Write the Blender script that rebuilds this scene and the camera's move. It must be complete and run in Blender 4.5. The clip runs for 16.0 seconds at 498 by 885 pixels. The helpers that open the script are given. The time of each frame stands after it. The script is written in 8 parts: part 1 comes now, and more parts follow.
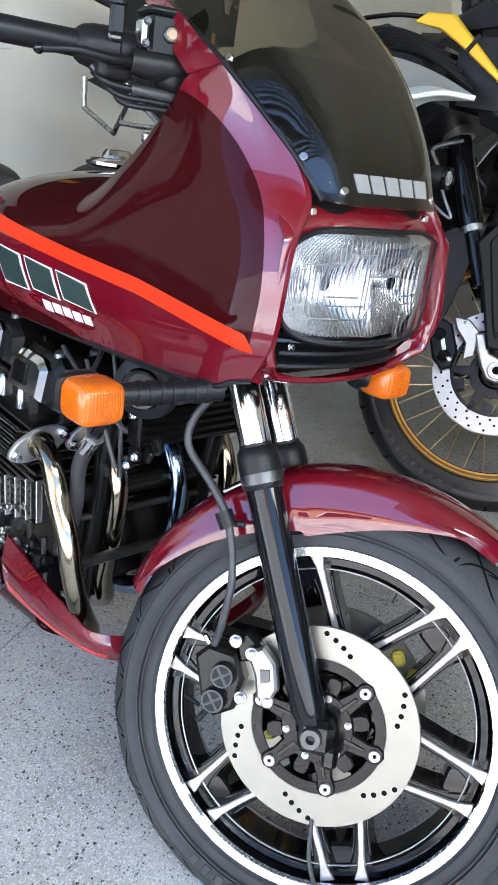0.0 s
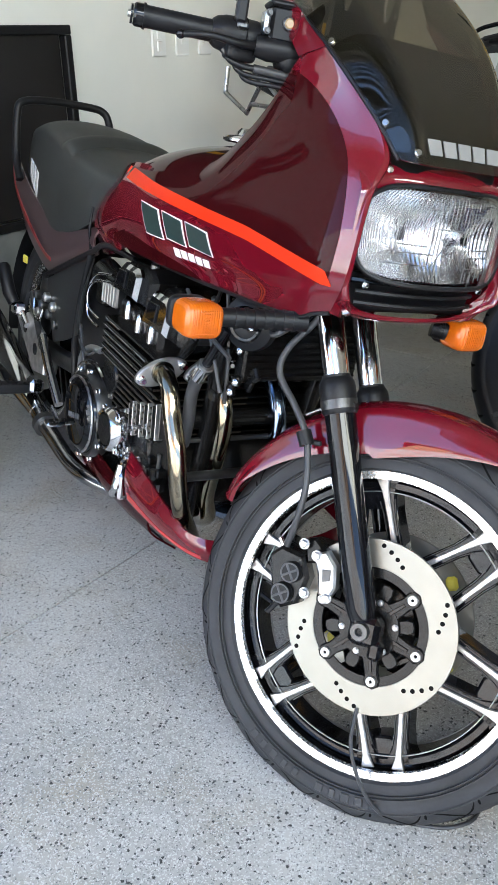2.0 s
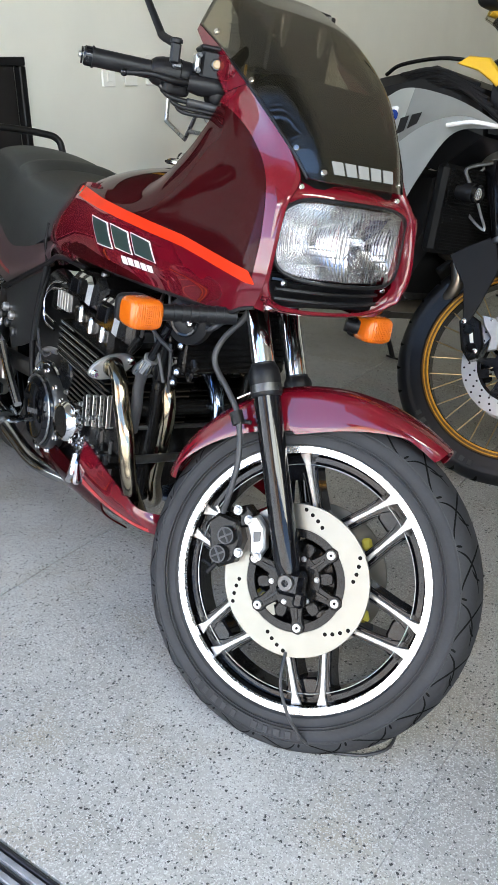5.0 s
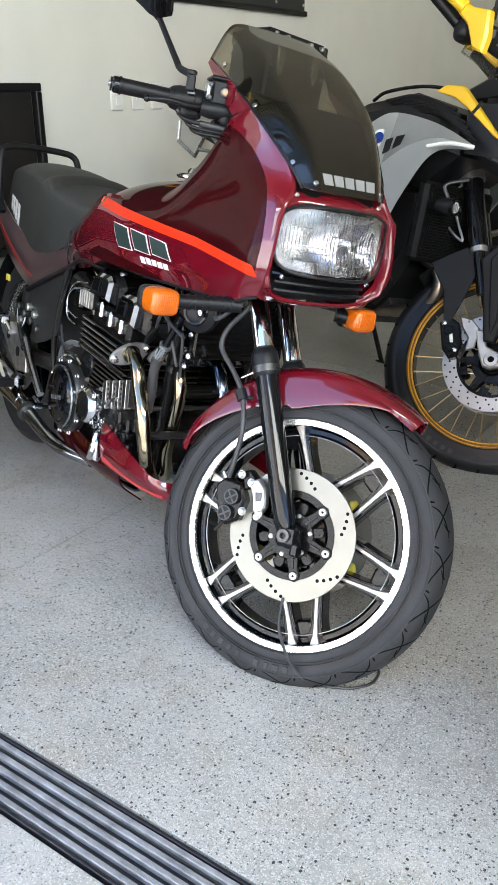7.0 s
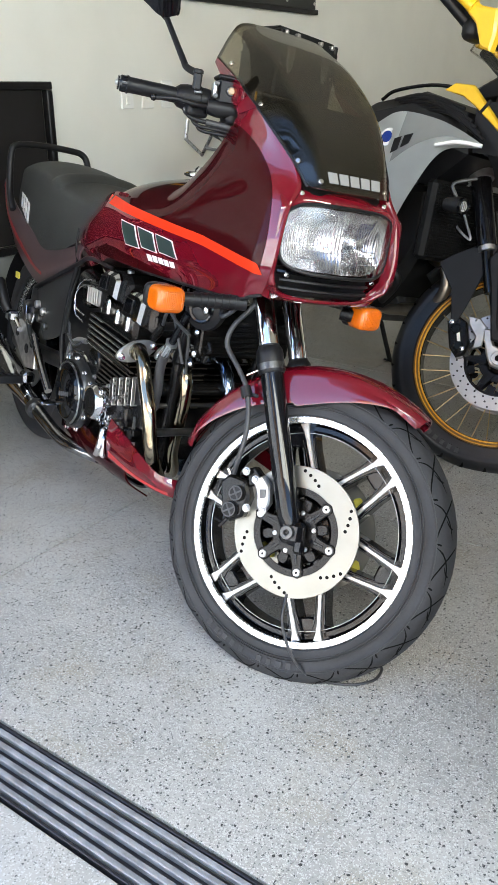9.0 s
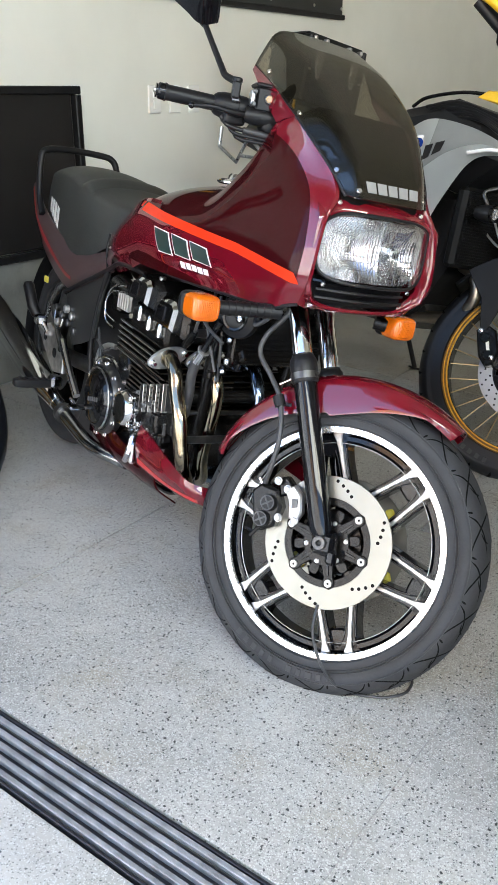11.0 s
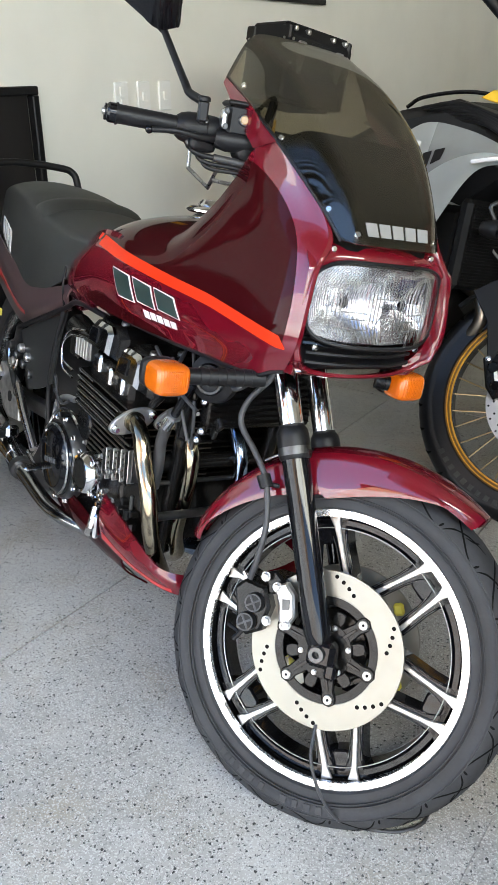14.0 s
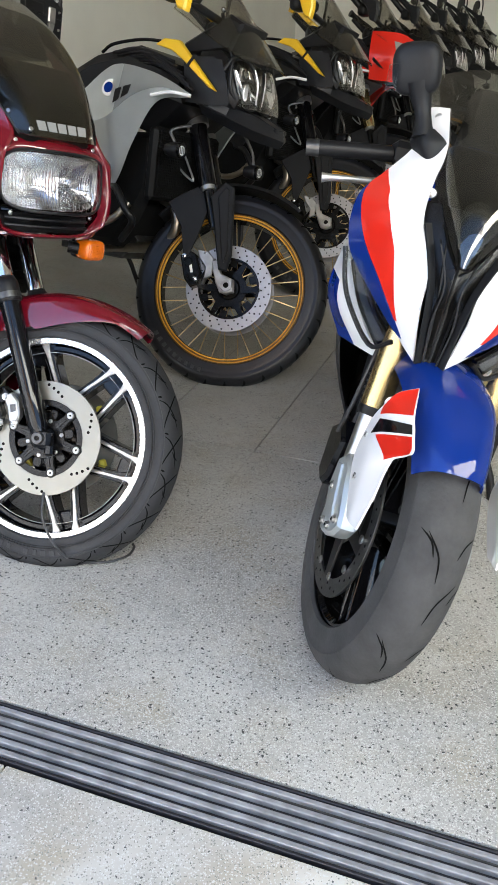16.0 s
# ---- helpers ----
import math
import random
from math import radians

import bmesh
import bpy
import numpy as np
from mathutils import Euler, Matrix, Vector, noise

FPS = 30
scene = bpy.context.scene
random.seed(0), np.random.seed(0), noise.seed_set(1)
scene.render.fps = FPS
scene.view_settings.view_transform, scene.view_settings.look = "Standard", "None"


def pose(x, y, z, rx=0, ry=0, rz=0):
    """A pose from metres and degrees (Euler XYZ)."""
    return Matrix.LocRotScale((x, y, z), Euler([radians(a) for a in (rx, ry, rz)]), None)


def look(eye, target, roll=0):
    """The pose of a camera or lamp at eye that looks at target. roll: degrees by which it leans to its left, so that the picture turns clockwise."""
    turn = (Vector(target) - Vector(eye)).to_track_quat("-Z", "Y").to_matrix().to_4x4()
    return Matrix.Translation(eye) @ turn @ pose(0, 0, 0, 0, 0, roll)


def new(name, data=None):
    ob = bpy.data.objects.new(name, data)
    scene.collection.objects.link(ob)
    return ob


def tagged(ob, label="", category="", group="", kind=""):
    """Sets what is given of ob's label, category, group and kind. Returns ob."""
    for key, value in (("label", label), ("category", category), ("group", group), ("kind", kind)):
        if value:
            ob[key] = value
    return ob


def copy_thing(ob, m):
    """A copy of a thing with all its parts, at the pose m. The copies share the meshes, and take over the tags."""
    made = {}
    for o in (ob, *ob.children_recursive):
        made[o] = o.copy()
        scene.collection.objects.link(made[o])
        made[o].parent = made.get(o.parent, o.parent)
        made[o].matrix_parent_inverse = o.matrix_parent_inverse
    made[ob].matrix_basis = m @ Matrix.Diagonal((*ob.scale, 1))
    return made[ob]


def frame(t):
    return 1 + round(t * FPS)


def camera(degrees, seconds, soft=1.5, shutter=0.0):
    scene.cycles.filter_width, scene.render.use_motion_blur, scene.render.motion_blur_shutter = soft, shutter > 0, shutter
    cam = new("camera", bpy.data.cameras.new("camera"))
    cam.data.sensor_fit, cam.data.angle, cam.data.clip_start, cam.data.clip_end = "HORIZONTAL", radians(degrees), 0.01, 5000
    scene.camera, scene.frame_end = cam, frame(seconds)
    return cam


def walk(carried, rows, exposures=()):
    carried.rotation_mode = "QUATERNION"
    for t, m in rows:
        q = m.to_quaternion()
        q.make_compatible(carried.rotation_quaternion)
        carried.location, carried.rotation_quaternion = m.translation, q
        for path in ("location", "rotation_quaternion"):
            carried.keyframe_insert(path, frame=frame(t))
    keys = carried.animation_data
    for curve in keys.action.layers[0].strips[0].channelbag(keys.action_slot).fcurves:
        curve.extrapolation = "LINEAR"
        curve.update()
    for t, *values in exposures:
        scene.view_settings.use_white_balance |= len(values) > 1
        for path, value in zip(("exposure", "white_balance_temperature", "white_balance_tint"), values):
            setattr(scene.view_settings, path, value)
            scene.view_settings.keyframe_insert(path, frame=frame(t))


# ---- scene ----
cam = camera(33.5, 16.0, soft=1.15)
PATH = [
    (0, (0.121, 0.044, 1.107), (-0.01, 1.813, 0.183), -1.0),
    (0.5, (0.247, -0.053, 1.1), (0.127, 1.706, 0.157), -1.4),
    (0.8, (0.286, -0.1, 1.077), (0.0, 1.627, 0.111), -2.9),
    (1, (0.285, -0.112, 1.083), (-0.076, 1.6, 0.113), -2.9),
    (1.5, (0.261, -0.148, 1.072), (-0.168, 1.579, 0.159), -1.6),
    (2, (0.246, -0.159, 1.074), (-0.243, 1.566, 0.189), -1.1),
    (2.5, (0.242, -0.162, 1.08), (-0.275, 1.566, 0.217), -0.9),
    (3, (0.282, -0.16, 1.084), (-0.219, 1.576, 0.227), -0.7),
    (3.5, (0.309, -0.159, 1.079), (-0.118, 1.595, 0.219), -0.4),
    (4, (0.307, -0.168, 1.082), (-0.105, 1.59, 0.221), -0.5),
    (4.2, (0.304, -0.185, 1.084), (-0.103, 1.574, 0.223), -0.4),
    (6.3, (0.373, -0.59, 1.092), (0.002, 1.211, 0.306), -0.6),
    (6.5, (0.372, -0.592, 1.093), (0.001, 1.209, 0.305), -0.4),
    (7, (0.362, -0.583, 1.094), (-0.021, 1.215, 0.305), -0.2),
    (7.5, (0.359, -0.578, 1.097), (-0.046, 1.214, 0.307), -0.4),
    (8, (0.37, -0.579, 1.093), (-0.044, 1.212, 0.305), -0.4),
    (8.5, (0.379, -0.583, 1.092), (-0.03, 1.208, 0.301), -0.2),
    (9, (0.376, -0.59, 1.095), (-0.032, 1.201, 0.303), -0.2),
    (9.5, (0.349, -0.595, 1.101), (-0.066, 1.195, 0.309), -0.0),
    (9.7, (0.336, -0.594, 1.104), (-0.089, 1.194, 0.314), 0.1),
    (11.8, (0.347, -0.581, 1.104), (-0.114, 1.199, 0.322), 0.1),
    (12, (0.35, -0.58, 1.105), (-0.121, 1.202, 0.329), 0.1),
    (12.5, (0.344, -0.58, 1.126), (-0.104, 1.207, 0.347), 0.3),
    (13, (0.299, -0.561, 1.178), (-0.017, 1.255, 0.402), 1.8),
    (13.5, (0.277, -0.414, 1.169), (0.005, 1.408, 0.388), 1.5),
    (14, (0.275, -0.272, 1.157), (-0.134, 1.505, 0.335), -0.8),
    (14.5, (0.308, -0.302, 1.168), (-0.13, 1.458, 0.325), -2.1),
    (14.9, (0.353, -0.504, 1.181), (0.062, 1.283, 0.33), -1.2),
    (15, (0.358, -0.559, 1.181), (0.136, 1.236, 0.328), -1.0),
    (15.1, (0.369, -0.62, 1.179), (0.184, 1.177, 0.321), -1.7),
    (15.2, (0.387, -0.663, 1.172), (0.27, 1.135, 0.304), -1.4),
    (15.5, (0.438, -0.757, 1.156), (0.467, 1.035, 0.268), 0.1),
    (16, (0.528, -0.889, 1.119), (0.615, 0.901, 0.231), 0.6),
]
walk(cam, [(t, look(eye, target, roll)) for t, eye, target, roll in PATH], exposures=[(0, 2.94, 5800, 10), (0.6, 3.04, 5850, 10), (0.9, 2.86, 5900, 10), (1.5, 2.78, 6000, 9), (4, 2.8, 6150, 9), (9, 2.83, 6350, 9), (14.2, 2.81, 6350, 9), (14.8, 2.92, 6450, 10), (15.6, 2.5, 6480, 10), (16, 2.48, 6480, 10)])

# ---- light ----
ROOM = pose(0, 0, 0, 0, 0, -22.5)          # room x runs along the drain, room y inwards
world = bpy.data.worlds.new("sky")
scene.world = world
world.use_nodes = True
wn = world.node_tree.nodes
sky = wn.new("ShaderNodeTexSky")
sky.sky_type, sky.sun_disc = "NISHITA", False
sky.sun_elevation, sky.sun_rotation = radians(52), radians(40)
wn["Background"].inputs["Strength"].default_value = 0.15
world.node_tree.links.new(sky.outputs["Color"], wn["Background"].inputs["Color"])
sun = new("sun", bpy.data.lights.new("sun", "SUN"))
sun.data.energy, sun.data.angle, sun.data.color = 5.0, radians(0.5), (1.0, 0.95, 0.87)
sun.matrix_world = look((4.0, 6.0, 9.3), (0, 0, 0))
door_light = new("door_daylight", bpy.data.lights.new("door_daylight", "AREA"))
door_light.data.shape, door_light.data.size, door_light.data.size_y = "RECTANGLE", 5.4, 0.6
door_light.data.energy, door_light.data.color = 29, (0.96, 0.935, 0.775)
door_light.matrix_world = ROOM @ look((3.3, -0.28, 2.70), (1.6, 2.2, 0.6))

# ---- materials ----
def material(name, color, rough=0.5, metal=0.0, coat=0.0, vary=0.15, scale=20.0, bump=0.0, bump_scale=200.0, rough_vary=0.1, **extra):
    """A principled surface with a coarse and a fine variation of colour, roughness and relief."""
    mat = bpy.data.materials.new(name)
    mat.use_nodes = True
    nt = mat.node_tree
    p = nt.nodes["Principled BSDF"]
    co = nt.nodes.new("ShaderNodeTexCoord")
    coarse = nt.nodes.new("ShaderNodeTexNoise")
    coarse.inputs["Scale"].default_value, coarse.inputs["Detail"].default_value = scale, 6
    fine = nt.nodes.new("ShaderNodeTexNoise")
    fine.inputs["Scale"].default_value, fine.inputs["Detail"].default_value = bump_scale, 3
    for n in (coarse, fine):
        nt.links.new(co.outputs["Object"], n.inputs["Vector"])
    ramp = nt.nodes.new("ShaderNodeMapRange")
    ramp.inputs["From Min"].default_value, ramp.inputs["From Max"].default_value = 0.3, 0.7
    ramp.inputs["To Min"].default_value, ramp.inputs["To Max"].default_value = 1 - vary, 1 + vary
    nt.links.new(coarse.outputs["Fac"], ramp.inputs["Value"])
    mul = nt.nodes.new("ShaderNodeVectorMath")
    mul.operation = "SCALE"
    mul.inputs[0].default_value = color
    nt.links.new(ramp.outputs["Result"], mul.inputs["Scale"])
    nt.links.new(mul.outputs["Vector"], p.inputs["Base Color"])
    rr = nt.nodes.new("ShaderNodeMapRange")
    rr.inputs["To Min"].default_value, rr.inputs["To Max"].default_value = max(rough * (1 - rough_vary), 0.01), min(rough * (1 + rough_vary), 1)
    nt.links.new(fine.outputs["Fac"], rr.inputs["Value"])
    nt.links.new(rr.outputs["Result"], p.inputs["Roughness"])
    p.inputs["Metallic"].default_value = metal
    p.inputs["Coat Weight"].default_value = coat
    p.inputs["Coat Roughness"].default_value = 0.03
    for key, value in extra.items():
        p.inputs[key.replace("_", " ").title().replace("Ior", "IOR")].default_value = value
    if bump:
        b = nt.nodes.new("ShaderNodeBump")
        b.inputs["Strength"].default_value, b.inputs["Distance"].default_value = bump, 0.002
        nt.links.new(fine.outputs["Fac"], b.inputs["Height"])
        nt.links.new(b.outputs["Normal"], p.inputs["Normal"])
    return mat


CHIPS = ((330, 0.42, (0.62, 0.62, 0.59), 0.45), (300, 0.40, (0.29, 0.285, 0.27), 0.66), (210, 0.36, (0.58, 0.575, 0.54), 0.62), (240, 0.34, (0.15, 0.15, 0.145), 0.82), (150, 0.32, (0.075, 0.075, 0.072), 0.85), (95, 0.24, (0.04, 0.039, 0.037), 0.88))


def terrazzo(name, base, chips=CHIPS):
    mat = bpy.data.materials.new(name)
    mat.use_nodes = True
    nt = mat.node_tree
    p = nt.nodes["Principled BSDF"]
    geo = nt.nodes.new("ShaderNodeNewGeometry")
    big = nt.nodes.new("ShaderNodeTexNoise")
    big.inputs["Scale"].default_value, big.inputs["Detail"].default_value, big.inputs["Roughness"].default_value = 2.2, 8, 0.65
    nt.links.new(geo.outputs["Position"], big.inputs["Vector"])
    tone = nt.nodes.new("ShaderNodeMapRange")
    tone.inputs["From Min"].default_value, tone.inputs["From Max"].default_value = 0.3, 0.7
    tone.inputs["To Min"].default_value, tone.inputs["To Max"].default_value = 0.60, 1.18
    nt.links.new(big.outputs["Fac"], tone.inputs["Value"])
    col = nt.nodes.new("ShaderNodeVectorMath")
    col.operation = "SCALE"
    col.inputs[0].default_value = base
    nt.links.new(tone.outputs["Result"], col.inputs["Scale"])
    stain = nt.nodes.new("ShaderNodeTexNoise")
    stain.inputs["Scale"].default_value, stain.inputs["Detail"].default_value = 5.5, 5
    nt.links.new(geo.outputs["Position"], stain.inputs["Vector"])
    spots = nt.nodes.new("ShaderNodeMapRange")
    spots.inputs["From Min"].default_value, spots.inputs["From Max"].default_value = 0.50, 0.70
    spots.inputs["To Max"].default_value = 0.75
    nt.links.new(stain.outputs["Fac"], spots.inputs["Value"])
    dirt = nt.nodes.new("ShaderNodeMix")
    dirt.data_type = "RGBA"
    dirt.inputs["B"].default_value = (base[0] * 0.74, base[1] * 0.68, base[2] * 0.57, 1)
    nt.links.new(spots.outputs["Result"], dirt.inputs["Factor"])
    nt.links.new(col.outputs["Vector"], dirt.inputs["A"])
    out = dirt.outputs["Result"]
    ripple = nt.nodes.new("ShaderNodeTexNoise")
    ripple.inputs["Scale"].default_value, ripple.inputs["Detail"].default_value = 260, 2
    nt.links.new(geo.outputs["Position"], ripple.inputs["Vector"])
    shift = nt.nodes.new("ShaderNodeVectorMath")
    shift.operation = "MULTIPLY_ADD"
    shift.inputs[1].default_value = (0.006, 0.006, 0.006)
    nt.links.new(ripple.outputs["Color"], shift.inputs[0])
    nt.links.new(geo.outputs["Position"], shift.inputs[2])
    # marble chips of several sizes: pale, grey and black
    for scale, limit, color, keep in chips:
        warp = nt.nodes.new("ShaderNodeTexVoronoi")
        warp.inputs["Scale"].default_value = scale
        warp.inputs["Randomness"].default_value = 1.0
        nt.links.new(shift.outputs["Vector"], warp.inputs["Vector"])
        inside = nt.nodes.new("ShaderNodeMath")
        inside.operation = "LESS_THAN"
        inside.inputs[1].default_value = limit
        nt.links.new(warp.outputs["Distance"], inside.inputs[0])
        sep = nt.nodes.new("ShaderNodeSeparateColor")
        nt.links.new(warp.outputs["Color"], sep.inputs["Color"])
        some = nt.nodes.new("ShaderNodeMath")
        some.operation = "GREATER_THAN"
        some.inputs[1].default_value = keep
        nt.links.new(sep.outputs["Red"], some.inputs[0])
        both = nt.nodes.new("ShaderNodeMath")
        both.operation = "MULTIPLY"
        nt.links.new(inside.outputs["Value"], both.inputs[0])
        nt.links.new(some.outputs["Value"], both.inputs[1])
        mix = nt.nodes.new("ShaderNodeMix")
        mix.data_type = "RGBA"
        mix.inputs["B"].default_value = (*color, 1)
        nt.links.new(both.outputs["Value"], mix.inputs["Factor"])
        nt.links.new(out, mix.inputs["A"])
        out = mix.outputs["Result"]
    nt.links.new(out, p.inputs["Base Color"])
    gl = nt.nodes.new("ShaderNodeMapRange")
    gl.inputs["To Min"].default_value, gl.inputs["To Max"].default_value = 0.28, 0.5
    nt.links.new(big.outputs["Fac"], gl.inputs["Value"])
    nt.links.new(gl.outputs["Result"], p.inputs["Roughness"])
    return mat


def glass(name, color, rough=0.02, keep=0.03, rise=2.6):
    """Thin tinted sheet: part clear, part gloss."""
    mat = bpy.data.materials.new(name)
    mat.use_nodes = True
    nt = mat.node_tree
    nt.nodes.remove(nt.nodes["Principled BSDF"])
    clear = nt.nodes.new("ShaderNodeBsdfTransparent")
    clear.inputs["Color"].default_value = (*color, 1)
    gloss = nt.nodes.new("ShaderNodeBsdfGlossy")
    gloss.inputs["Roughness"].default_value = rough
    lw = nt.nodes.new("ShaderNodeLayerWeight")
    lw.inputs["Blend"].default_value = 0.5
    steep = nt.nodes.new("ShaderNodeMath")
    steep.operation = "POWER"
    steep.inputs[1].default_value = rise
    nt.links.new(lw.outputs["Facing"], steep.inputs[0])
    amount = nt.nodes.new("ShaderNodeMath")
    amount.operation = "MULTIPLY_ADD"
    amount.inputs[1].default_value, amount.inputs[2].default_value = 0.85, keep
    nt.links.new(steep.outputs["Value"], amount.inputs[0])
    mix = nt.nodes.new("ShaderNodeMixShader")
    nt.links.new(amount.outputs["Value"], mix.inputs["Fac"])
    nt.links.new(clear.outputs["BSDF"], mix.inputs[1])
    nt.links.new(gloss.outputs["BSDF"], mix.inputs[2])
    nt.links.new(mix.outputs["Shader"], nt.nodes["Material Output"].inputs["Surface"])
    return mat


PAINT = material("crimson_paint", (0.120, 0.0035, 0.010), 0.5, 0.0, 1.0, 0.06, 6, rough_vary=0.0, specular_ior_level=0.0, coat_roughness=0.012, coat_ior=1.8)
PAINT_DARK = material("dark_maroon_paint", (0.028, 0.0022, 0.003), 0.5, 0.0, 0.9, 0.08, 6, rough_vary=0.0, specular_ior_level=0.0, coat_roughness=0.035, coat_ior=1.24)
ORANGE = material("orange_stripe", (0.62, 0.026, 0.0008), 0.45, 0, 0.1, 0.05, 8, specular_ior_level=0.2)
RED_LINE = material("red_line", (0.42, 0.02, 0.02), 0.35, 0, 0.6, 0.05, 8)
TAIL_PAINT = material("grey_maroon_paint", (0.105, 0.066, 0.068), 0.32, 0.35, 0.8, 0.06, 6)
GREY_COVER = material("graphite_plastic", (0.022, 0.023, 0.023), 0.4, 0.1, 0.1, 0.1, 8)
BLACK = material("black_plastic", (0.008, 0.008, 0.009), 0.4, 0, 0, 0.2, 15, 0.1, 300, specular_ior_level=0.26)
BLACK_GLOSS = material("black_gloss_paint", (0.005, 0.005, 0.006), 0.06, 0, 0.0, 0.1, 10, rough_vary=0.0, specular_ior_level=0.35)
ENGINE_BLACK = material("black_engine_paint", (0.0065, 0.0062, 0.006), 0.2, 0.0, 0.0, 0.3, 30, 0.15, 250, specular_ior_level=0.28)
RUBBER = material("tyre_rubber", (0.024, 0.0245, 0.027), 0.7, 0, 0, 0.28, 9, 0.25, 160)
RUBBER_WORN = material("raised_rubber_mark", (0.038, 0.038, 0.040), 0.75, 0, 0, 0.22, 18, 0.3, 120)
GROOVE = material("tread_groove", (0.005, 0.005, 0.005), 0.9, 0, 0, 0.1, 20, specular_ior_level=0.1)
HOSE = material("hose_rubber", (0.035, 0.035, 0.037), 0.45, 0, 0, 0.2, 20)
CHROME = material("chrome", (0.72, 0.72, 0.73), 0.09, 1, 0, 0.08, 12, rough_vary=0.6)
PIPE = material("heat_tinted_chrome", (0.25, 0.215, 0.155), 0.12, 1, 0, 0.5, 9, rough_vary=0.6)
PIPE_BLUE = material("blued_chrome", (0.25, 0.34, 0.48), 0.14, 1, 0, 0.35, 14, rough_vary=0.6)
STEEL = material("brushed_steel", (0.55, 0.54, 0.52), 0.30, 1, 0, 0.12, 30, 0.15, 400)
REFLECTOR = material("lamp_reflector", (0.86, 0.87, 0.90), 0.15, 1.0, 0, 0.06, 30)
DISC = material("brake_disc_steel", (0.25, 0.246, 0.220), 0.33, 0.9, 0, 0.035, 25, 0.08, 700)
POLISHED = material("polished_rim", (0.84, 0.83, 0.82), 0.27, 0.8, 0.1, 0.07, 30)
ALU = material("cast_aluminium", (0.46, 0.455, 0.45), 0.36, 0.9, 0, 0.18, 30, 0.25, 300)
DARK_METAL = material("dark_metal", (0.10, 0.10, 0.10), 0.35, 0.9, 0, 0.3, 30, 0.2, 300)
SEAT = material("seat_vinyl", (0.030, 0.032, 0.030), 0.50, 0, 0, 0.2, 10, 0.35, 450)
SIGHT = material("amber_glass", (0.30, 0.20, 0.09), 0.15, 0, 0.4, 0.1, 40)
AMBER = material("amber_lens", (0.56, 0.115, 0.0025), 0.2, 0, 0.3, 0.1, 40, 0.0, 200)
WHITE_MARK = material("white_marking", (0.75, 0.75, 0.74), 0.5, 0, 0, 0.05, 10)
GREEN_MARK = material("dark_green_marking", (0.018, 0.035, 0.03), 0.45, 0, 0.3, 0.1, 10)
YELLOW_MARK = material("yellow_paint_mark", (0.70, 0.60, 0.08), 0.5, 0, 0, 0.1, 20)
GREY_MARK = material("grey_marking", (0.065, 0.065, 0.068), 0.6, 0, 0, 0.1, 10)
SCREEN = glass("smoked_screen", (0.62, 0.585, 0.495), 0.02, 0.055, 2.2)
CLEAR = glass("clear_lens", (0.95, 0.95, 0.95), 0.03)
CLEAR_SCREEN = glass("light_smoked_screen", (0.86, 0.85, 0.82), 0.03)
WALL = material("wall_paint", (0.75, 0.745, 0.685), 0.7, 0, 0, 0.04, 3, 0.15, 120)
# darker than the walls, to cut the light bounced deep into the room
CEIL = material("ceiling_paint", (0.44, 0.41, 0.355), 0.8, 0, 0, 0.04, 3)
FLOOR = terrazzo("terrazzo", (0.472, 0.457, 0.422))
FLOOR_OUT = terrazzo("weathered_terrazzo", (0.545, 0.525, 0.490), ((300, 0.42, (0.62, 0.62, 0.60), 0.5), (260, 0.36, (0.26, 0.26, 0.24), 0.6), (110, 0.22, (0.10, 0.10, 0.10), 0.86)))
JOINT = material("joint_filler", (0.055, 0.053, 0.048), 0.9, 0, 0, 0.3, 30)
BAR = material("grey_rubber_bar", (0.25, 0.25, 0.26), 0.5, 0, 0, 0.35, 22, 0.45, 160)
TROUGH = material("black_trough", (0.016, 0.016, 0.02), 0.5, 0, 0, 0.3, 30)
DARK_DOOR = material("black_lacquer", (0.012, 0.011, 0.011), 0.4, 0, 0, 0.2, 5)
BANNER = material("charcoal_banner", (0.028, 0.028, 0.027), 0.6, 0, 0, 0.15, 8, 0.2, 300)
SWITCH = material("white_switch_plastic", (0.78, 0.78, 0.75), 0.3, 0, 0.2, 0.03, 10)
YELLOW = material("yellow_plastic", (0.75, 0.46, 0.015), 0.35, 0, 0.3, 0.08, 10)
SILVER = material("silver_paint", (0.50, 0.53, 0.525), 0.33, 0.6, 0.3, 0.06, 8)
SILVER_MATT = material("matt_silver_grey", (0.26, 0.272, 0.272), 0.48, 0.4, 0, 0.08, 10)
GOLD_RIM = material("gold_anodised_rim", (0.66, 0.33, 0.02), 0.38, 0.25, 0, 0.1, 20)
GOLD = material("gold_fork_tube", (0.56, 0.42, 0.20), 0.26, 0.95, 0, 0.1, 20)
SATIN = material("satin_charcoal", (0.0105, 0.011, 0.0125), 0.46, 0, 0, 0.12, 12, 0.15, 350, specular_ior_level=0.22)
WHITE = material("white_paint", (0.76, 0.76, 0.77), 0.25, 0, 0.9, 0.03, 6, rough_vary=0.0)
BLUE = material("blue_paint", (0.004, 0.022, 0.165), 0.4, 0.0, 0.8, 0.06, 5, rough_vary=0.0, specular_ior_level=0.0)
RED = material("red_paint", (0.62, 0.018, 0.008), 0.3, 0, 0.5, 0.05, 6, rough_vary=0.0, specular_ior_level=0.3)
TREE_GREEN = material("autumn_leaf", (0.16, 0.11, 0.025), 0.6, 0, 0, 0.5, 2)
FENCE = material("white_slat_paint", (0.75, 0.75, 0.74), 0.5, 0, 0, 0.06, 3)
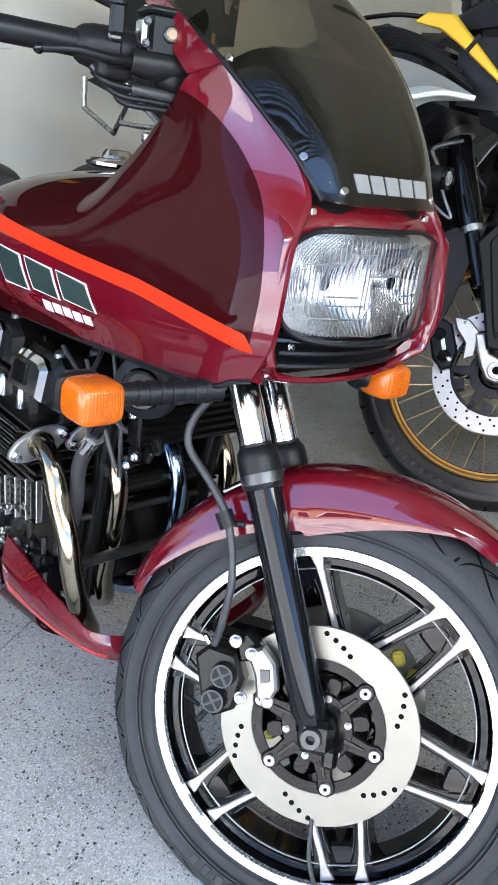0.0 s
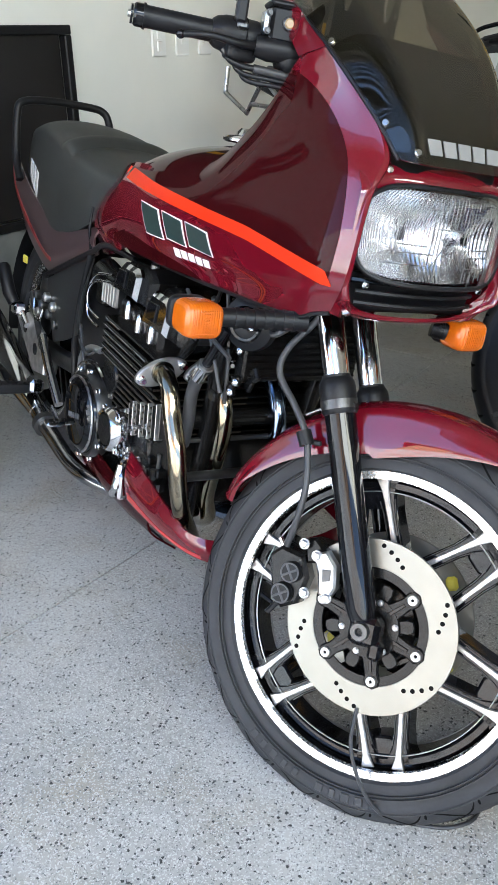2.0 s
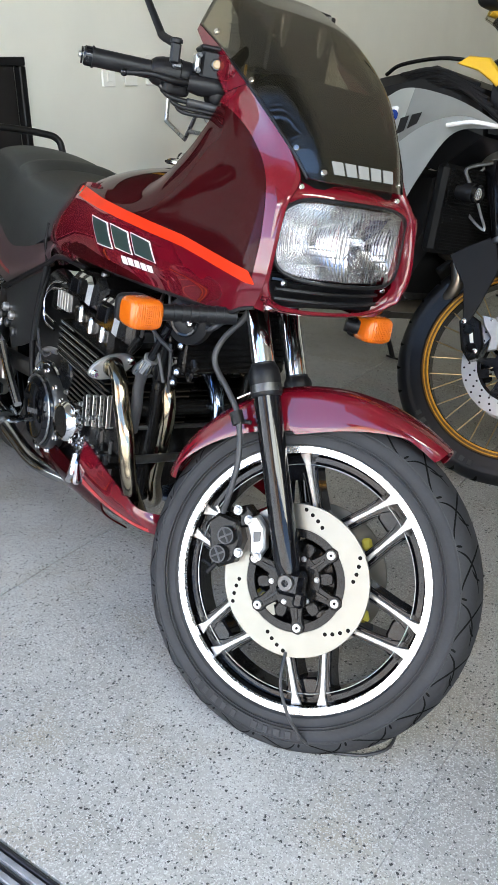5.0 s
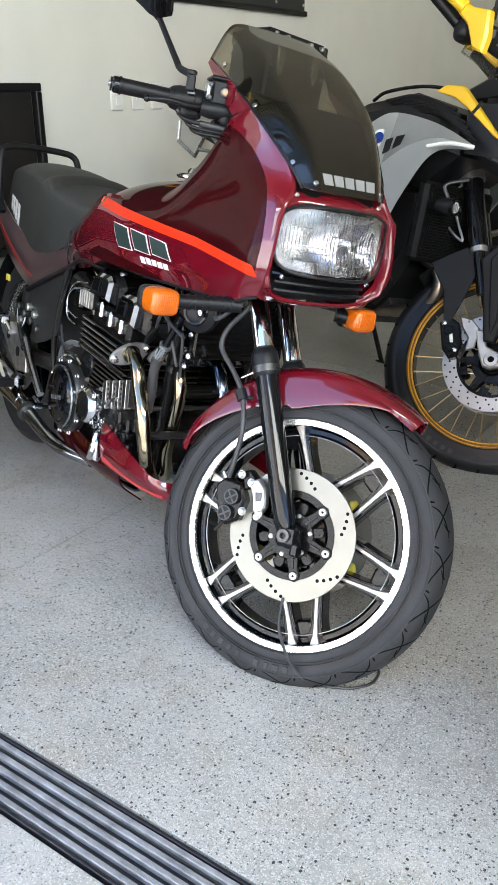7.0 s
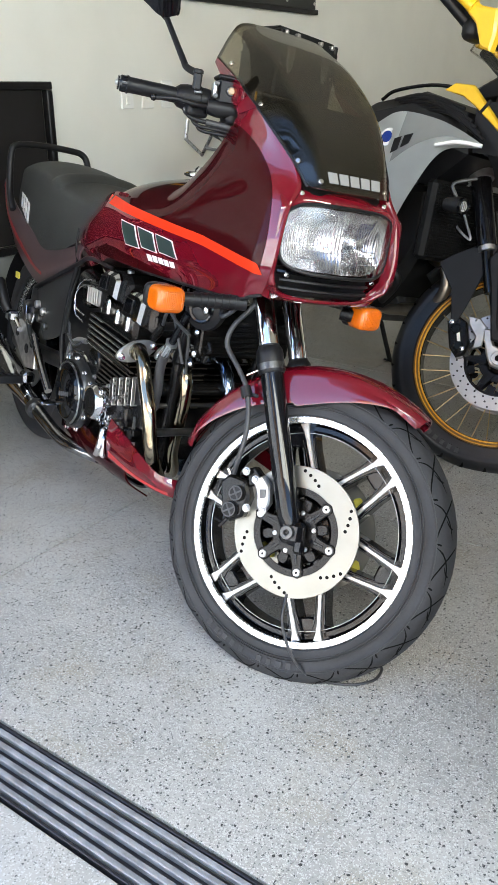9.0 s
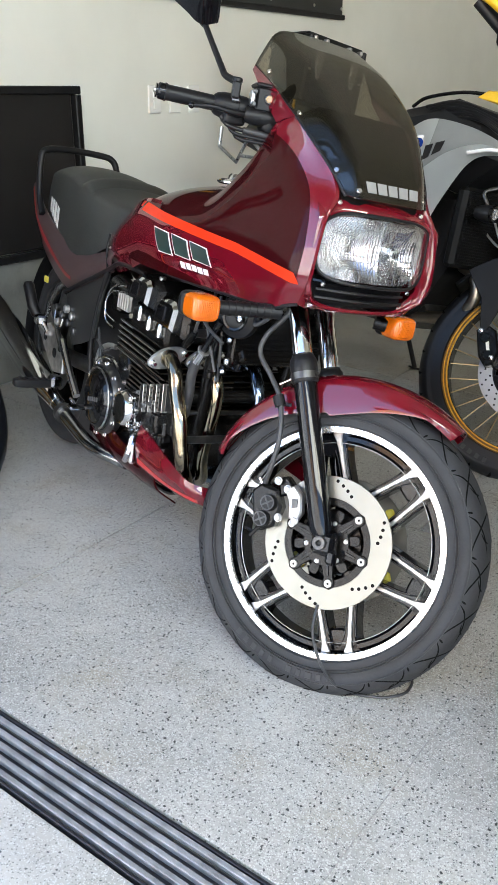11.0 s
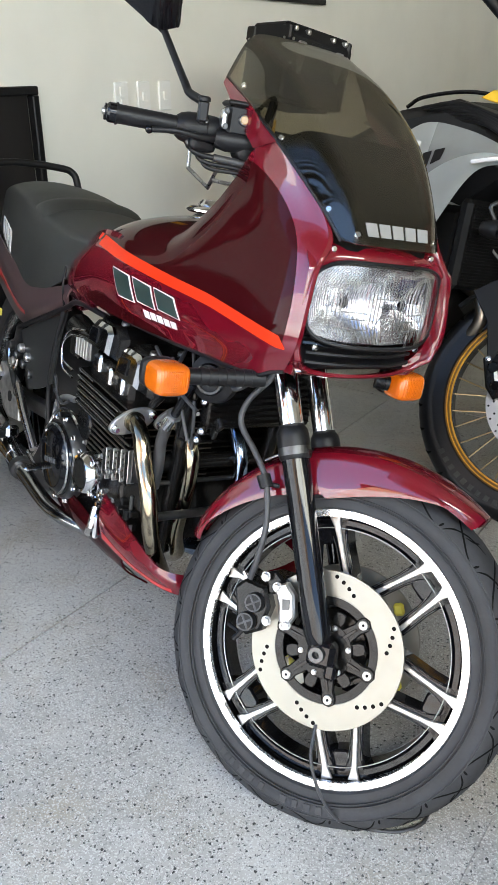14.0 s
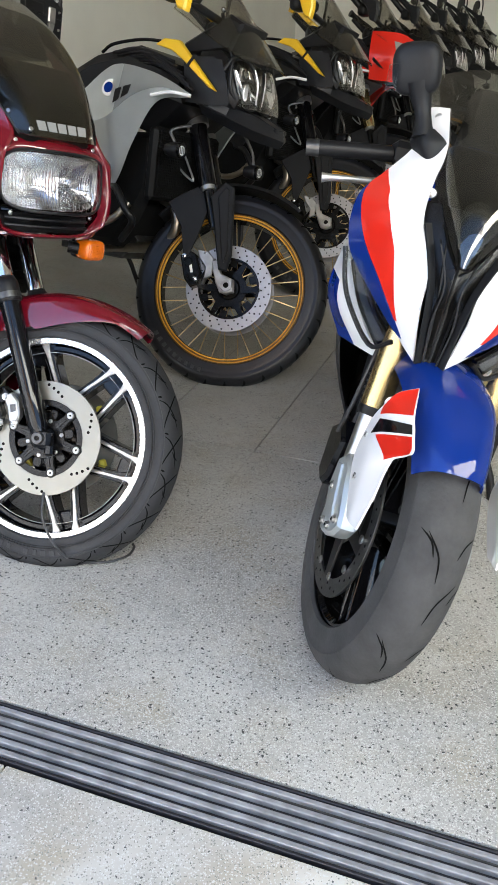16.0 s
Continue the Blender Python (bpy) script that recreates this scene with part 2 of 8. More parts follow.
STREET = material("street_asphalt", (0.075, 0.073, 0.070), 0.85, 0, 0, 0.2, 2, 0.4, 60)

SPOKE = material("polished_spoke", (0.50, 0.49, 0.48), 0.36, 0.9, 0, 0.3, 45)
ZINC = material("zinc_bolt", (0.40, 0.40, 0.40), 0.28, 0.95, 0, 0.25, 60)
FIN_EDGE = material("worn_fin_edge", (0.050, 0.038, 0.028), 0.4, 0.6, 0, 0.4, 40)
FLUTE = material("moulded_glass_rib", (0.24, 0.24, 0.245), 0.15, 0.3, 0.4, 0.3, 60)
GREY_PRINT = material("silver_print", (0.26, 0.26, 0.255), 0.5, 0.2, 0, 0.06, 20)
STUCCO = material("ochre_stucco", (0.42, 0.25, 0.13), 0.85, 0, 0, 0.12, 1.5, 0.3, 60)
ROOF_TILE = material("clay_roof_tile", (0.30, 0.12, 0.07), 0.8, 0, 0, 0.25, 3, 0.3, 40)
DARK_BARK = material("tree_bark", (0.10, 0.075, 0.055), 0.9, 0, 0, 0.3, 8, 0.5, 40)
TREAD_WORN = material("worn_tread_rubber", (0.047, 0.046, 0.045), 0.85, 0, 0, 0.28, 14, 0.4, 140)
CAP = material("buffed_cap", (0.55, 0.55, 0.56), 0.10, 1.0, 0, 0.15, 20)
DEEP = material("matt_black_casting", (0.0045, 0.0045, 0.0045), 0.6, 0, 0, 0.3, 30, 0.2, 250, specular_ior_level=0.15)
SILENCER = material("silencer_chrome", (0.34, 0.34, 0.345), 0.14, 1, 0, 0.25, 12)
DULL_PIPE = material("dull_stainless_pipe", (0.30, 0.26, 0.21), 0.32, 1, 0, 0.25, 12)
CONCRETE = material("weathered_concrete", (0.20, 0.205, 0.19), 0.85, 0, 0, 0.3, 6, 0.5, 90)
DISC_PALE = material("pale_disc_steel", (0.44, 0.44, 0.46), 0.36, 0.85, 0, 0.05, 40, 0.06, 600)
RUBBER_NEW = material("new_tyre_rubber", (0.0075, 0.008, 0.0105), 0.3, 0, 0, 0.25, 9, 0.15, 160, specular_ior_level=0.4)
# the rim's gold again, with shade put into its colour
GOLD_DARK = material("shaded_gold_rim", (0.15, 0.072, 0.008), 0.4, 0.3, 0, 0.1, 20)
GOLD_WIRE = material("gold_wire_spoke", (0.62, 0.48, 0.27), 0.3, 0.9, 0, 0.1, 30)
LAMP_METAL = material("lamp_facets", (0.82, 0.82, 0.84), 0.33, 1, 0, 0.1, 30)
SPORT_SCREEN = glass("glossy_smoked_screen", (0.68, 0.67, 0.64), 0.015, 0.10)

def fluted(mat, scale, strength):
    """Fine upright ribs across y as relief."""
    nt = mat.node_tree
    co, wave, b = nt.nodes.new("ShaderNodeTexCoord"), nt.nodes.new("ShaderNodeTexWave"), nt.nodes.new("ShaderNodeBump")
    wave.bands_direction = "Y"
    wave.inputs["Scale"].default_value, wave.inputs["Distortion"].default_value = scale, 0.6
    b.inputs["Strength"].default_value, b.inputs["Distance"].default_value = strength, 0.0016
    nt.links.new(co.outputs["Object"], wave.inputs["Vector"])
    nt.links.new(wave.outputs["Fac"], b.inputs["Height"])
    nt.links.new(b.outputs["Normal"], nt.nodes["Principled BSDF"].inputs["Normal"])


fluted(REFLECTOR, 62, 0.55)
fluted(AMBER, 85, 0.25)

# ---- mesh tools ----
class Geo:
    """Collects vertices and faces of one part."""

    def __init__(self):
        self.v, self.f, self.k = [], [], []

    def add(self, verts, faces, slot=0, m=None):
        base = len(self.v)
        self.v += [tuple(m @ Vector(p)) if m else tuple(p) for p in verts]
        self.f += [tuple(base + i for i in face) for face in faces]
        self.k += [slot] * len(faces)
        return self

    def box(self, c, size, bevel=0.003, m=None, slot=0):
        """A box with chamfered edges, centred at c; m turns it about its centre."""
        hx, hy, hz = (s / 2 for s in size)
        b = min(bevel, hx * 0.8, hy * 0.8, hz * 0.8)
        pts, idx = [], {}
        for sx in (-1, 1):
            for sy in (-1, 1):
                for sz in (-1, 1):
                    for a in range(3):
                        q = [sx * (hx - b), sy * (hy - b), sz * (hz - b)]
                        q[a] = (sx * hx, sy * hy, sz * hz)[a]
                        idx[sx, sy, sz, a] = len(pts)
                        pts.append(q)
        fs = []
        for a in range(3):
            o1, o2 = (a + 1) % 3, (a + 2) % 3
            for s in (-1, 1):
                loop = []
                for p, q in ((-1, -1), (1, -1), (1, 1), (-1, 1)):
                    key = [0, 0, 0]
                    key[a], key[o1], key[o2] = s, p, q
                    loop.append(idx[(*key, a)])
                fs.append(loop if s > 0 else loop[::-1])
            for p in (-1, 1):
                for q in (-1, 1):
                    k0, k1 = [0, 0, 0], [0, 0, 0]
                    k0[o1] = k1[o1] = p
                    k0[o2] = k1[o2] = q
                    k0[a], k1[a] = -1, 1
                    loop = [idx[(*k0, o1)], idx[(*k1, o1)], idx[(*k1, o2)], idx[(*k0, o2)]]
                    fs.append(loop if p * q > 0 else loop[::-1])
        for sx in (-1, 1):
            for sy in (-1, 1):
                for sz in (-1, 1):
                    loop = [idx[sx, sy, sz, a] for a in range(3)]
                    fs.append(loop if sx * sy * sz > 0 else loop[::-1])
        t = Matrix.Translation(c)
        return self.add(pts, fs, slot, t @ m if m else t)

    def tube(self, pts, r, seg=10, smooth=0, caps=True, slot=0, m=None, flat=1.0):
        """A tube along points; r is one radius or one for each point."""
        pts = [Vector(p) for p in pts]
        rad = list(r) if isinstance(r, (list, tuple)) else [r] * len(pts)
        if smooth:
            n = (len(pts) - 1) * smooth
            rad = [float(spline(np.array(rad)[:, None], i / n)[0]) for i in range(n + 1)]
            pts = [Vector(spline(np.array([tuple(p) for p in pts]), i / n)) for i in range(n + 1)]
        verts, faces = [], []
        side = None
        for i, p in enumerate(pts):
            d = (pts[min(i + 1, len(pts) - 1)] - pts[max(i - 1, 0)]).normalized()
            if side is None:
                side = d.orthogonal().normalized()
            side = (side - d * side.dot(d)).normalized()
            up = d.cross(side)
            for j in range(seg):
                a = 2 * math.pi * j / seg
                verts.append(p + (side * math.cos(a) + up * math.sin(a) * flat) * rad[i])
        for i in range(len(pts) - 1):
            for j in range(seg):
                k = (j + 1) % seg
                faces.append((i * seg + j, i * seg + k, (i + 1) * seg + k, (i + 1) * seg + j))
        if caps:
            faces.append(tuple(range(seg))[::-1])
            faces.append(tuple(range((len(pts) - 1) * seg, len(pts) * seg)))
        return self.add(verts, faces, slot, m)

    def lathe(self, prof, seg=64, closed=True, m=None, slot=0, a0=0.0, a1=360.0):
        """Turns a profile of (radius, y) about the y axis."""
        full = a1 - a0 >= 360
        n, verts, faces = len(prof), [], []
        rows = seg if full else seg + 1
        for i in range(rows):
            a = radians(a0 + (a1 - a0) * i / seg)
            verts += [(r * math.cos(a), y, r * math.sin(a)) for r, y in prof]
        for i in range(seg):
            k = (i + 1) % rows
            for j in range(n if closed else n - 1):
                l = (j + 1) % n
                faces.append((i * n + j, k * n + j, k * n + l, i * n + l))
        return self.add(verts, faces, slot, m)

    def disc(self, c, axis, r, depth, seg=12, bevel=0.15, m=None, slot=0):
        """A short bevelled cylinder from c along axis."""
        a = Vector(axis).normalized()
        c = Vector(c)
        b = bevel * min(r, depth)
        return self.tube([c, c + a * (depth - b), c + a * depth], [r, r, r - b], seg, m=m, slot=slot)

    def pill(self, c, size, e=0.55, n=18, m=None):
        """A rounded block: a superellipsoid."""
        verts, faces = [], []
        bend = lambda q: math.copysign(abs(q) ** e, q)
        for i in range(n + 1):
            a = -math.pi / 2 + math.pi * i / n
            for j in range(2 * n):
                b = math.pi * j / n
                verts.append((c[0] + size[0] / 2 * bend(math.cos(a)) * bend(math.cos(b)), c[1] + size[1] / 2 * bend(math.cos(a)) * bend(math.sin(b)), c[2] + size[2] / 2 * bend(math.sin(a))))
        for i in range(n):
            for j in range(2 * n):
                k = (j + 1) % (2 * n)
                faces.append((i * 2 * n + j, i * 2 * n + k, (i + 1) * 2 * n + k, (i + 1) * 2 * n + j))
        return self.add(verts, faces, 0, m)

    def prism(self, outline, lo, hi, bevel=0.003, m=None, slot=0):
        """An outline of (x, z), taken from y = lo to y = hi, with chamfered rims."""
        pts = [Vector(p) for p in outline]
        n = len(pts)
        area = sum(pts[i].x * pts[(i + 1) % n].y - pts[(i + 1) % n].x * pts[i].y for i in range(n))
        if area < 0:
            pts.reverse()
        inner = []
        for i, p in enumerate(pts):
            e0, e1 = (p - pts[i - 1]).normalized(), (pts[(i + 1) % n] - p).normalized()
            nn = Vector((-(e0.y + e1.y), e0.x + e1.x))
            inner.append(p + (nn.normalized() * bevel if nn.length > 1e-6 else Vector((0, 0))))
        b = min(bevel, (hi - lo) * 0.4)
        rings = [(inner, lo), (pts, lo + b), (pts, hi - b), (inner, hi)]
        verts = [(q.x, y, q.y) for ring, y in rings for q in ring]
        faces = []
        for r in range(3):
            for i in range(n):
                k = (i + 1) % n
                faces.append((r * n + i, (r + 1) * n + i, (r + 1) * n + k, r * n + k))
        faces.append(tuple(range(n)))
        faces.append(tuple(range(3 * n, 4 * n))[::-1])
        return self.add(verts, faces, slot, m)

    def sheet(self, surf, nu, nv, thick=0.003, m=None, pick=None, u0=0.0, u1=1.0, v0=0.0, v1=1.0, lift=0.0):
        """A shell over surf(u, v) with real thickness, laid behind the surface."""
        grid = [[Vector(surf(u0 + (u1 - u0) * i / nu, v0 + (v1 - v0) * j / nv)) for j in range(nv + 1)] for i in range(nu + 1)]
        front, back = [], []
        for i in range(nu + 1):
            for j in range(nv + 1):
                du = grid[min(i + 1, nu)][j] - grid[max(i - 1, 0)][j]
                dv = grid[i][min(j + 1, nv)] - grid[i][max(j - 1, 0)]
                nn = du.cross(dv)
                nn = nn.normalized() if nn.length > 1e-12 else Vector((0, 0, 1))
                front.append(grid[i][j] + nn * lift)
                back.append(grid[i][j] + nn * (lift - thick))
        w, off, base = nv + 1, len(front), len(self.v)
        verts = front + back
        self.v += [tuple(m @ p) if m else tuple(p) for p in verts]

        def face(q, slot):
            self.f.append(tuple(base + i for i in q))
            self.k.append(slot)

        for i in range(nu):
            for j in range(nv):
                a, b, c, d = i * w + j, (i + 1) * w + j, (i + 1) * w + j + 1, i * w + j + 1
                slot = pick(u0 + (u1 - u0) * (i + 0.5) / nu, v0 + (v1 - v0) * (j + 0.5) / nv) if pick else 0
                face((a, b, c, d), slot)
                face((off + d, off + c, off + b, off + a), slot)
        for i in range(nu):
            a, b = i * w, (i + 1) * w
            face((a, off + a, off + b, b), 0)
            face((b + nv, off + b + nv, off + a + nv, a + nv), 0)
        for j in range(nv):
            a, b = j, j + 1
            face((b, off + b, off + a, a), 0)
            a, b = nu * w + j, nu * w + j + 1
            face((a, off + a, off + b, b), 0)
        return self

    def mark(self, surf, corners, lift=0.0012, n=6, m=None):
        """A thin marking on surf between four (u, v) corners."""
        (a, b, c, d) = (np.array(q, float) for q in corners)
        return self.sheet(lambda s, t: surf(*((a * (1 - s) + b * s) * (1 - t) + (d * (1 - s) + c * s) * t)), n, n, 0.0015, m, lift=lift)


def spline(P, t):
    """Catmull-Rom through the rows of P, t from 0 to 1."""
    n = len(P) - 1
    x = min(max(t, 0.0), 1.0) * n
    i = min(int(x), n - 1)
    s = x - i
    p1, p2 = P[i], P[i + 1]
    p0 = P[i - 1] if i > 0 else 2 * p1 - p2
    p3 = P[i + 2] if i + 2 <= n else 2 * p2 - p1
    return 0.5 * (2 * p1 + (p2 - p0) * s + (2 * p0 - 5 * p1 + 4 * p2 - p3) * s * s + (3 * p1 - 3 * p2 + p3 - p0) * s ** 3)


def surface(rows):
    """surf(u, v) through rows of control points."""
    P = np.array(rows, float)
    return lambda u, v: spline(np.array([spline(r, v) for r in P]), u)


def creased(rows):
    """Like surface, but straight between the points of a row, with a crease at its middle."""
    P = np.array(rows, float)

    def surf(u, v):
        q = np.array([spline(P[:, k], u) for k in range(3)])
        t = 2 * v if v <= 0.5 else 2 * v - 1
        return q[0] * (1 - t) + q[1] * t if v <= 0.5 else q[1] * (1 - t) + q[2] * t
    return surf


def mirrored(surf):
    """The same surface on the other side of the xz plane."""
    def other(u, v):
        p = surf(1 - u, v)
        return (p[0], -p[1], p[2])
    return other


def part(name, geo, mats, parent=None, label="", m=None, angle=38):
    """Links geo as one mesh under a thing or part; m moves it first."""
    mesh = bpy.data.meshes.new(name)
    verts = [m @ Vector(p) for p in geo.v] if m else geo.v
    mesh.from_pydata([tuple(p) for p in verts], [], geo.f)
    for mat in (mats if isinstance(mats, (list, tuple)) else [mats]):
        mesh.materials.append(mat)
    mesh.polygons.foreach_set("material_index", geo.k)
    mesh.polygons.foreach_set("use_smooth", [True] * len(geo.f))
    mesh.set_sharp_from_angle(angle=radians(angle))
    mesh.update()
    ob = new(name, mesh)
    if parent is not None:
        ob.parent = parent
    return tagged(ob, label) if label else ob


def repeat(name, ob, mats, parent):
    """More pieces like ob, on the same mesh, each moved by a matrix."""
    for m in mats:
        o = new(name, ob.data)
        o.parent = parent
        o.matrix_basis = m


def thing(name, label, category, m=None, group=""):
    """An empty at a thing's base, which parents its parts."""
    ob = new(name)
    ob.empty_display_size = 0.1
    if m is not None:
        ob.matrix_world = m
    return tagged(ob, label, category, group)


def axes(o, x, y, z):
    return Matrix(((x[0], y[0], z[0], o[0]), (x[1], y[1], z[1], o[1]), (x[2], y[2], z[2], o[2]), (0, 0, 0, 1)))


def leaning(o, heading, lean):
    """x ahead along heading, y to the left, z up, leaning to the left."""
    h, a = radians(heading), radians(lean)
    x = Vector((math.cos(h), math.sin(h), 0))
    l = Vector((-x.y, x.x, 0))
    y = l * math.cos(a) - Vector((0, 0, math.sin(a)))
    return axes(o, x, y, x.cross(y))

# ---- the room ----
def room_box(name, c, size, mat, kind="structure", label="", category="", bevel=0.002, parent=None):
    return tagged(part(name, Geo().box(c, size, bevel), mat, parent, m=ROOM), label, category, "", kind)


WX = -2.165                                   # face of the side wall
room_box("wall_west", (WX - 0.1, 4.3, 1.8), (0.2, 9.6, 3.6), WALL, label="plain off-white painted side wall", category="wall")
room_box("wall_north", (2.0, 9.2, 1.8), (8.5, 0.2, 3.6), WALL, label="plain off-white painted end wall", category="wall")
room_box("wall_east", (6.3, 4.3, 1.8), (0.2, 9.6, 3.6), WALL, label="plain off-white painted side wall", category="wall")
room_box("ceiling", (2.0, 4.3, 3.7), (8.8, 10.0, 0.2), CEIL, label="plain ceiling, toned down to dim the room's depth", category="ceiling")
room_box("lintel", (2.0, -0.4, 3.43), (8.8, 0.2, 0.34), WALL, label="white painted beam over the wide garage opening", category="beam")

ground = room_box("ground", (0, -6, -0.46), (120, 120, 0.8), STREET, label="grey street paving outside the garage", category="ground")
floor = new("floor")
tagged(floor, "pale grey terrazzo floor in large slabs", "floor", "", "structure")
XS = [WX, -0.917, 0.10, 1.117, 2.134, 3.151, 4.168, 6.2]
YS = [0.325, 1.457, 2.59, 3.72, 4.85, 5.98, 7.1, 9.1]
gap = 0.0042
part("screed", Geo().box((2.0, 4.7, -0.045), (8.4, 8.8, 0.074), 0.001), JOINT, floor, m=ROOM)
for i in range(len(XS) - 1):
    for j in range(len(YS) - 1):
        thin = (0.0006, 0.0006) if j == 0 else (gap, gap)             # the joint by the door is nearly filled
        x0, x1, y0, y1 = XS[i] + (thin[0] if i == 2 else gap) / 2, XS[i + 1] - (thin[1] if i == 1 else gap) / 2, YS[j] + gap / 2, YS[j + 1] - gap / 2
        cuts = [x0, -0.265 - gap / 2, -0.265 + gap / 2, x1] if (i, j) == (1, 1) else [x0, x1]
        for a, b in zip(cuts[::2], cuts[1::2]):
            part("slab", Geo().box(((a + b) / 2, (y0 + y1) / 2, -0.01), (b - a, y1 - y0, 0.02), 0.0005), FLOOR, floor, m=ROOM)
for a, b in ((WX, 0.10), (0.10, 2.134), (2.134, 6.2)):
    part("slab", Geo().box(((a + b) / 2, -0.9, -0.012), (b - a - gap, 2.2, 0.02), 0.002), FLOOR_OUT, floor, "weathered pale terrazzo outside the drain", m=ROOM)

drain = tagged(new("drain_channel"), "black drain channel with long grey bars set in the floor", "drain", "", "structure")
part("trough", Geo().box((2.0, 0.265, -0.022), (8.3, 0.118, 0.024), 0.001), TROUGH, drain, m=ROOM)
for k in range(5):
    part("bar", Geo().box((2.0, 0.2215 + 0.0215 * k, -0.006), (8.3, 0.0100, 0.014), 0.0014), BAR, drain, m=ROOM)
part("edge_angle", Geo().box((2.0, 0.319, -0.007), (8.3, 0.006, 0.014), 0.001), TROUGH, drain, m=ROOM)
part("edge_angle", Geo().box((2.0, 0.2085, -0.007), (8.3, 0.006, 0.014), 0.001), TROUGH, drain, m=ROOM)

room_box("plinth", (WX + 0.006, 0.78, 0.235), (0.012, 2.56, 0.47), CONCRETE, label="grey weathered concrete wall base", category="wall base")

# low black cupboard door in the side wall
cup = thing("wall_cupboard", "black lacquered cupboard door in a black frame on the wall", "cupboard")
part("door_leaf", Geo().box((WX + 0.012, 0.90, 0.80), (0.02, 2.25, 0.58), 0.003), DARK_DOOR, cup, m=ROOM)
for c, s in (((WX + 0.02, 0.90, 1.098), (0.036, 2.336, 0.03)), ((WX + 0.02, 2.053, 0.785), (0.036, 0.03, 0.594)), ((WX + 0.02, 0.90, 0.49), (0.036, 2.336, 0.03))):
    part("frame_rail", Geo().box(c, s, 0.004), BLACK, cup, m=ROOM)

for k, (y0, keys) in enumerate(((2.53, 2), (2.665, 1), (2.80, 1))):
    sw = thing("switch_plate", "white plastic wall switch plate", "switch", group="wall switches")
    part("plate", Geo().box((WX + 0.005, y0, 1.06), (0.010, 0.078, 0.118), 0.004), SWITCH, sw, m=ROOM)
    for q in range(keys):
        part("rocker", Geo().box((WX + 0.011, y0 + (q - (keys - 1) / 2) * 0.0, 1.06 + (q - (keys - 1) / 2) * 0.045), (0.008, 0.026, 0.036), 0.002), SWITCH, sw, m=ROOM)

ban = thing("banner", "charcoal banner with yellow patches hung on the wall", "banner")
part("cloth", Geo().box((WX + 0.012, 2.55, 1.86), (0.012, 3.1, 0.78), 0.003), BANNER, ban, m=ROOM)
part("yellow_patch", Geo().box((WX + 0.019, 2.50, 1.60), (0.004, 0.12, 0.27), 0.001), YELLOW, ban, "yellow printed patch", m=ROOM)
part("yellow_patch", Geo().box((WX + 0.019, 3.27, 1.64), (0.004, 0.085, 0.125), 0.001), YELLOW, ban, "yellow printed patch", m=ROOM)
part("bottom_batten", Geo().box((WX + 0.016, 2.55, 1.473), (0.026, 3.13, 0.026), 0.004), BLACK, ban, m=ROOM)
for y in (2.9, 3.4, 3.8, 4.08):
    part("grommet", Geo().disc((WX + 0.019, y, 1.515), (1, 0, 0), 0.008, 0.004, 12), STEEL, ban, m=ROOM)

# half-raised grille shutter in the garage opening
shutter = thing("grille_shutter", "half-raised slatted metal grille shutter in the garage opening", "shutter")
for k in range(13):
    part("slat", Geo().box((2.0, -0.40, 2.530 + 0.060 * k), (8.5, 0.012, 0.030), 0.002), STEEL, shutter, m=ROOM)
for x in (-2.2, 0.6, 3.4, 6.2):
    part("guide", Geo().box((x, -0.42, 2.89), (0.03, 0.02, 0.74), 0.003), STEEL, shutter, m=ROOM)

# across the street: a white slatted fence
fence = thing("slatted_fence", "white painted slatted fence across the street", "fence")
for k in range(30):
    part("slat", Geo().box((0, -6.2, 0.10 + 0.125 * k), (26, 0.03, 0.085), 0.004), FENCE, fence, m=ROOM)
for x in (-12, -8, -4, 0, 4, 8, 12):
    part("post", Geo().box((x, -6.26, 1.90), (0.08, 0.08, 3.92), 0.004), FENCE, fence, m=ROOM)

room_box("upper_wall", (2.0, -0.4, 5.2), (8.8, 0.2, 3.2), WALL, label="plain off-white upper storey wall", category="wall")
room_box("roof", (2.0, 4.3, 6.9), (9.2, 10.2, 0.2), CEIL, label="flat concrete roof", category="roof")

# across the street, mirrored in paint and glass: a house and a tree behind the fence
house = thing("house", "ochre stucco house with a clay tile roof", "house")
part("wall", Geo().box((3.0, -15.5, 4.8), (10.0, 6.0, 9.6), 0.02), STUCCO, house, m=ROOM)
eaves = [(-2.5, -12.1), (8.5, -12.1), (8.5, -18.9), (-2.5, -18.9)]
roof = Geo().add([(x, y, 9.6) for x, y in eaves] + [(0.5, -15.5, 11.4), (5.5, -15.5, 11.4)] + [(x, y, 9.45) for x, y in eaves], [(0, 1, 5, 4), (1, 2, 5), (2, 3, 4, 5), (3, 0, 4), (6, 7, 1, 0), (7, 8, 2, 1), (8, 9, 3, 2), (9, 6, 0, 3), (9, 8, 7, 6)])
part("roof", roof, ROOF_TILE, house, m=ROOM)
for x in (-0.2, 3.0, 6.2):
    for z in (1.7, 4.8, 7.9):
        wnd = part("window", Geo().box((x, -12.48, z), (1.5, 0.08, 1.4), 0.01), WHITE, house, m=ROOM)
        part("pane", Geo().box((x, -12.43, z), (1.34, 0.04, 1.24), 0.004), BLACK_GLOSS, wnd, m=ROOM)


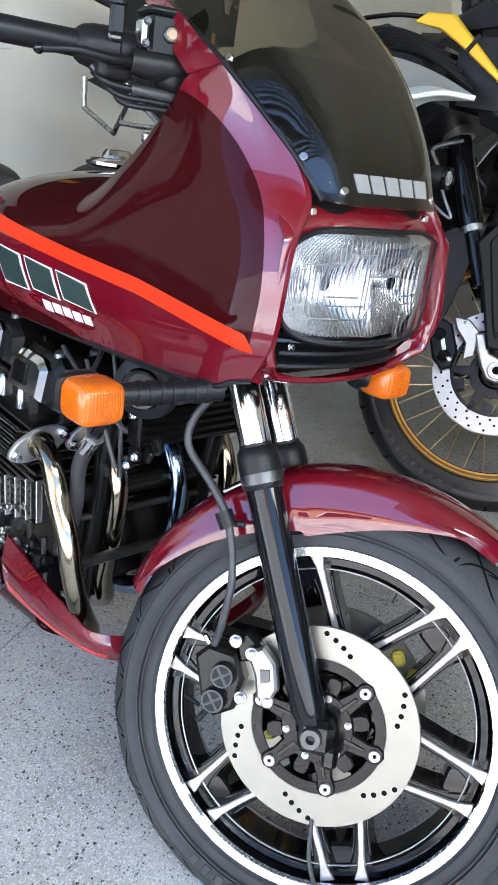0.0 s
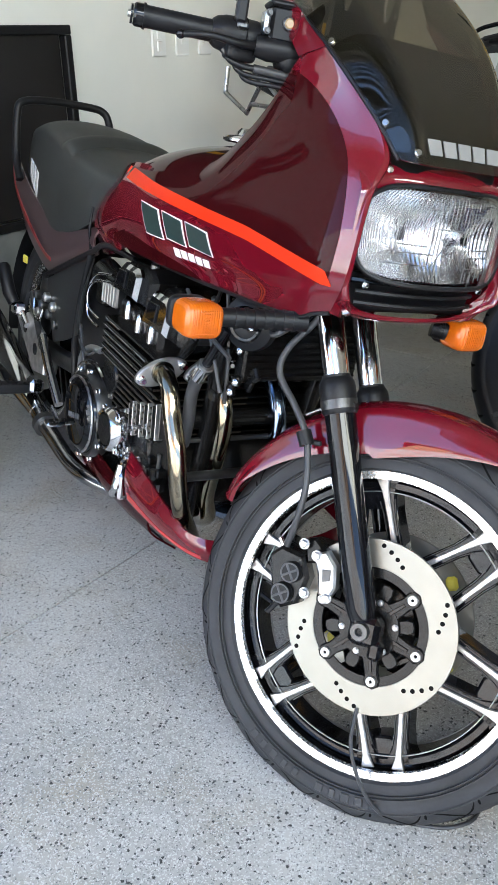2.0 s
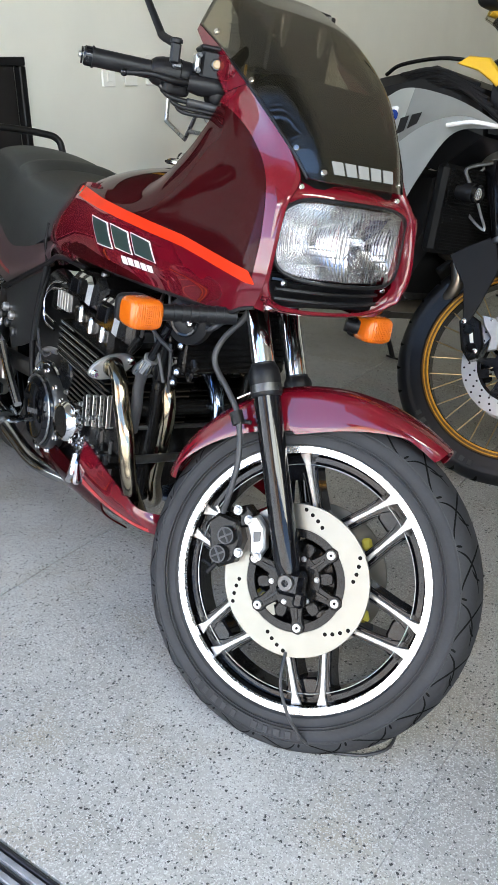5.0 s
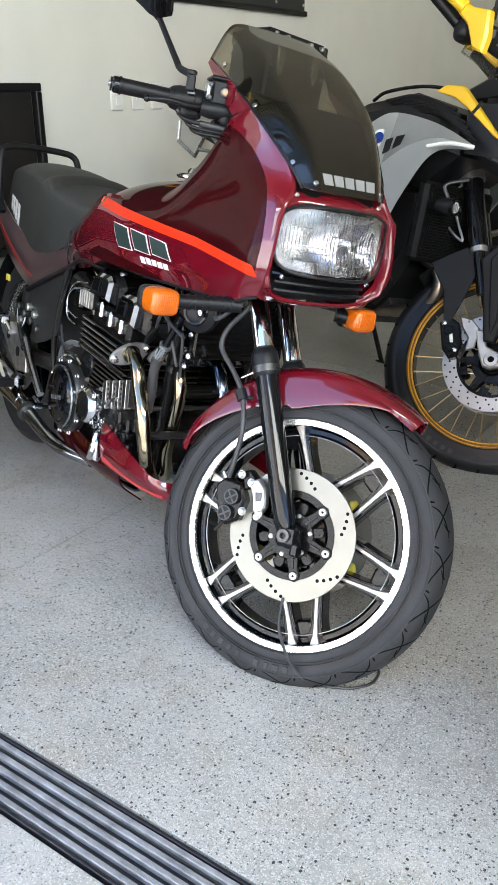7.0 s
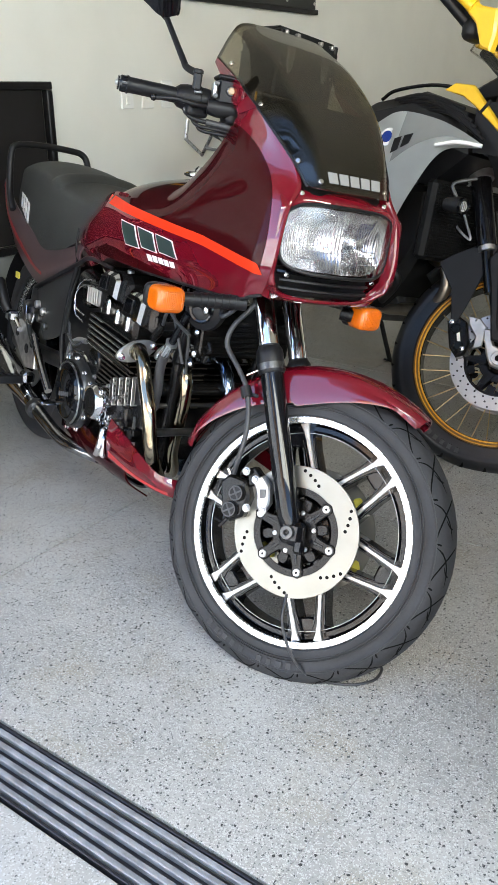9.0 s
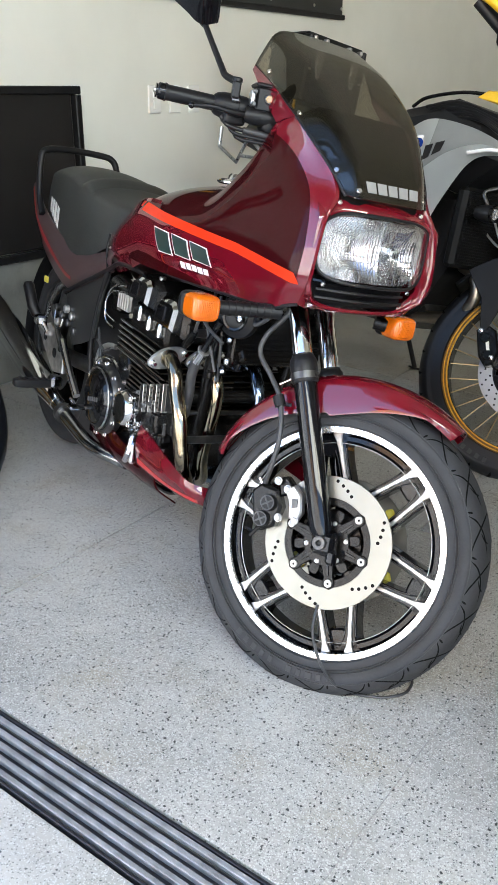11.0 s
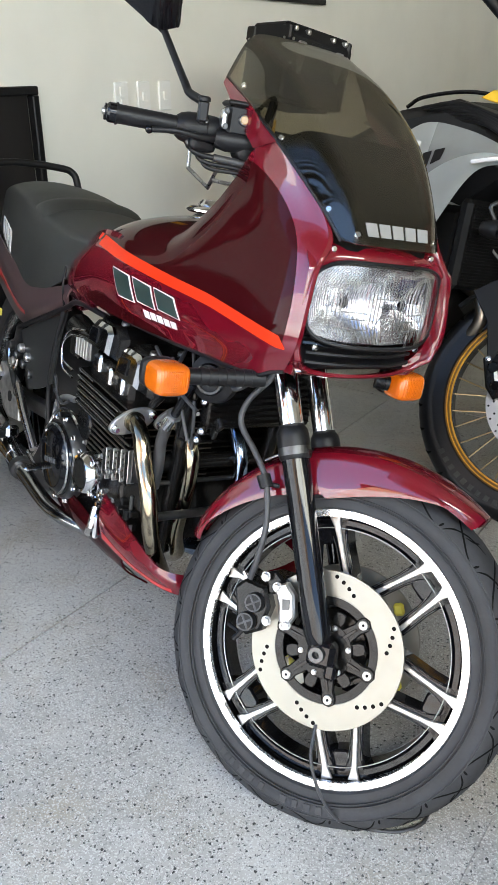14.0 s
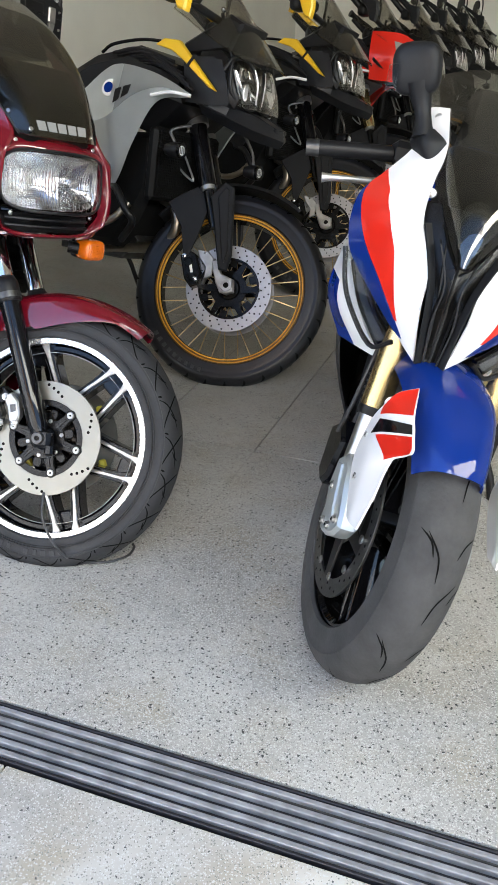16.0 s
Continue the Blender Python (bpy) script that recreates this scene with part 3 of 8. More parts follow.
def street_tree(x, y, tall, seed):
    rnd = random.Random(seed)
    t = thing("tree", "leafy street tree with yellow-green autumn leaves", "tree", ROOM @ Matrix.Translation((x, y, -0.06)), "street trees")
    g = Geo().tube([(0, 0, 0), (0.05, 0.02, tall * 0.25), (0.0, 0.08, tall * 0.5), (0.1, 0.0, tall * 0.8)], [0.16, 0.13, 0.09, 0.03], 10, smooth=4)
    tips = []
    for k in range(9):
        a, h = k * 2.4, tall * (0.35 + 0.055 * k)
        tip = Vector((math.cos(a) * tall * 0.26, math.sin(a) * tall * 0.26, h + tall * 0.16))
        g.tube([(0, 0.04, h), tip * 0.5 + Vector((0, 0, h * 0.5)), tip], [0.05, 0.035, 0.012], 7, smooth=3)
        tips.append(tip)
    part("trunk", g, DARK_BARK, t, "brown bark trunk and limbs")
    leaf = Geo()
    for k in range(2600):
        c = tips[k % 9] * rnd.uniform(0.8, 1.05) + Vector([rnd.gauss(0, tall * 0.085) for _ in range(3)])
        d = Vector([rnd.gauss(0, 1) for _ in range(3)]).normalized()
        e = d.orthogonal().normalized()
        w = rnd.uniform(0.05, 0.10)
        leaf.add([c - d * w, c + e * w * 0.5, c + d * w, c - e * w * 0.5], [(0, 1, 2, 3)])
    tagged(part("crown", leaf, TREE_GREEN, t, "loose crown of small leaves"), kind="stuff")


street_tree(-9.5, -10.2, 5.6, 3)
street_tree(-3.8, -10.8, 5.0, 8)

# ---- parts shared by all motorcycles ----
def tyre_geo(r_out, r_bead, half, crown=0.35):
    """A round-shouldered tyre, open towards the rim."""
    prof = []
    h = r_out - r_bead
    for k in range(33):
        a = math.pi * k / 32
        y = -half * math.cos(a) * (1.0 if 4 <= k <= 28 else 0.92)
        s = math.sin(a) ** 0.62
        prof.append((r_bead + h * s, y))
    prof += [(r_bead - 0.004, half * 0.80), (r_bead + 0.25 * h, half * 0.78), (r_bead + 0.25 * h, -half * 0.78), (r_bead - 0.004, -half * 0.80)]
    return Geo().lathe(prof, 96)


def tyre_point(r_out, r_bead, half, ang, w, lift=0.0):
    """A point on the tyre: ang round the wheel, w from -1 (right wall) to 1."""
    k = (w + 1) / 2 * math.pi
    r = r_bead + (r_out - r_bead) * math.sin(k) ** 0.62 + lift
    return (r * math.cos(ang), -half * math.cos(k), r * math.sin(ang))


def grooves_geo(r_out, r_bead, half, count, shape, width=0.0022):
    """Sipes as narrow dark strips that follow the tread; shape gives (turn, w) stations."""
    g = Geo()
    for c in range(count):
        base = 2 * math.pi * c / count
        for sign, stations in shape:
            n = 26
            st = [spline(np.array(stations, float), i / n) for i in range(n + 1)]
            verts, faces = [], []
            for i, (turn, w) in enumerate(st):
                wide = width * (1 - abs(2 * i / n - 1) ** 3) + 0.0004
                along = (st[min(i + 1, n)] - st[max(i - 1, 0)]) * (r_out, 1.9 * half)
                across = np.array((-along[1], along[0])) / max(np.hypot(*along), 1e-6) / (r_out, 1.9 * half)
                for s in (-1, 1):
                    verts.append(tyre_point(r_out, r_bead, half, base + turn + s * wide * across[0], sign * (w + s * wide * across[1]), 0.0010))
            for i in range(n):
                faces.append((2 * i, 2 * i + 1, 2 * i + 3, 2 * i + 2))
            g.add(verts, faces)
    return g


def turned(deg):
    """A turn about the wheel's axle."""
    return Matrix.Rotation(radians(-deg), 4, "Y")


def ring_geo(r0, r1, y0, y1, seg=72, bevel=0.001):
    b = bevel
    return Geo().lathe([(r0, y0 + b), (r0 + b, y0), (r1 - b, y0), (r1, y0 + b), (r1, y1 - b), (r1 - b, y1), (r0 + b, y1), (r0, y1 - b)], seg)


def bolt_geo(g, c, axis, r=0.007, h=0.006):
    a = Vector(axis).normalized()
    g.disc(c, a, r * 1.35, h * 0.3, 14)
    g.tube([Vector(c) + a * h * 0.3, Vector(c) + a * h * 0.9, Vector(c) + a * h], [r, r, r * 0.8], 6)
    return g


# ---- the crimson motorcycle ----
CBX = leaning((0.1546, 0.7998, 0.0), -44.7, 11.3)
_n = Vector((-0.1973, -0.8806, 0.4308))
_f = Vector((0.9758, -0.2187, 0.0))
FRONT = axes((0.1478, 0.8400, 0.2781), _f, -_n, _n.cross(_f) * -1 if (_n.cross(_f)).z < 0 else _n.cross(_f))
Q = CBX.inverted() @ FRONT                      # the steered front end, seen from the frame
bike = thing("motorcycle", "crimson half-faired sport motorcycle parked on its side stand", "motorcycle", CBX)


def front_wheel():
    rim = Geo()
    for s in (-1, 1):                           # polished lips
        y = 0.05 + s * 0.047
        rim.lathe([(0.2190, y), (0.2318, y), (0.2326, y - s * 0.0012), (0.2334, y), (0.2385, y), (0.2405, y - s * 0.006), (0.233, y - s * 0.012), (0.2190, y - s * 0.010)], 96)
    wheel = part("front_wheel", rim, POLISHED, bike, "cast wheel with polished lips and paired spokes", Q)
    part("rim_well", ring_geo(0.199, 0.2195, 0.024, 0.080, 96, 0.006), BLACK_GLOSS, wheel, "black painted inner rim", Q)
    for y in (0.0215, 0.0785):
        part("well_edge", ring_geo(0.1985, 0.2003, y, y + 0.003, 96, 0.0006), ALU, wheel, "bare inner rim edge", Q)
    part("tyre", tyre_geo(0.305, 0.2345, 0.058), RUBBER, wheel, "black road tyre with worn tread", Q @ pose(0, 0.05, 0))
    arcs = [[(0.0, 0.73), (0.08, 0.64), (0.17, 0.44), (0.235, 0.20), (0.26, 0.04)], [(0.25, 0.71), (0.20, 0.53), (0.11, 0.38), (0.0, 0.30)], [(0.13, 0.47), (0.085, 0.38), (0.065, 0.26)], [(0.275, 0.71), (0.265, 0.60)]]
    shape = [(1, a) for a in arcs] + [(-1, [(t + 0.15, w) for t, w in a]) for a in arcs]
    tagged(part("tread", grooves_geo(0.305, 0.2345, 0.058, 21, shape, 0.0017), GROOVE, wheel, "curved tread grooves", Q @ pose(0, 0.05, 0)), kind="stuff")
    for r0 in (0.2485, 0.2535, 0.2765):
        a = math.pi - math.asin(((r0 - 0.2345) / 0.0705) ** (1 / 0.62))
        y = 0.05 + 0.058 * math.cos(a)
        part("side_wall_ring", ring_geo(r0, r0 + 0.0016, y - 0.0012, y + 0.004, 96, 0.0005), RUBBER_WORN, wheel, "", Q)
    for k, w in enumerate((6, 5, 6, 5, 5, 0, 6, 5, 7, 6, 5)):     # raised lettering on the side wall, as bars
        if w:
            part("side_wall_mark", Geo().box((0.265, -0.0042, 0), (0.013, 0.0026, 0.0020 * w), 0.001), RUBBER_WORN, wheel, "", Q @ turned(236 + 4.6 * k))
    body = [(0.045, -0.014), (0.10, -0.0115), (0.165, -0.0115), (0.188, -0.014), (0.205, -0.020), (0.217, -0.034), (0.217, 0.034), (0.205, 0.020), (0.188, 0.014), (0.165, 0.0115), (0.10, 0.0115), (0.045, 0.014)]
    face = [(0.116, -0.0040), (0.150, -0.0040), (0.184, -0.0044), (0.202, -0.0056), (0.2200, -0.0100), (0.2200, 0.0100), (0.202, 0.0056), (0.184, 0.0044), (0.150, 0.0040), (0.116, 0.0040)]
    for k in range(6):
        for s in (-1, 1):
            at = Q @ turned(44.5 + 60 * k) @ Matrix.Translation((0, 0, s * 0.0483)) @ Matrix.Rotation(s * 0.113, 4, "Y")
            part("spoke", Geo().prism(body, 0.024, 0.076, 0.004), BLACK_GLOSS, wheel, "", at)
            part("spoke_lip", Geo().prism([(0.118, -0.0100), (0.166, -0.0100), (0.186, -0.0125), (0.186, -0.0110), (0.166, -0.0086), (0.118, -0.0086)], 0.0228, 0.026, 0.0005).prism([(0.118, 0.0100), (0.166, 0.0100), (0.186, 0.0125), (0.186, 0.0110), (0.166, 0.0086), (0.118, 0.0086)], 0.0228, 0.026, 0.0005), DARK_METAL, wheel, "", at)
            part("spoke_face", Geo().prism(face, 0.0190, 0.0250, 0.0015), SPOKE, wheel, "polished spoke face", at)
        part("spoke_bridge", Geo().prism([(0.178, -0.024), (0.205, -0.024), (0.205, 0.024), (0.178, 0.024), (0.171, 0.012), (0.171, -0.012)], 0.026, 0.074, 0.004), BLACK_GLOSS, wheel, "", Q @ turned(44.5 + 60 * k))
    part("hub", Geo().lathe([(0.0, -0.005), (0.030, -0.005), (0.034, 0.0), (0.034, 0.012), (0.062, 0.016), (0.066, 0.022), (0.066, 0.078), (0.062, 0.084), (0.034, 0.088), (0.034, 0.105), (0.0, 0.105)], 40), ENGINE_BLACK, wheel, "black cast hub", Q)
    for y0 in (-0.0125, 0.1075):
        near = y0 < 0
        d = part("brake_disc", ring_geo(0.0885, 0.1315, y0, y0 + 0.005, 96, 0.0007), DISC, wheel, "ground steel brake disc", Q)
        spots = []
        for k in range(6):
            for j in range(4):
                a, r = radians(12 + 60 * k + 6.2 * j), 0.103 + 0.0065 * j
                spots.append(Q @ pose(r * math.cos(a), y0 - 0.0002 if near else y0 + 0.0052, r * math.sin(a)))
        hole = part("drilled_hole", Geo().disc((0, 0, 0), (0, 1 if near else -1, 0), 0.0036, 0.003, 10), GROOVE, wheel)
        hole.matrix_basis = spots[0]
        repeat("drilled_hole", hole, spots[1:], wheel)
        car = Geo()
        for k in range(6):
            m = turned(44.5 + 60 * k)
            arm = Geo().prism([(0.030, -0.020), (0.048, -0.0125), (0.068, -0.0100), (0.080, -0.0125), (0.089, -0.0090), (0.0925, 0.0), (0.089, 0.0090), (0.080, 0.0125), (0.068, 0.0100), (0.048, 0.0125), (0.030, 0.020)], y0 - 0.003, y0 + 0.006, 0.002, m)
            lug = turned(74.5 + 60 * k)
            arm.prism([(0.044, -0.0085), (0.058, -0.0110), (0.067, -0.0080), (0.069, 0.0), (0.067, 0.0080), (0.058, 0.0110), (0.044, 0.0085)], y0 - 0.001, y0 + 0.005, 0.0015, lug)
            part("carrier_arm", arm, ENGINE_BLACK, wheel, "", Q)
        car.lathe([(0.028, y0 - 0.004), (0.046, y0 - 0.004), (0.049, y0), (0.049, y0 + 0.010), (0.028, y0 + 0.010)], 40)
        part("carrier_ring", ring_geo(0.0745, 0.0890, y0 + 0.0008, y0 + 0.0044, 72, 0.0005), ENGINE_BLACK, wheel, "", Q)
        part("disc_carrier", car, ENGINE_BLACK, wheel, "black six-armed disc carrier", Q)
        if near:
            for k in range(6):
                a = radians(44.5 + 60 * k)
                part("carrier_bolt", ring_geo(0.0022, 0.0078, -0.004, 0.001, 16, 0.0008), ZINC, wheel, "", Q @ pose(0.080 * math.cos(a), y0 - 0.003, 0.080 * math.sin(a)))
                part("bolt_socket", Geo().disc((0.080 * math.cos(a), y0 - 0.003, 0.080 * math.sin(a)), (0, -1, 0), 0.0024, 0.003, 8), GROOVE, wheel, "", Q)
                part("carrier_rib", Geo().prism([(0.036, -0.0030), (0.066, -0.0022), (0.066, 0.0022), (0.036, 0.0030)], y0 - 0.0050, y0 - 0.002, 0.001, turned(44.5 + 60 * k)), BLACK_GLOSS, wheel, "", Q)
                part("hub_bolt", bolt_geo(Geo(), (0.041 * math.cos(a + 0.52), y0 - 0.004, 0.041 * math.sin(a + 0.52)), (0, -1, 0), 0.0036, 0.005), ZINC, wheel, "", Q)
    for x, z in ((0.086, 0.074), (0.103, -0.053), (-0.085, -0.066)):
        part("paint_mark", Geo().box((x, 0.100, z), (0.018, 0.012, 0.022), 0.004, turned(20)), YELLOW_MARK, wheel, "yellow painted lug", Q)
    part("valve_stem", Geo().tube([(-0.196, 0.03, -0.012), (-0.172, 0.022, -0.018)], [0.0045, 0.003], 8), BLACK, wheel, "", Q)
    part("axle", Geo().disc((0, -0.030, 0), (0, -1, 0), 0.0165, 0.026, 20).lathe([(0.006, -0.0625), (0.0125, -0.0625), (0.0135, -0.060), (0.0135, -0.05), (0.006, -0.05)], 24), DARK_METAL, wheel, "grey hollow axle end", Q)


def fork_x(z):
    return -0.0115 - 0.327 * (z - 0.033)


def fork():
    for side, y in (("right", -0.038), ("left", 0.138)):
        P = lambda z: (fork_x(z), y, z)
        low = part("fork_slider", Geo().tube([P(0.012), P(0.03), P(0.10), P(0.29), P(0.318)], [0.018, 0.0225, 0.0225, 0.0235, 0.0240], 28), BLACK_GLOSS, bike, "gloss black fork slider", Q)
        cap = Geo().tube([P(0.300), P(0.304), P(0.338), P(0.346), P(0.352)], [0.0250, 0.0275, 0.0275, 0.0262, 0.0225], 28)
        cap.box((fork_x(0.315) + 0.018, y, 0.315), (0.02, 0.024, 0.016), 0.003)
        part("dust_seal", cap, BLACK, low, "black dust seal collar", Q)
        part("axle_clamp", Geo().box((0.004, y, 0.0), (0.046, 0.036, 0.044), 0.008).box((0.024, y - 0.004, -0.024), (0.020, 0.022, 0.028), 0.005), BLACK_GLOSS, low, "", Q)
        part("seal_band", Geo().tube([P(0.3070), P(0.3200)], 0.0279, 28), DARK_METAL, low, "worn bright band", Q)
        part("stanchion", Geo().tube([P(0.345), P(0.80)], 0.0205, 28), CHROME, bike, "chrome fork stanchion", Q)
        part("reflector_clip", Geo().tube([P(0.352), P(0.356)], 0.0215, 20), BLACK, low, "", Q)
    for z in (0.53, 0.74):
        x = fork_x(z)
        part("triple_clamp", Geo().prism([(x - 0.03, z - 0.02), (x + 0.03, z - 0.02), (x + 0.03, z + 0.02), (x - 0.03, z + 0.02)], -0.062, 0.162, 0.006), BLACK, bike, "black triple clamp", Q)
    part("fork_brace", Geo().box((fork_x(0.30), 0.05, 0.318), (0.03, 0.17, 0.012), 0.003), BLACK_GLOSS, bike, "black fork brace", Q)


def mudguard():
    def edge(a):                                # radius of the lower rim, by angle
        if a < 100:
            return 0.249 + (0.334 - 0.249) * max(0, (100 - a) / 48) ** 1.6
        return 0.262 + (0.306 - 0.262) * max(0, (a - 112) / 43) ** 1.2 if a > 112 else 0.256

    def surf(u, v):
        a = 154.5 - (154.5 - 51.0) * u
        e = edge(a)
        crown = 0.336 - 0.014 * max(0, (a - 105) / 50)
        w = v * 2 - 1
        half = 0.070 * (1 - 0.45 * max(0, (66 - a) / 15) ** 2) * (1 - 0.35 * max(0, (a - 140) / 15) ** 2)
        s = abs(w)
        if s < 0.62:
            t = s / 0.62
            y, r = half * 0.93 * math.sin(t * math.pi / 2), crown - 0.024 * (1 - math.cos(t * math.pi / 2))
        else:
            t = (s - 0.62) / 0.38
            top = crown - 0.024
            y, r = half * (0.93 + 0.10 * math.sin(1.9 * t) / 0.946), top + (min(e, top) - top) * t
        y = math.copysign(y, w) + 0.05
        return (r * math.cos(radians(a)), y, r * math.sin(radians(a)))

    g = Geo().sheet(surf, 60, 28, -0.0035)
    part("front_mudguard", g, PAINT, bike, "glossy crimson front mudguard", Q)


def front_brake():
    body = Geo()
    body.prism([(-0.168, 0.070), (-0.150, 0.088), (-0.112, 0.082), (-0.098, 0.050), (-0.108, 0.008), (-0.135, -0.006), (-0.152, 0.005)], -0.040, 0.012, 0.006)
    body.prism([(-0.118, 0.105), (-0.100, 0.112), (-0.080, 0.095), (-0.085, 0.075), (-0.108, 0.070)], -0.034, -0.006, 0.005)
    cal = part("brake_caliper", body, ENGINE_BLACK, bike, "black twin-piston brake caliper", Q)
    for x, z in ((-0.1250, 0.053), (-0.1340, 0.0185)):
        cap = Geo().lathe([(0, -0.050), (0.0135, -0.050), (0.0165, -0.046), (0.0165, -0.036), (0, -0.036)], 28, False, pose(x, 0, z))
        part("piston_cap", cap, BLACK, cal, "round ribbed piston cover", Q)
        part("cap_ring", Geo().lathe([(0.0128, -0.0500), (0.0150, -0.0500), (0.0150, -0.0515), (0.0128, -0.0515)], 28, True, pose(x, 0, z)), GREY_MARK, cal, "", Q)
        part("cap_rib", Geo().box((x, -0.0505, z), (0.026, 0.003, 0.0035), 0.001, turned(32)).box((x, -0.0505, z), (0.0035, 0.003, 0.026), 0.001, turned(32)), GREY_MARK, cal, "", Q)
    br = Geo()
    br.prism([(-0.096, 0.088), (-0.076, 0.098), (-0.058, 0.080), (-0.052, 0.046), (-0.062, 0.026), (-0.078, 0.032), (-0.084, 0.060)], -0.045, -0.022, 0.004)
    part("caliper_bracket", br, ALU, cal, "bright aluminium caliper bracket", Q)
    part("bracket_window", Geo().prism([(-0.077, 0.070), (-0.064, 0.072), (-0.062, 0.056), (-0.074, 0.052)], -0.0466, -0.040, 0.001), DARK_METAL, cal, "", Q)
    for x, z in ((-0.113, 0.100), (-0.090, 0.087), (-0.099, 0.028), (-0.064, 0.030)):
        part("caliper_bolt", bolt_geo(Geo(), (x, -0.042, z), (0, -1, 0), 0.0064, 0.009), ZINC, cal, "", Q)
    part("bleed_nipple", Geo().tube([(-0.150, -0.03, 0.085), (-0.158, -0.033, 0.098)], 0.004, 8), CHROME, cal, "", Q)
    part("pad_pin", Geo().tube([(-0.145, -0.02, 0.0), (-0.160, -0.022, -0.022)], 0.0045, 8), BLACK, cal, "", Q)
    far = Geo().prism([(-0.168, 0.070), (-0.150, 0.088), (-0.090, 0.082), (-0.098, 0.0), (-0.135, -0.006), (-0.152, 0.005)], 0.085, 0.150, 0.008)
    part("brake_caliper", far, ENGINE_BLACK, bike, "black brake caliper on the far disc", Q)
    hose = [(-0.150, -0.05, 0.46), (-0.164, -0.05, 0.425), (-0.196, -0.05, 0.385), (-0.203, -0.05, 0.345), (-0.168, -0.05, 0.300), (-0.139, -0.052, 0.256), (-0.124, -0.056, 0.189), (-0.130, -0.052, 0.130), (-0.142, -0.040, 0.090)]
    h = part("brake_hose", Geo().tube(hose, 0.0052, 12, smooth=6), HOSE, bike, "black rubber brake hose", Q)
    part("hose_grommet", Geo().tube([(-0.146, -0.052, 0.266), (-0.136, -0.052, 0.246)], 0.0115, 14).box((-0.128, -0.048, 0.252), (0.026, 0.006, 0.008), 0.002), BLACK, h, "", Q)
    part("hose_clip", Geo().tube([(-0.15, -0.045, 0.29), (-0.118, -0.042, 0.310)], 0.0022, 6), CHROME, h, "", Q)


front_wheel()
fork()
mudguard()
front_brake()

# fairing, right half: rows from the tank forward, each from the lower rim up
SIDE = surface([
    [(-0.700, -0.180, 0.700), (-0.722, -0.200, 0.740), (-0.738, -0.206, 0.782), (-0.740, -0.200, 0.815), (-0.735, -0.183, 0.842)],
    [(-0.580, -0.185, 0.697), (-0.592, -0.206, 0.740), (-0.600, -0.214, 0.785), (-0.606, -0.207, 0.820), (-0.612, -0.188, 0.846)],
    [(-0.450, -0.178, 0.697), (-0.460, -0.198, 0.745), (-0.462, -0.204, 0.797), (-0.466, -0.194, 0.842), (-0.472, -0.168, 0.876)],
    [(-0.330, -0.170, 0.700), (-0.345, -0.188, 0.758), (-0.362, -0.190, 0.830), (-0.378, -0.177, 0.890), (-0.392, -0.154, 0.934)],
    [(-0.240, -0.160, 0.701), (-0.245, -0.178, 0.770), (-0.268, -0.174, 0.860), (-0.298, -0.160, 0.940), (-0.332, -0.148, 0.994)],
    [(-0.185, -0.152, 0.706), (-0.165, -0.170, 0.776), (-0.185, -0.162, 0.876), (-0.232, -0.150, 0.968), (-0.293, -0.148, 1.037)],
    [(-0.164, -0.146, 0.716), (-0.134, -0.164, 0.780), (-0.139, -0.152, 0.885), (-0.166, -0.132, 0.958), (-0.236, -0.146, 1.050)],
    [(-0.141, -0.136, 0.723), (-0.103, -0.150, 0.780), (-0.105, -0.139, 0.880), (-0.118, -0.115, 0.930), (-0.148, -0.117, 0.974)],
])
FRONT_U = 6 / 7                                  # where the flank ends and the roll to the light begins
WRAP = surface([                                  # the rolled rim that turns in to the light
    [(-0.141, -0.136, 0.723), (-0.103, -0.150, 0.780), (-0.105, -0.139, 0.880), (-0.118, -0.115, 0.930), (-0.148, -0.117, 0.974)],
    [(-0.139, -0.120, 0.718), (-0.104, -0.141, 0.778), (-0.106, -0.131, 0.878), (-0.116, -0.106, 0.925), (-0.145, -0.108, 0.968)],
    [(-0.158, -0.100, 0.712), (-0.122, -0.134, 0.782), (-0.124, -0.126, 0.876), (-0.130, -0.100, 0.918), (-0.152, -0.100, 0.958)],
])
EAR = surface([
    [(-0.293, -0.148, 1.037), (-0.236, -0.146, 1.050)],
    [(-0.338, -0.150, 1.075), (-0.312, -0.150, 1.097)],
    [(-0.403, -0.150, 1.130), (-0.398, -0.149, 1.138)],
])


STRIPE = {}


def stripe_v(u):
    """Where the stripe's middle runs on the side panel: a nearly straight line that falls forward."""
    key = round(u, 4)
    if key not in STRIPE:
        lo, hi = 0.0, 1.0
        for _ in range(18):
            v = (lo + hi) / 2
            p = SIDE(u, v)
            if p[2] < float(np.interp(p[0], (-0.74, -0.65, -0.305, -0.15, -0.09), (0.832, 0.825, 0.797, 0.774, 0.762))):
                lo = v
            else:
                hi = v
        STRIPE[key] = (lo + hi) / 2
    return STRIPE[key]


def side_z(u, dz):
    """v on the side panel, dz above the stripe's middle."""
    v = stripe_v(u)
    q = (SIDE(u, min(v + 0.02, 1.0))[2] - SIDE(u, max(v - 0.02, 0.0))[2]) / (min(v + 0.02, 1.0) - max(v - 0.02, 0.0))
    return v + dz / q


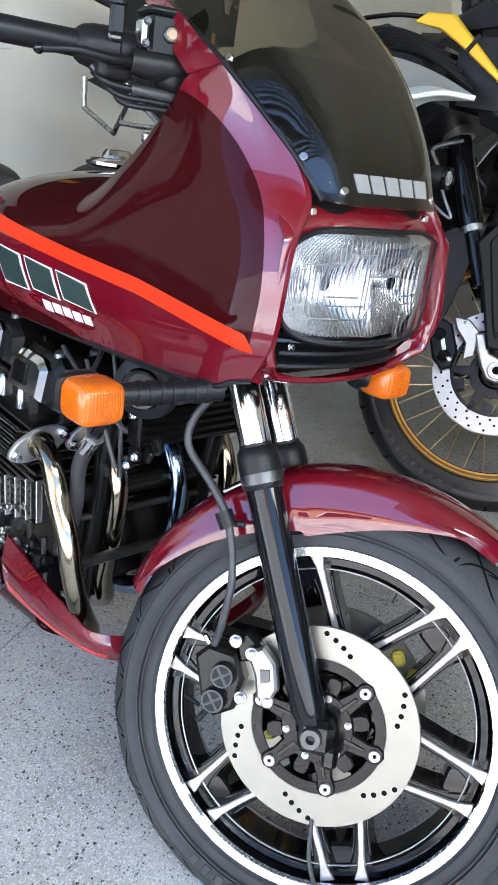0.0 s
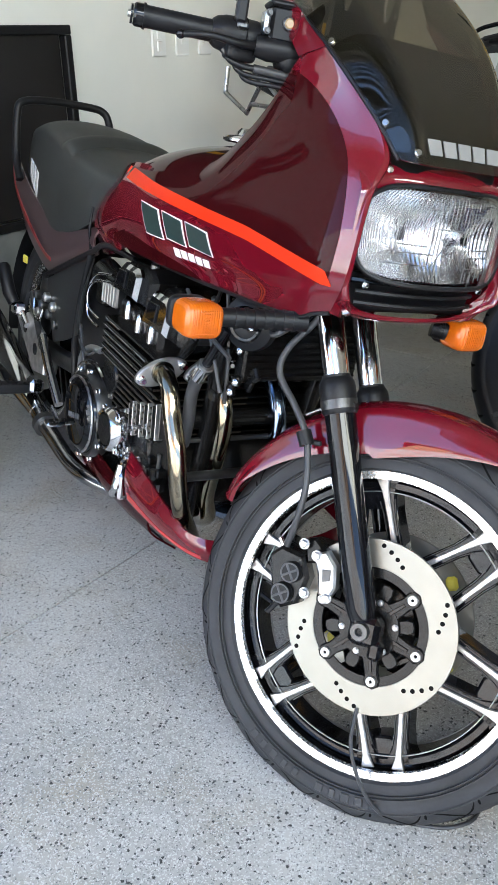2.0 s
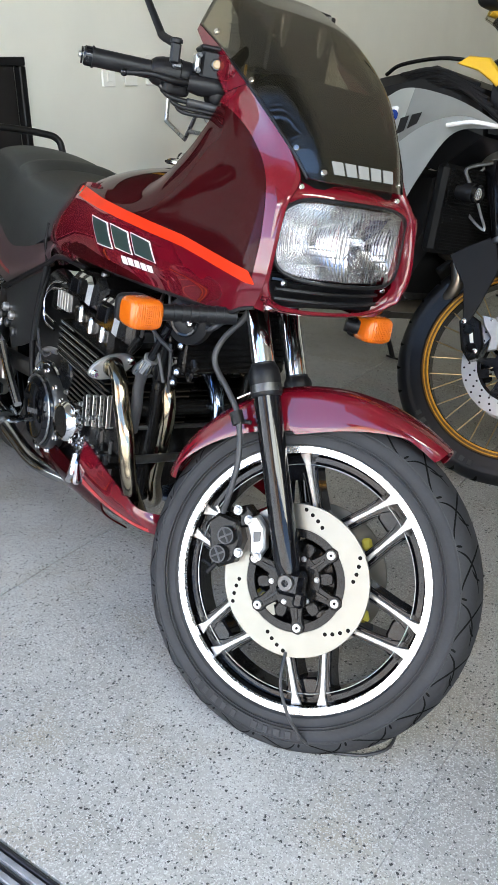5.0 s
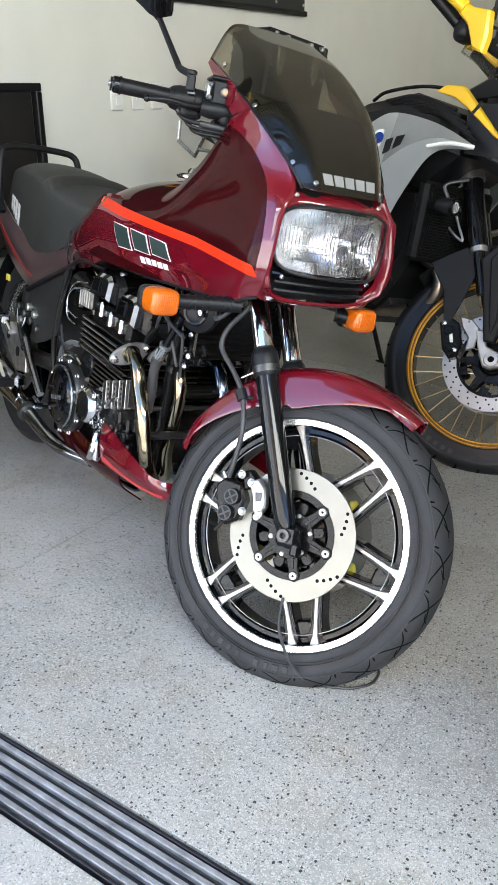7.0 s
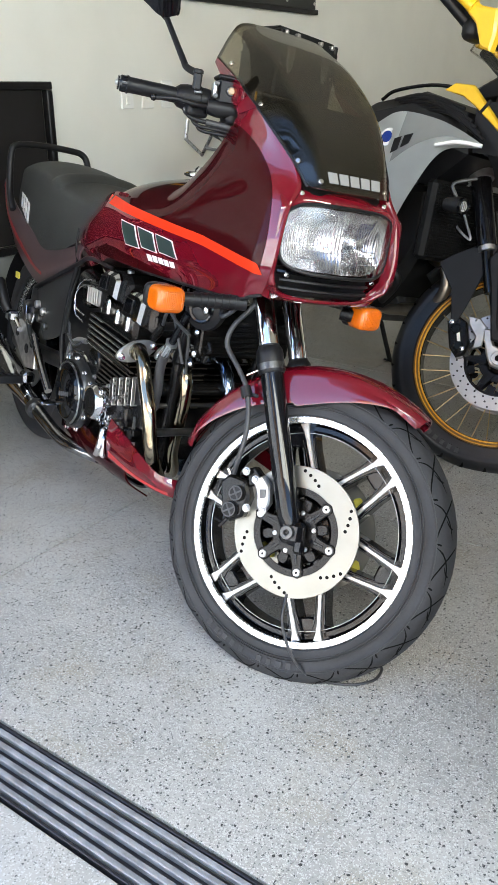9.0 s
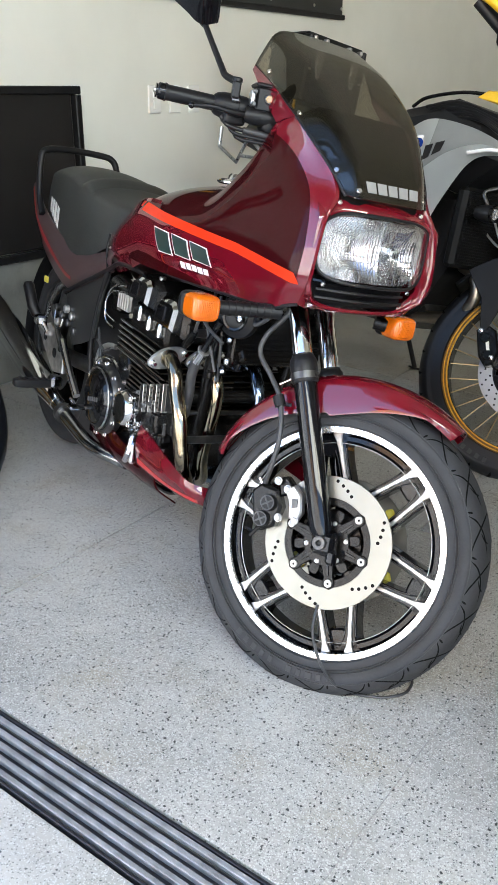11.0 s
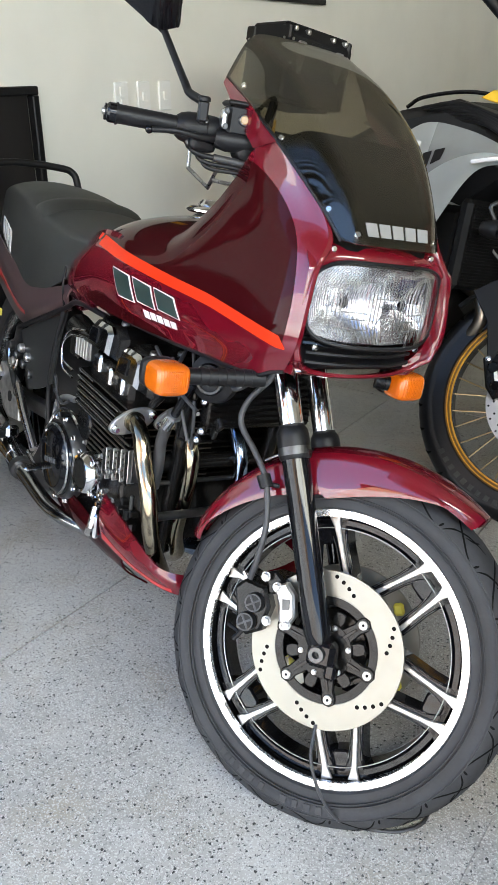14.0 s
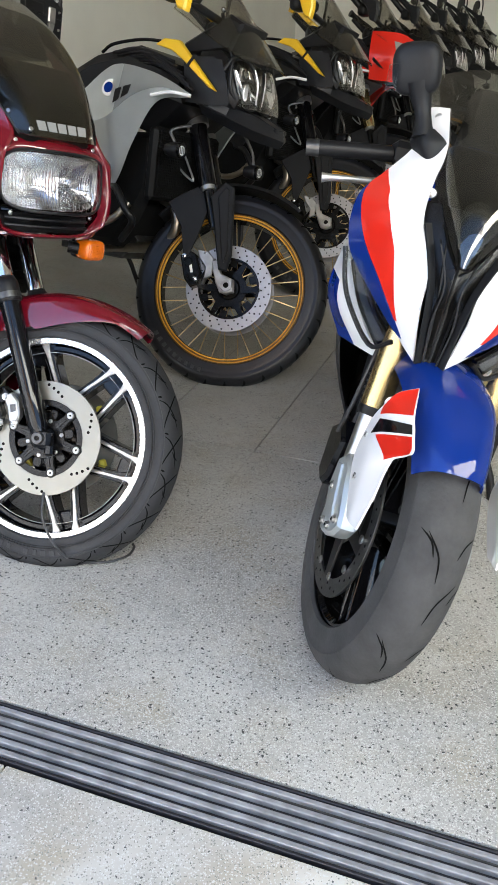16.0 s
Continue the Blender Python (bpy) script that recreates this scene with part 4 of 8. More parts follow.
def fairing():
    g = Geo().sheet(SIDE, 98, 48, 0.004)
    g.sheet(EAR, 16, 6, 0.004)
    g.sheet(WRAP, 12, 40, 0.003)
    shell = part("fairing_side", g, PAINT, bike, "glossy crimson fairing side with a dark upper panel")

    def dark(s, t):
        u = 0.004 + s * (FRONT_U * min(1.05, 1.07 - 0.06 * t - 0.25 * t * t) - 0.004)
        v = stripe_v(u)
        return SIDE(u, v + (0.998 - v) * t)
    part("dark_panel", Geo().sheet(dark, 70, 30, 0.0012, lift=0.0007), PAINT_DARK, shell, "dark maroon upper panel")
    st = Geo()
    st.sheet(lambda q, t: SIDE(0.015 + 0.915 * q, side_z(0.015 + 0.915 * q, (t - 0.5) * 0.019 * (1.0 if q < 0.93 else 1 - 0.9 * (q - 0.93) / 0.07) - (0.006 * max(0, q - 0.93) / 0.07))), 60, 3, 0.0012, lift=0.0009)
    part("stripe", st, ORANGE, shell, "bright orange stripe")
    # maker's marks as plain slanted blocks
    for u0, u1 in ((0.128, 0.196), (0.206, 0.274), (0.284, 0.364)):
        for grow, mat, lift in ((0.0, WHITE_MARK, 0.0010), (0.0016, GREEN_MARK, 0.0018)):
            g_u = grow * 2.2
            q = Geo().mark(SIDE, [(u0 + 0.016 + g_u, side_z(u0, -0.057 + grow)), (u1 + 0.016 - g_u, side_z(u1, -0.060 + grow)), (u1 - g_u, side_z(u1, -0.024 - grow)), (u0 + g_u, side_z(u0, -0.023 - grow))], lift)
            part("emblem", q, mat, shell, "outlined emblem block")
    for k in range(5):
        u0 = 0.240 + 0.025 * k
        part("badge_block", Geo().mark(SIDE, [(u0, side_z(u0, -0.078)), (u0 + 0.019, side_z(u0, -0.079)), (u0 + 0.019, side_z(u0, -0.067)), (u0, side_z(u0, -0.066))], 0.0010), WHITE_MARK, shell, "")
    far = Geo().sheet(mirrored(SIDE), 42, 24, 0.004)
    far.sheet(mirrored(EAR), 10, 4, 0.004)
    far.sheet(mirrored(WRAP), 8, 24, 0.003)
    part("fairing_side", far, PAINT, bike, "glossy crimson far fairing side")
    part("fairing_edge_trim", Geo().tube([SIDE(i / 30, 0.0) for i in range(31)], 0.0035, 6), BLACK, bike, "thin black edge trim")

    # nose: from the side panels round to the light
    def loop(k, n, y, z0, z1, rad):
        """A rounded rectangle, point k of n, in (y, z)."""
        a = 2 * math.pi * k / n
        e = 0.47
        c, s = math.cos(a), math.sin(a)
        return (math.copysign(abs(c) ** e, c) * y, (z0 + z1) / 2 + math.copysign(abs(s) ** e, s) * (z1 - z0) / 2)

    def front_x(y, z):
        return -0.088 - 2.2 * y * y - 0.9 * max(0, z - 0.89) - 1.1 * max(0, 0.75 - z)

    def nose(u, v):
        y0, z0 = loop(u * 200, 200, 0.150, 0.711, 0.940, 0)
        y1, z1 = loop(u * 200, 200, 0.133, 0.726, 0.902, 0)
        y, z = y0 + (y1 - y0) * v, z0 + (z1 - z0) * v
        side = (abs(y0) / 0.150) ** 4
        return (front_x(y, z) + 0.010 * math.sin(math.pi * v) + 0.002 * v * v + (0.030 * side * (1 - v) - 0.02 * (1 - side) * (1 - v) ** 3), y, z)
    part("fairing_nose", Geo().sheet(nose, 120, 10, 0.004), PAINT, bike, "crimson nose ring round the headlight")

    # headlight
    def lens(u, v):
        yy, zz = loop(u * 200, 200, 0.129, 0.777, 0.899, 0)
        zc = 0.8375
        y, z = yy * v, zc + (zz - zc) * v
        return (front_x(y, z) + 0.007 + 0.006 * (1 - v * v), y, z)
    def bowl(u, v):
        yy, zz = loop(u * 200, 200, 0.127, 0.779, 0.897, 0)
        zc = 0.8375
        y, z = yy * v, zc + (zz - zc) * v
        deep = max(0.0, 1 - ((abs(y) - 0.060) / 0.070) ** 2) * max(0.0, 1 - ((z - zc) / 0.064) ** 2)
        return (front_x(y, 0.84) - 0.001 - 0.052 * deep, y, z)
    light = part("headlight", Geo().sheet(bowl, 96, 40, 0.002), REFLECTOR, bike, "rectangular headlight with a fluted lens")
    part("lens", Geo().sheet(lens, 80, 16, 0.0015), CLEAR, light, "clear fluted glass lens")
    face = lambda y, z: (front_x(y, z) + 0.0045, y, z)
    rnd = random.Random(4)

    def flute(a, b, r=0.0009):
        pts = [face(a[0] + (b[0] - a[0]) * i / 4, a[1] + (b[1] - a[1]) * i / 4) for i in range(5)]
        part("flute", Geo().tube(pts, r, 6), FLUTE, light, angle=80)
    for k in range(38):                                # upright flutes, with plain windows before the bulbs
        y = -0.115 + 0.230 * k / 37
        half = 0.054 * (1 - (abs(y) / 0.126) ** 6)
        top, bot = 0.8375 + half, 0.8375 - half
        near = abs(abs(y) - 0.060)
        if abs(y) < 0.018:
            flute((y, 0.8375 + 0.3 * half), (y, top))
        elif near < 0.020:
            flute((y, 0.868 + rnd.uniform(-0.003, 0.003)), (y, top))
            if k % 2:
                flute((y, bot), (y, bot + 0.014))
        else:
            flute((y, 0.8375 - 0.5 * half + rnd.uniform(-0.01, 0.01)), (y, top - rnd.uniform(0, 0.004)))
            if k % 3 == 0:
                flute((y, bot), (y, 0.81))
    for s in (-1, 1):                                  # level steps in the lower half
        for y0, y1, z in ((0.030, 0.088, 0.818), (0.036, 0.100, 0.803), (0.040, 0.082, 0.828), (0.022, 0.06, 0.876), (0.07, 0.112, 0.862), (0.0, 0.028, 0.852)):
            flute((s * y0, z), (s * y1, z), 0.0011)
        flute((s * 0.030, 0.800), (s * 0.008, 0.838), 0.0011)
        part("bulb_shield", Geo().tube([(front_x(0, .84) - 0.060, s * 0.060, 0.8375), (front_x(0, .84) - 0.034, s * 0.060, 0.8375)], [0.011, 0.009], 16), CHROME, light, "bright bulb shield")
    rimg = Geo().tube([(front_x(*loop(k, 80, 0.131, 0.775, 0.901, 0)) + 0.007, *loop(k, 80, 0.131, 0.775, 0.901, 0)) for k in range(81)], 0.0035, 6)
    part("lens_seal", rimg, BLACK, light, "black rubber lens seal")
    gr = Geo().box((-0.150, 0, 0.753), (0.012, 0.235, 0.055), 0.003)
    grille = part("grille", gr, BLACK, bike, "black slatted intake under the headlight")
    for z in (0.742, 0.757):
        part("grille_bar", Geo().tube([(front_x(y, 0.75) - 0.018, y, z) for y in np.linspace(-0.108, 0.108, 9)], 0.0035, 6), BLACK, grille, "")
    part("grille_lip", Geo().tube([(front_x(y, 0.745) - 0.008, y, 0.7725) for y in np.linspace(-0.118, 0.118, 13)], 0.004, 6), BLACK_GLOSS, grille, "")
    for y in (-0.105, 0.105):
        part("screw", bolt_geo(Geo(), (front_x(y, 0.77) - 0.004, y, 0.768), (1, 0, 0), 0.004, 0.004), CHROME, grille)
    for y in (-0.100, 0.100):
        part("screw", Geo().disc((front_x(y, 0.915) + 0.012, y, 0.915), (1, 0, 0.2), 0.0052, 0.004, 14, 0.4), CHROME, bike, "bright dome screw")


def screen_surf(u, v):
    """u from the right edge to the left, v from the foot up."""
    edge = spline(np.array([(-0.110, 0.098, 0.928), (-0.150, 0.118, 0.976), (-0.238, 0.147, 1.052), (-0.322, 0.150, 1.100), (-0.400, 0.149, 1.139)]), v)
    mid = spline(np.array([(-0.090, 0, 0.926), (-0.132, 0, 1.005), (-0.205, 0, 1.085), (-0.300, 0, 1.160), (-0.412, 0, 1.216)]), v)
    w = 2 * u - 1
    s = abs(w)
    bend = lambda q: ((q - 0.74) ** 2 + 0.0035 + 0.007 * v * v) ** 0.5 + (q - 0.74)
    k = (bend(s) - bend(0.0)) / (bend(1.0) - bend(0.0))
    y = edge[1] * w
    p = mid * (1 - k) + edge * k
    return (p[0], y, p[2])


def windscreen():
    g = Geo().sheet(screen_surf, 56, 40, -0.003)
    ws = part("windscreen", g, SCREEN, bike, "smoked curved windscreen")
    part("screen_edge", Geo().tube([screen_surf(u, 1) for u in np.linspace(0, 1, 40)], 0.0028, 8), BLACK, ws, "black edge beading")
    for u in (0.0, 1.0):
        part("screen_seal", Geo().tube([screen_surf(u, v) for v in np.linspace(0, 1, 30)], 0.003, 6), BLACK, ws, "")
    inner = lambda u, v: Vector(screen_surf(0.04 + 0.92 * u, 0.50 * v)) + Vector((-0.022, 0, -0.012))
    part("inner_cowl", Geo().sheet(inner, 30, 16, -0.003), GROOVE, bike, "black inner cowl behind the screen")
    for u, v in ((0.015, 0.50), (0.02, 0.20), (0.02, 0.86), (0.985, 0.50), (0.12, 0.045), (0.88, 0.045)):
        p, q = Vector(screen_surf(u, v)), Vector(screen_surf(u, min(v + 0.02, 1)))
        r = Vector(screen_surf(min(u + 0.02, 1), v))
        nn = (q - p).cross(r - p).normalized()
        nn = nn if nn.x > 0 else -nn
        part("screw", Geo().disc(p - nn * 0.001, nn, 0.0055, 0.0045, 14, 0.4), CHROME, ws, "bright dome screw")
    for k in range(5):
        u0 = 0.195 + 0.124 * k
        part("maker_block", Geo().mark(screen_surf, [(u0, 0.040), (u0 + 0.10, 0.040), (u0 + 0.10, 0.098), (u0, 0.098)], 0.0045), GREY_PRINT, ws, "silver marking block")


fairing()
windscreen()


def tank_and_seat():
    def tank(u, v):
        x = -0.98 + 0.66 * u
        half = float(spline(np.array([[0.115], [0.175], [0.196], [0.185], [0.150]]), u)[0])
        top = float(spline(np.array([[0.815], [0.868], [0.900], [0.908], [0.890]]), u)[0])
        w = 2 * v - 1
        a = w * math.pi / 2
        c = abs(math.cos(a)) ** 0.55
        return (x, math.copysign(abs(math.sin(a)) ** 0.8, w) * half, 0.70 + (top - 0.70) * c)
    t = part("fuel_tank", Geo().sheet(tank, 40, 40, -0.003), PAINT_DARK, bike, "dark maroon fuel tank top")
    part("filler_cap", Geo().lathe([(0, 0.020), (0.020, 0.019), (0.026, 0.013), (0.028, 0.007), (0.043, 0.005), (0.050, 0.000), (0.050, -0.004), (0.046, -0.007), (0, -0.007)], 40, False, pose(-0.645, 0, 0.917, 90, 0, 0)), CHROME, t, "chrome filler cap")
    rear = surface([[(-0.975, -0.130, 0.640), (-0.985, -0.150, 0.690), (-0.975, -0.150, 0.740), (-0.955, -0.125, 0.785)], [(-0.880, -0.150, 0.655), (-0.885, -0.172, 0.710), (-0.875, -0.175, 0.770), (-0.860, -0.150, 0.825)], [(-0.760, -0.172, 0.690), (-0.765, -0.194, 0.735), (-0.762, -0.198, 0.790), (-0.755, -0.172, 0.848)], [(-0.690, -0.178, 0.705), (-0.695, -0.200, 0.745), (-0.695, -0.205, 0.790), (-0.690, -0.170, 0.850)]])
    part("tank_side", Geo().sheet(rear, 30, 24, 0.004), PAINT, bike, "crimson rear tank side")
    part("tank_side", Geo().sheet(mirrored(rear), 16, 12, 0.004), PAINT, bike)
    part("stripe", Geo().sheet(lambda s, q: rear(0.62 + 0.36 * s, 0.93 - 0.10 * s + 0.075 * (q - 0.5)), 10, 3, 0.0012, lift=0.001), ORANGE, bike, "orange stripe end")

    def seat(u, v):
        x = -1.66 + 0.76 * u
        half = float(spline(np.array([[0.095], [0.125], [0.145], [0.150], [0.135], [0.095]]), u)[0])
        top = float(spline(np.array([[0.868], [0.884], [0.876], [0.846], [0.822], [0.818]]), u)[0])
        low = float(spline(np.array([[0.735], [0.690], [0.630], [0.630], [0.690], [0.790]]), u)[0])
        w = 2 * v - 1
        s = abs(w)
        if s < 0.5:
            t = s / 0.5
            y, z = half * 0.90 * math.sin(t * math.pi / 2), top - 0.035 * (1 - math.cos(t * math.pi / 2))
        else:
            t = (s - 0.5) / 0.5
            y, z = half * (0.90 + 0.10 * math.sin(t * math.pi / 2) - 0.02 * t), (top - 0.035) + (low - top + 0.035) * t
        return (x, math.copysign(y, w), z)
    s = part("seat", Geo().sheet(seat, 44, 36, -0.006), SEAT, bike, "black vinyl dual seat")
    part("seat_step", Geo().sheet(lambda u, v: Vector(seat(0.50 + 0.12 * u, 0.18 + 0.64 * v)) + Vector((0, 0, 0.016 * math.sin(math.pi * u))), 14, 20, -0.004), SEAT, s, "raised seam across the seat")
    part("seat_strap", Geo().tube([seat(0.80, v) for v in np.linspace(0.02, 0.98, 30)], 0.006, 8), SEAT, s, "")
    for k in range(4):
        u0 = 0.080 + 0.056 * k
        part("seat_marking", Geo().mark(seat, [(u0 + 0.010, 0.035), (u0 + 0.046, 0.035), (u0 + 0.036, 0.118), (u0, 0.118)], 0.0075), WHITE_MARK, s, "white printed block")
    rail = [(-1.56, -0.150, 0.72), (-1.60, -0.152, 0.78), (-1.625, -0.148, 0.885), (-1.632, -0.130, 0.915), (-1.65, -0.05, 0.926), (-1.66, 0.06, 0.926), (-1.66, 0.105, 0.918), (-1.648, 0.122, 0.885), (-1.60, 0.13, 0.78)]
    part("grab_rail", Geo().tube(rail, 0.0105, 12, smooth=5), BLACK, bike, "black tubular grab rail")
    tail = surface([[(-1.84, -0.085, 0.760), (-1.85, -0.092, 0.790), (-1.84, -0.080, 0.815)], [(-1.62, -0.128, 0.640), (-1.63, -0.142, 0.700), (-1.64, -0.130, 0.760)], [(-1.42, -0.140, 0.560), (-1.42, -0.158, 0.630), (-1.42, -0.146, 0.690)], [(-1.24, -0.148, 0.535), (-1.22, -0.166, 0.590), (-1.21, -0.152, 0.648)], [(-1.08, -0.155, 0.588), (-1.06, -0.168, 0.630), (-1.05, -0.152, 0.676)], [(-0.950, -0.150, 0.640), (-0.945, -0.166, 0.672), (-0.945, -0.150, 0.705)]])
    tl = part("tail_panel", Geo().sheet(tail, 50, 14, 0.004), TAIL_PAINT, bike, "grey-maroon tail side panel with a red line")
    part("red_line", Geo().sheet(lambda u, q: tail(0.02 + 0.58 * u, 0.56 - 0.20 * u + 0.18 * (q - 0.5) * (1 - 0.5 * u)), 24, 3, 0.0012, lift=0.001), RED_LINE, tl, "red pin stripe")
    part("tail_panel", Geo().sheet(mirrored(tail), 24, 8, 0.004), TAIL_PAINT, bike)
    cover = surface([[(-1.235, -0.160, 0.525), (-1.10, -0.158, 0.578), (-0.955, -0.155, 0.632)], [(-1.17, -0.168, 0.44), (-1.07, -0.170, 0.50), (-0.965, -0.165, 0.560)], [(-1.14, -0.165, 0.395), (-1.06, -0.168, 0.42), (-0.985, -0.165, 0.455)]])
    part("side_cover", Geo().sheet(cover, 16, 16, -0.004), GREY_COVER, bike, "graphite grey triangular side cover")
    part("frame_tube", Geo().tube([(-1.25, -0.165, 0.530), (-0.96, -0.168, 0.640), (-0.88, -0.165, 0.672), (-0.76, -0.150, 0.668)], 0.0062, 10, smooth=6), BLACK, bike, "black frame tube under the tank")
    part("frame_tube", Geo().tube([(-0.955, -0.165, 0.640), (-0.99, -0.168, 0.53), (-1.01, -0.165, 0.42), (-0.99, -0.16, 0.30)], 0.0075, 10, smooth=6), BLACK, bike, "black rear frame tube")
    part("tank_seam", Geo().tube([(-0.955, -0.166, 0.640), (-0.985, -0.162, 0.69), (-0.985, -0.158, 0.735)], 0.003, 8, smooth=5), BLACK, bike, "")


tank_and_seat()


def engine():
    lean = Matrix.Rotation(radians(4), 4, "Y")          # the fins fall a little forward
    at = Matrix.Translation((-0.66, 0, 0.50)) @ lean @ Matrix.Translation((0.66, 0, -0.50))
    case = Geo()
    case.prism([(-0.93, 0.20), (-0.60, 0.185), (-0.52, 0.25), (-0.54, 0.38), (-0.80, 0.44), (-0.95, 0.38)], -0.180, 0.180, 0.015)
    block = part("engine", case, ENGINE_BLACK, bike, "black four-cylinder engine with polished fin edges")
    part("cylinder_barrel", Geo().box((-0.655, 0, 0.445), (0.19, 0.32, 0.13), 0.01), ENGINE_BLACK, block, "", at)
    for k in range(8):
        part("barrel_fin", Geo().box((-0.645 + 0.003 * (k % 2), 0, 0.392 + 0.0118 * k), (0.262 - 0.01 * (k % 2), 0.372, 0.0040), 0.0015), ENGINE_BLACK, block, "", at)
        part("fin_edge", Geo().tube([(-0.772, -0.1862, 0.392 + 0.0118 * k), (-0.524, -0.1862, 0.392 + 0.0118 * k), (-0.5150, -0.180, 0.392 + 0.0118 * k), (-0.5150, 0.0, 0.392 + 0.0118 * k)], 0.0017, 6), FIN_EDGE, block, "dull worn fin edge", at, 80)
    part("cylinder_head", Geo().box((-0.665, 0, 0.535), (0.20, 0.35, 0.11), 0.01), ENGINE_BLACK, block, "", at)
    for k in range(6):                                  # head fins, rims ground bright on the right
        z, x1 = 0.470 + 0.0142 * k, (-0.612, -0.598, -0.586, -0.574, -0.566, -0.700)[k]
        part("fin_edge", Geo().tube([(-0.540, -0.186, z), (-0.5385, 0.02, z)], 0.0016, 6), FIN_EDGE, block, "dull worn fin edge", at, 80)
        part("head_fin", Geo().box((-0.665, 0, z), (0.250, 0.380, 0.0042), 0.0015), ENGINE_BLACK, block, "", at)
        part("fin_edge", Geo().tube([(-0.792, -0.165, z), (-0.788, -0.185, z), (-0.772, -0.1940, z), ((x1 - 0.77) / 2, -0.1940, z), (x1, -0.1940, z)], 0.0020, 8, smooth=3), CAP, block, "polished fin edge", at, 80)
    covers = (([(-0.800, 0.600), (-0.785, 0.650), (-0.755, 0.672), (-0.655, 0.672), (-0.630, 0.650), (-0.640, 0.590)], [(-0.782, 0.606), (-0.768, 0.646), (-0.742, 0.666), (-0.676, 0.666), (-0.662, 0.652), (-0.676, 0.604)]),
              ([(-0.645, 0.565), (-0.628, 0.620), (-0.600, 0.650), (-0.520, 0.645), (-0.495, 0.620), (-0.500, 0.560)], [(-0.634, 0.578), (-0.617, 0.622), (-0.596, 0.645), (-0.536, 0.643), (-0.520, 0.628), (-0.536, 0.574)]))
    for outer, cap in covers:
        part("cam_cover", Geo().prism(outer, -0.168, 0.168, 0.014), ENGINE_BLACK, block, "black cam cover")
        part("cam_end_cover", Geo().prism(cap, -0.184, -0.160, 0.009), CAP, block, "polished cam end cover")
        cx, cz = cap[0][0] + 0.050, cap[0][1] + 0.028
        part("cover_panel", Geo().prism([(cx - 0.024, cz - 0.014), (cx - 0.014, cz + 0.020), (cx + 0.022, cz + 0.020), (cx + 0.014, cz - 0.014)], -0.1875, -0.182, 0.002), BLACK_GLOSS, block, "black inset panel")
        for y in (-0.15, -0.09, -0.03):
            part("cover_bolt", Geo().disc((outer[3][0] - 0.012, y, outer[3][1] - 0.001), (0.2, 0, 1), 0.0085, 0.008, 12), ZINC, block)
            part("cover_rib", Geo().box((outer[4][0] - 0.006, y + 0.03, outer[4][1] - 0.026), (0.020, 0.006, 0.050), 0.002), ENGINE_BLACK, block)
    for x, z in ((-0.702, 0.582), (-0.648, 0.570), (-0.59, 0.566)):       # tall cap nuts
        part("cap_nut", Geo().tube([(x, -0.178, z - 0.016), (x, -0.178, z + 0.004), (x, -0.178, z + 0.012), (x, -0.178, z + 0.018)], [0.0085, 0.0085, 0.0075, 0.003], 10), CHROME, block, "bright domed nut")
    part("head_bracket", Geo().box((-0.800, -0.168, 0.590), (0.072, 0.022, 0.046), 0.004), DARK_METAL, block, "grey ribbed bracket")
    for k in range(5):
        part("bracket_rib", Geo().box((-0.828 + 0.014 * k, -0.181, 0.590), (0.005, 0.006, 0.040), 0.001), ALU, block)
    part("front_plate", Geo().box((-0.497, -0.06, 0.585), (0.010, 0.20, 0.040), 0.004), ENGINE_BLACK, block)
    for k in range(4):
        part("plate_boss", Geo().box((-0.490, -0.125 + 0.042 * k, 0.585), (0.006, 0.028, 0.020), 0.002), DARK_METAL, block)
    # clutch cover
    cx, cz = -0.796, 0.338
    part("clutch_cover", Geo().lathe([(0, -0.234), (0.060, -0.234), (0.066, -0.232), (0.074, -0.224), (0.080, -0.221), (0.084, -0.212), (0.084, -0.17), (0, -0.17)], 48, False, pose(cx, 0, cz)), BLACK_GLOSS, block, "round gloss black clutch cover")
    part("cover_rim", Geo().lathe([(0.081, -0.216), (0.087, -0.216), (0.091, -0.208), (0.091, -0.185), (0.081, -0.185)], 48, True, pose(cx, 0, cz)), DARK_METAL, block, "worn bright cover rim")
    for k in range(10):
        a = radians(12 + 36 * k)
        part("cover_bolt", bolt_geo(Geo(), (cx + 0.094 * math.cos(a), -0.208, cz + 0.094 * math.sin(a)), (0, -1, 0), 0.0052, 0.009), CHROME, block)
    for k in range(5):
        part("cover_block", Geo().box((cx - 0.026 + 0.013 * k, -0.2345, cz + 0.003 * k - 0.008), (0.009, 0.002, 0.011), 0.0005), GREY_MARK, block)
    px, pz = -0.662, 0.356
    part("pulse_cover", Geo().lathe([(0, -0.222), (0.030, -0.222), (0.036, -0.217), (0.040, -0.208), (0.040, -0.17), (0, -0.17)], 36, False, pose(px, 0, pz)), ENGINE_BLACK, block, "round ignition cover")
    part("pulse_rim", Geo().lathe([(0.034, -0.221), (0.039, -0.223), (0.045, -0.214), (0.045, -0.19), (0.034, -0.19)], 36, True, pose(px, 0, pz)), CHROME, block, "bright crescent rim")
    for k in range(4):
        a = radians(45 + 90 * k)
        part("cover_bolt", bolt_geo(Geo(), (px + 0.049 * math.cos(a), -0.206, pz + 0.049 * math.sin(a)), (0, -1, 0), 0.0045, 0.008), CHROME, block)
    part("breather_cover", Geo().disc((-0.735, -0.165, 0.440), (0, -1, 0), 0.036, 0.026, 28), ENGINE_BLACK, block, "small round black cover")
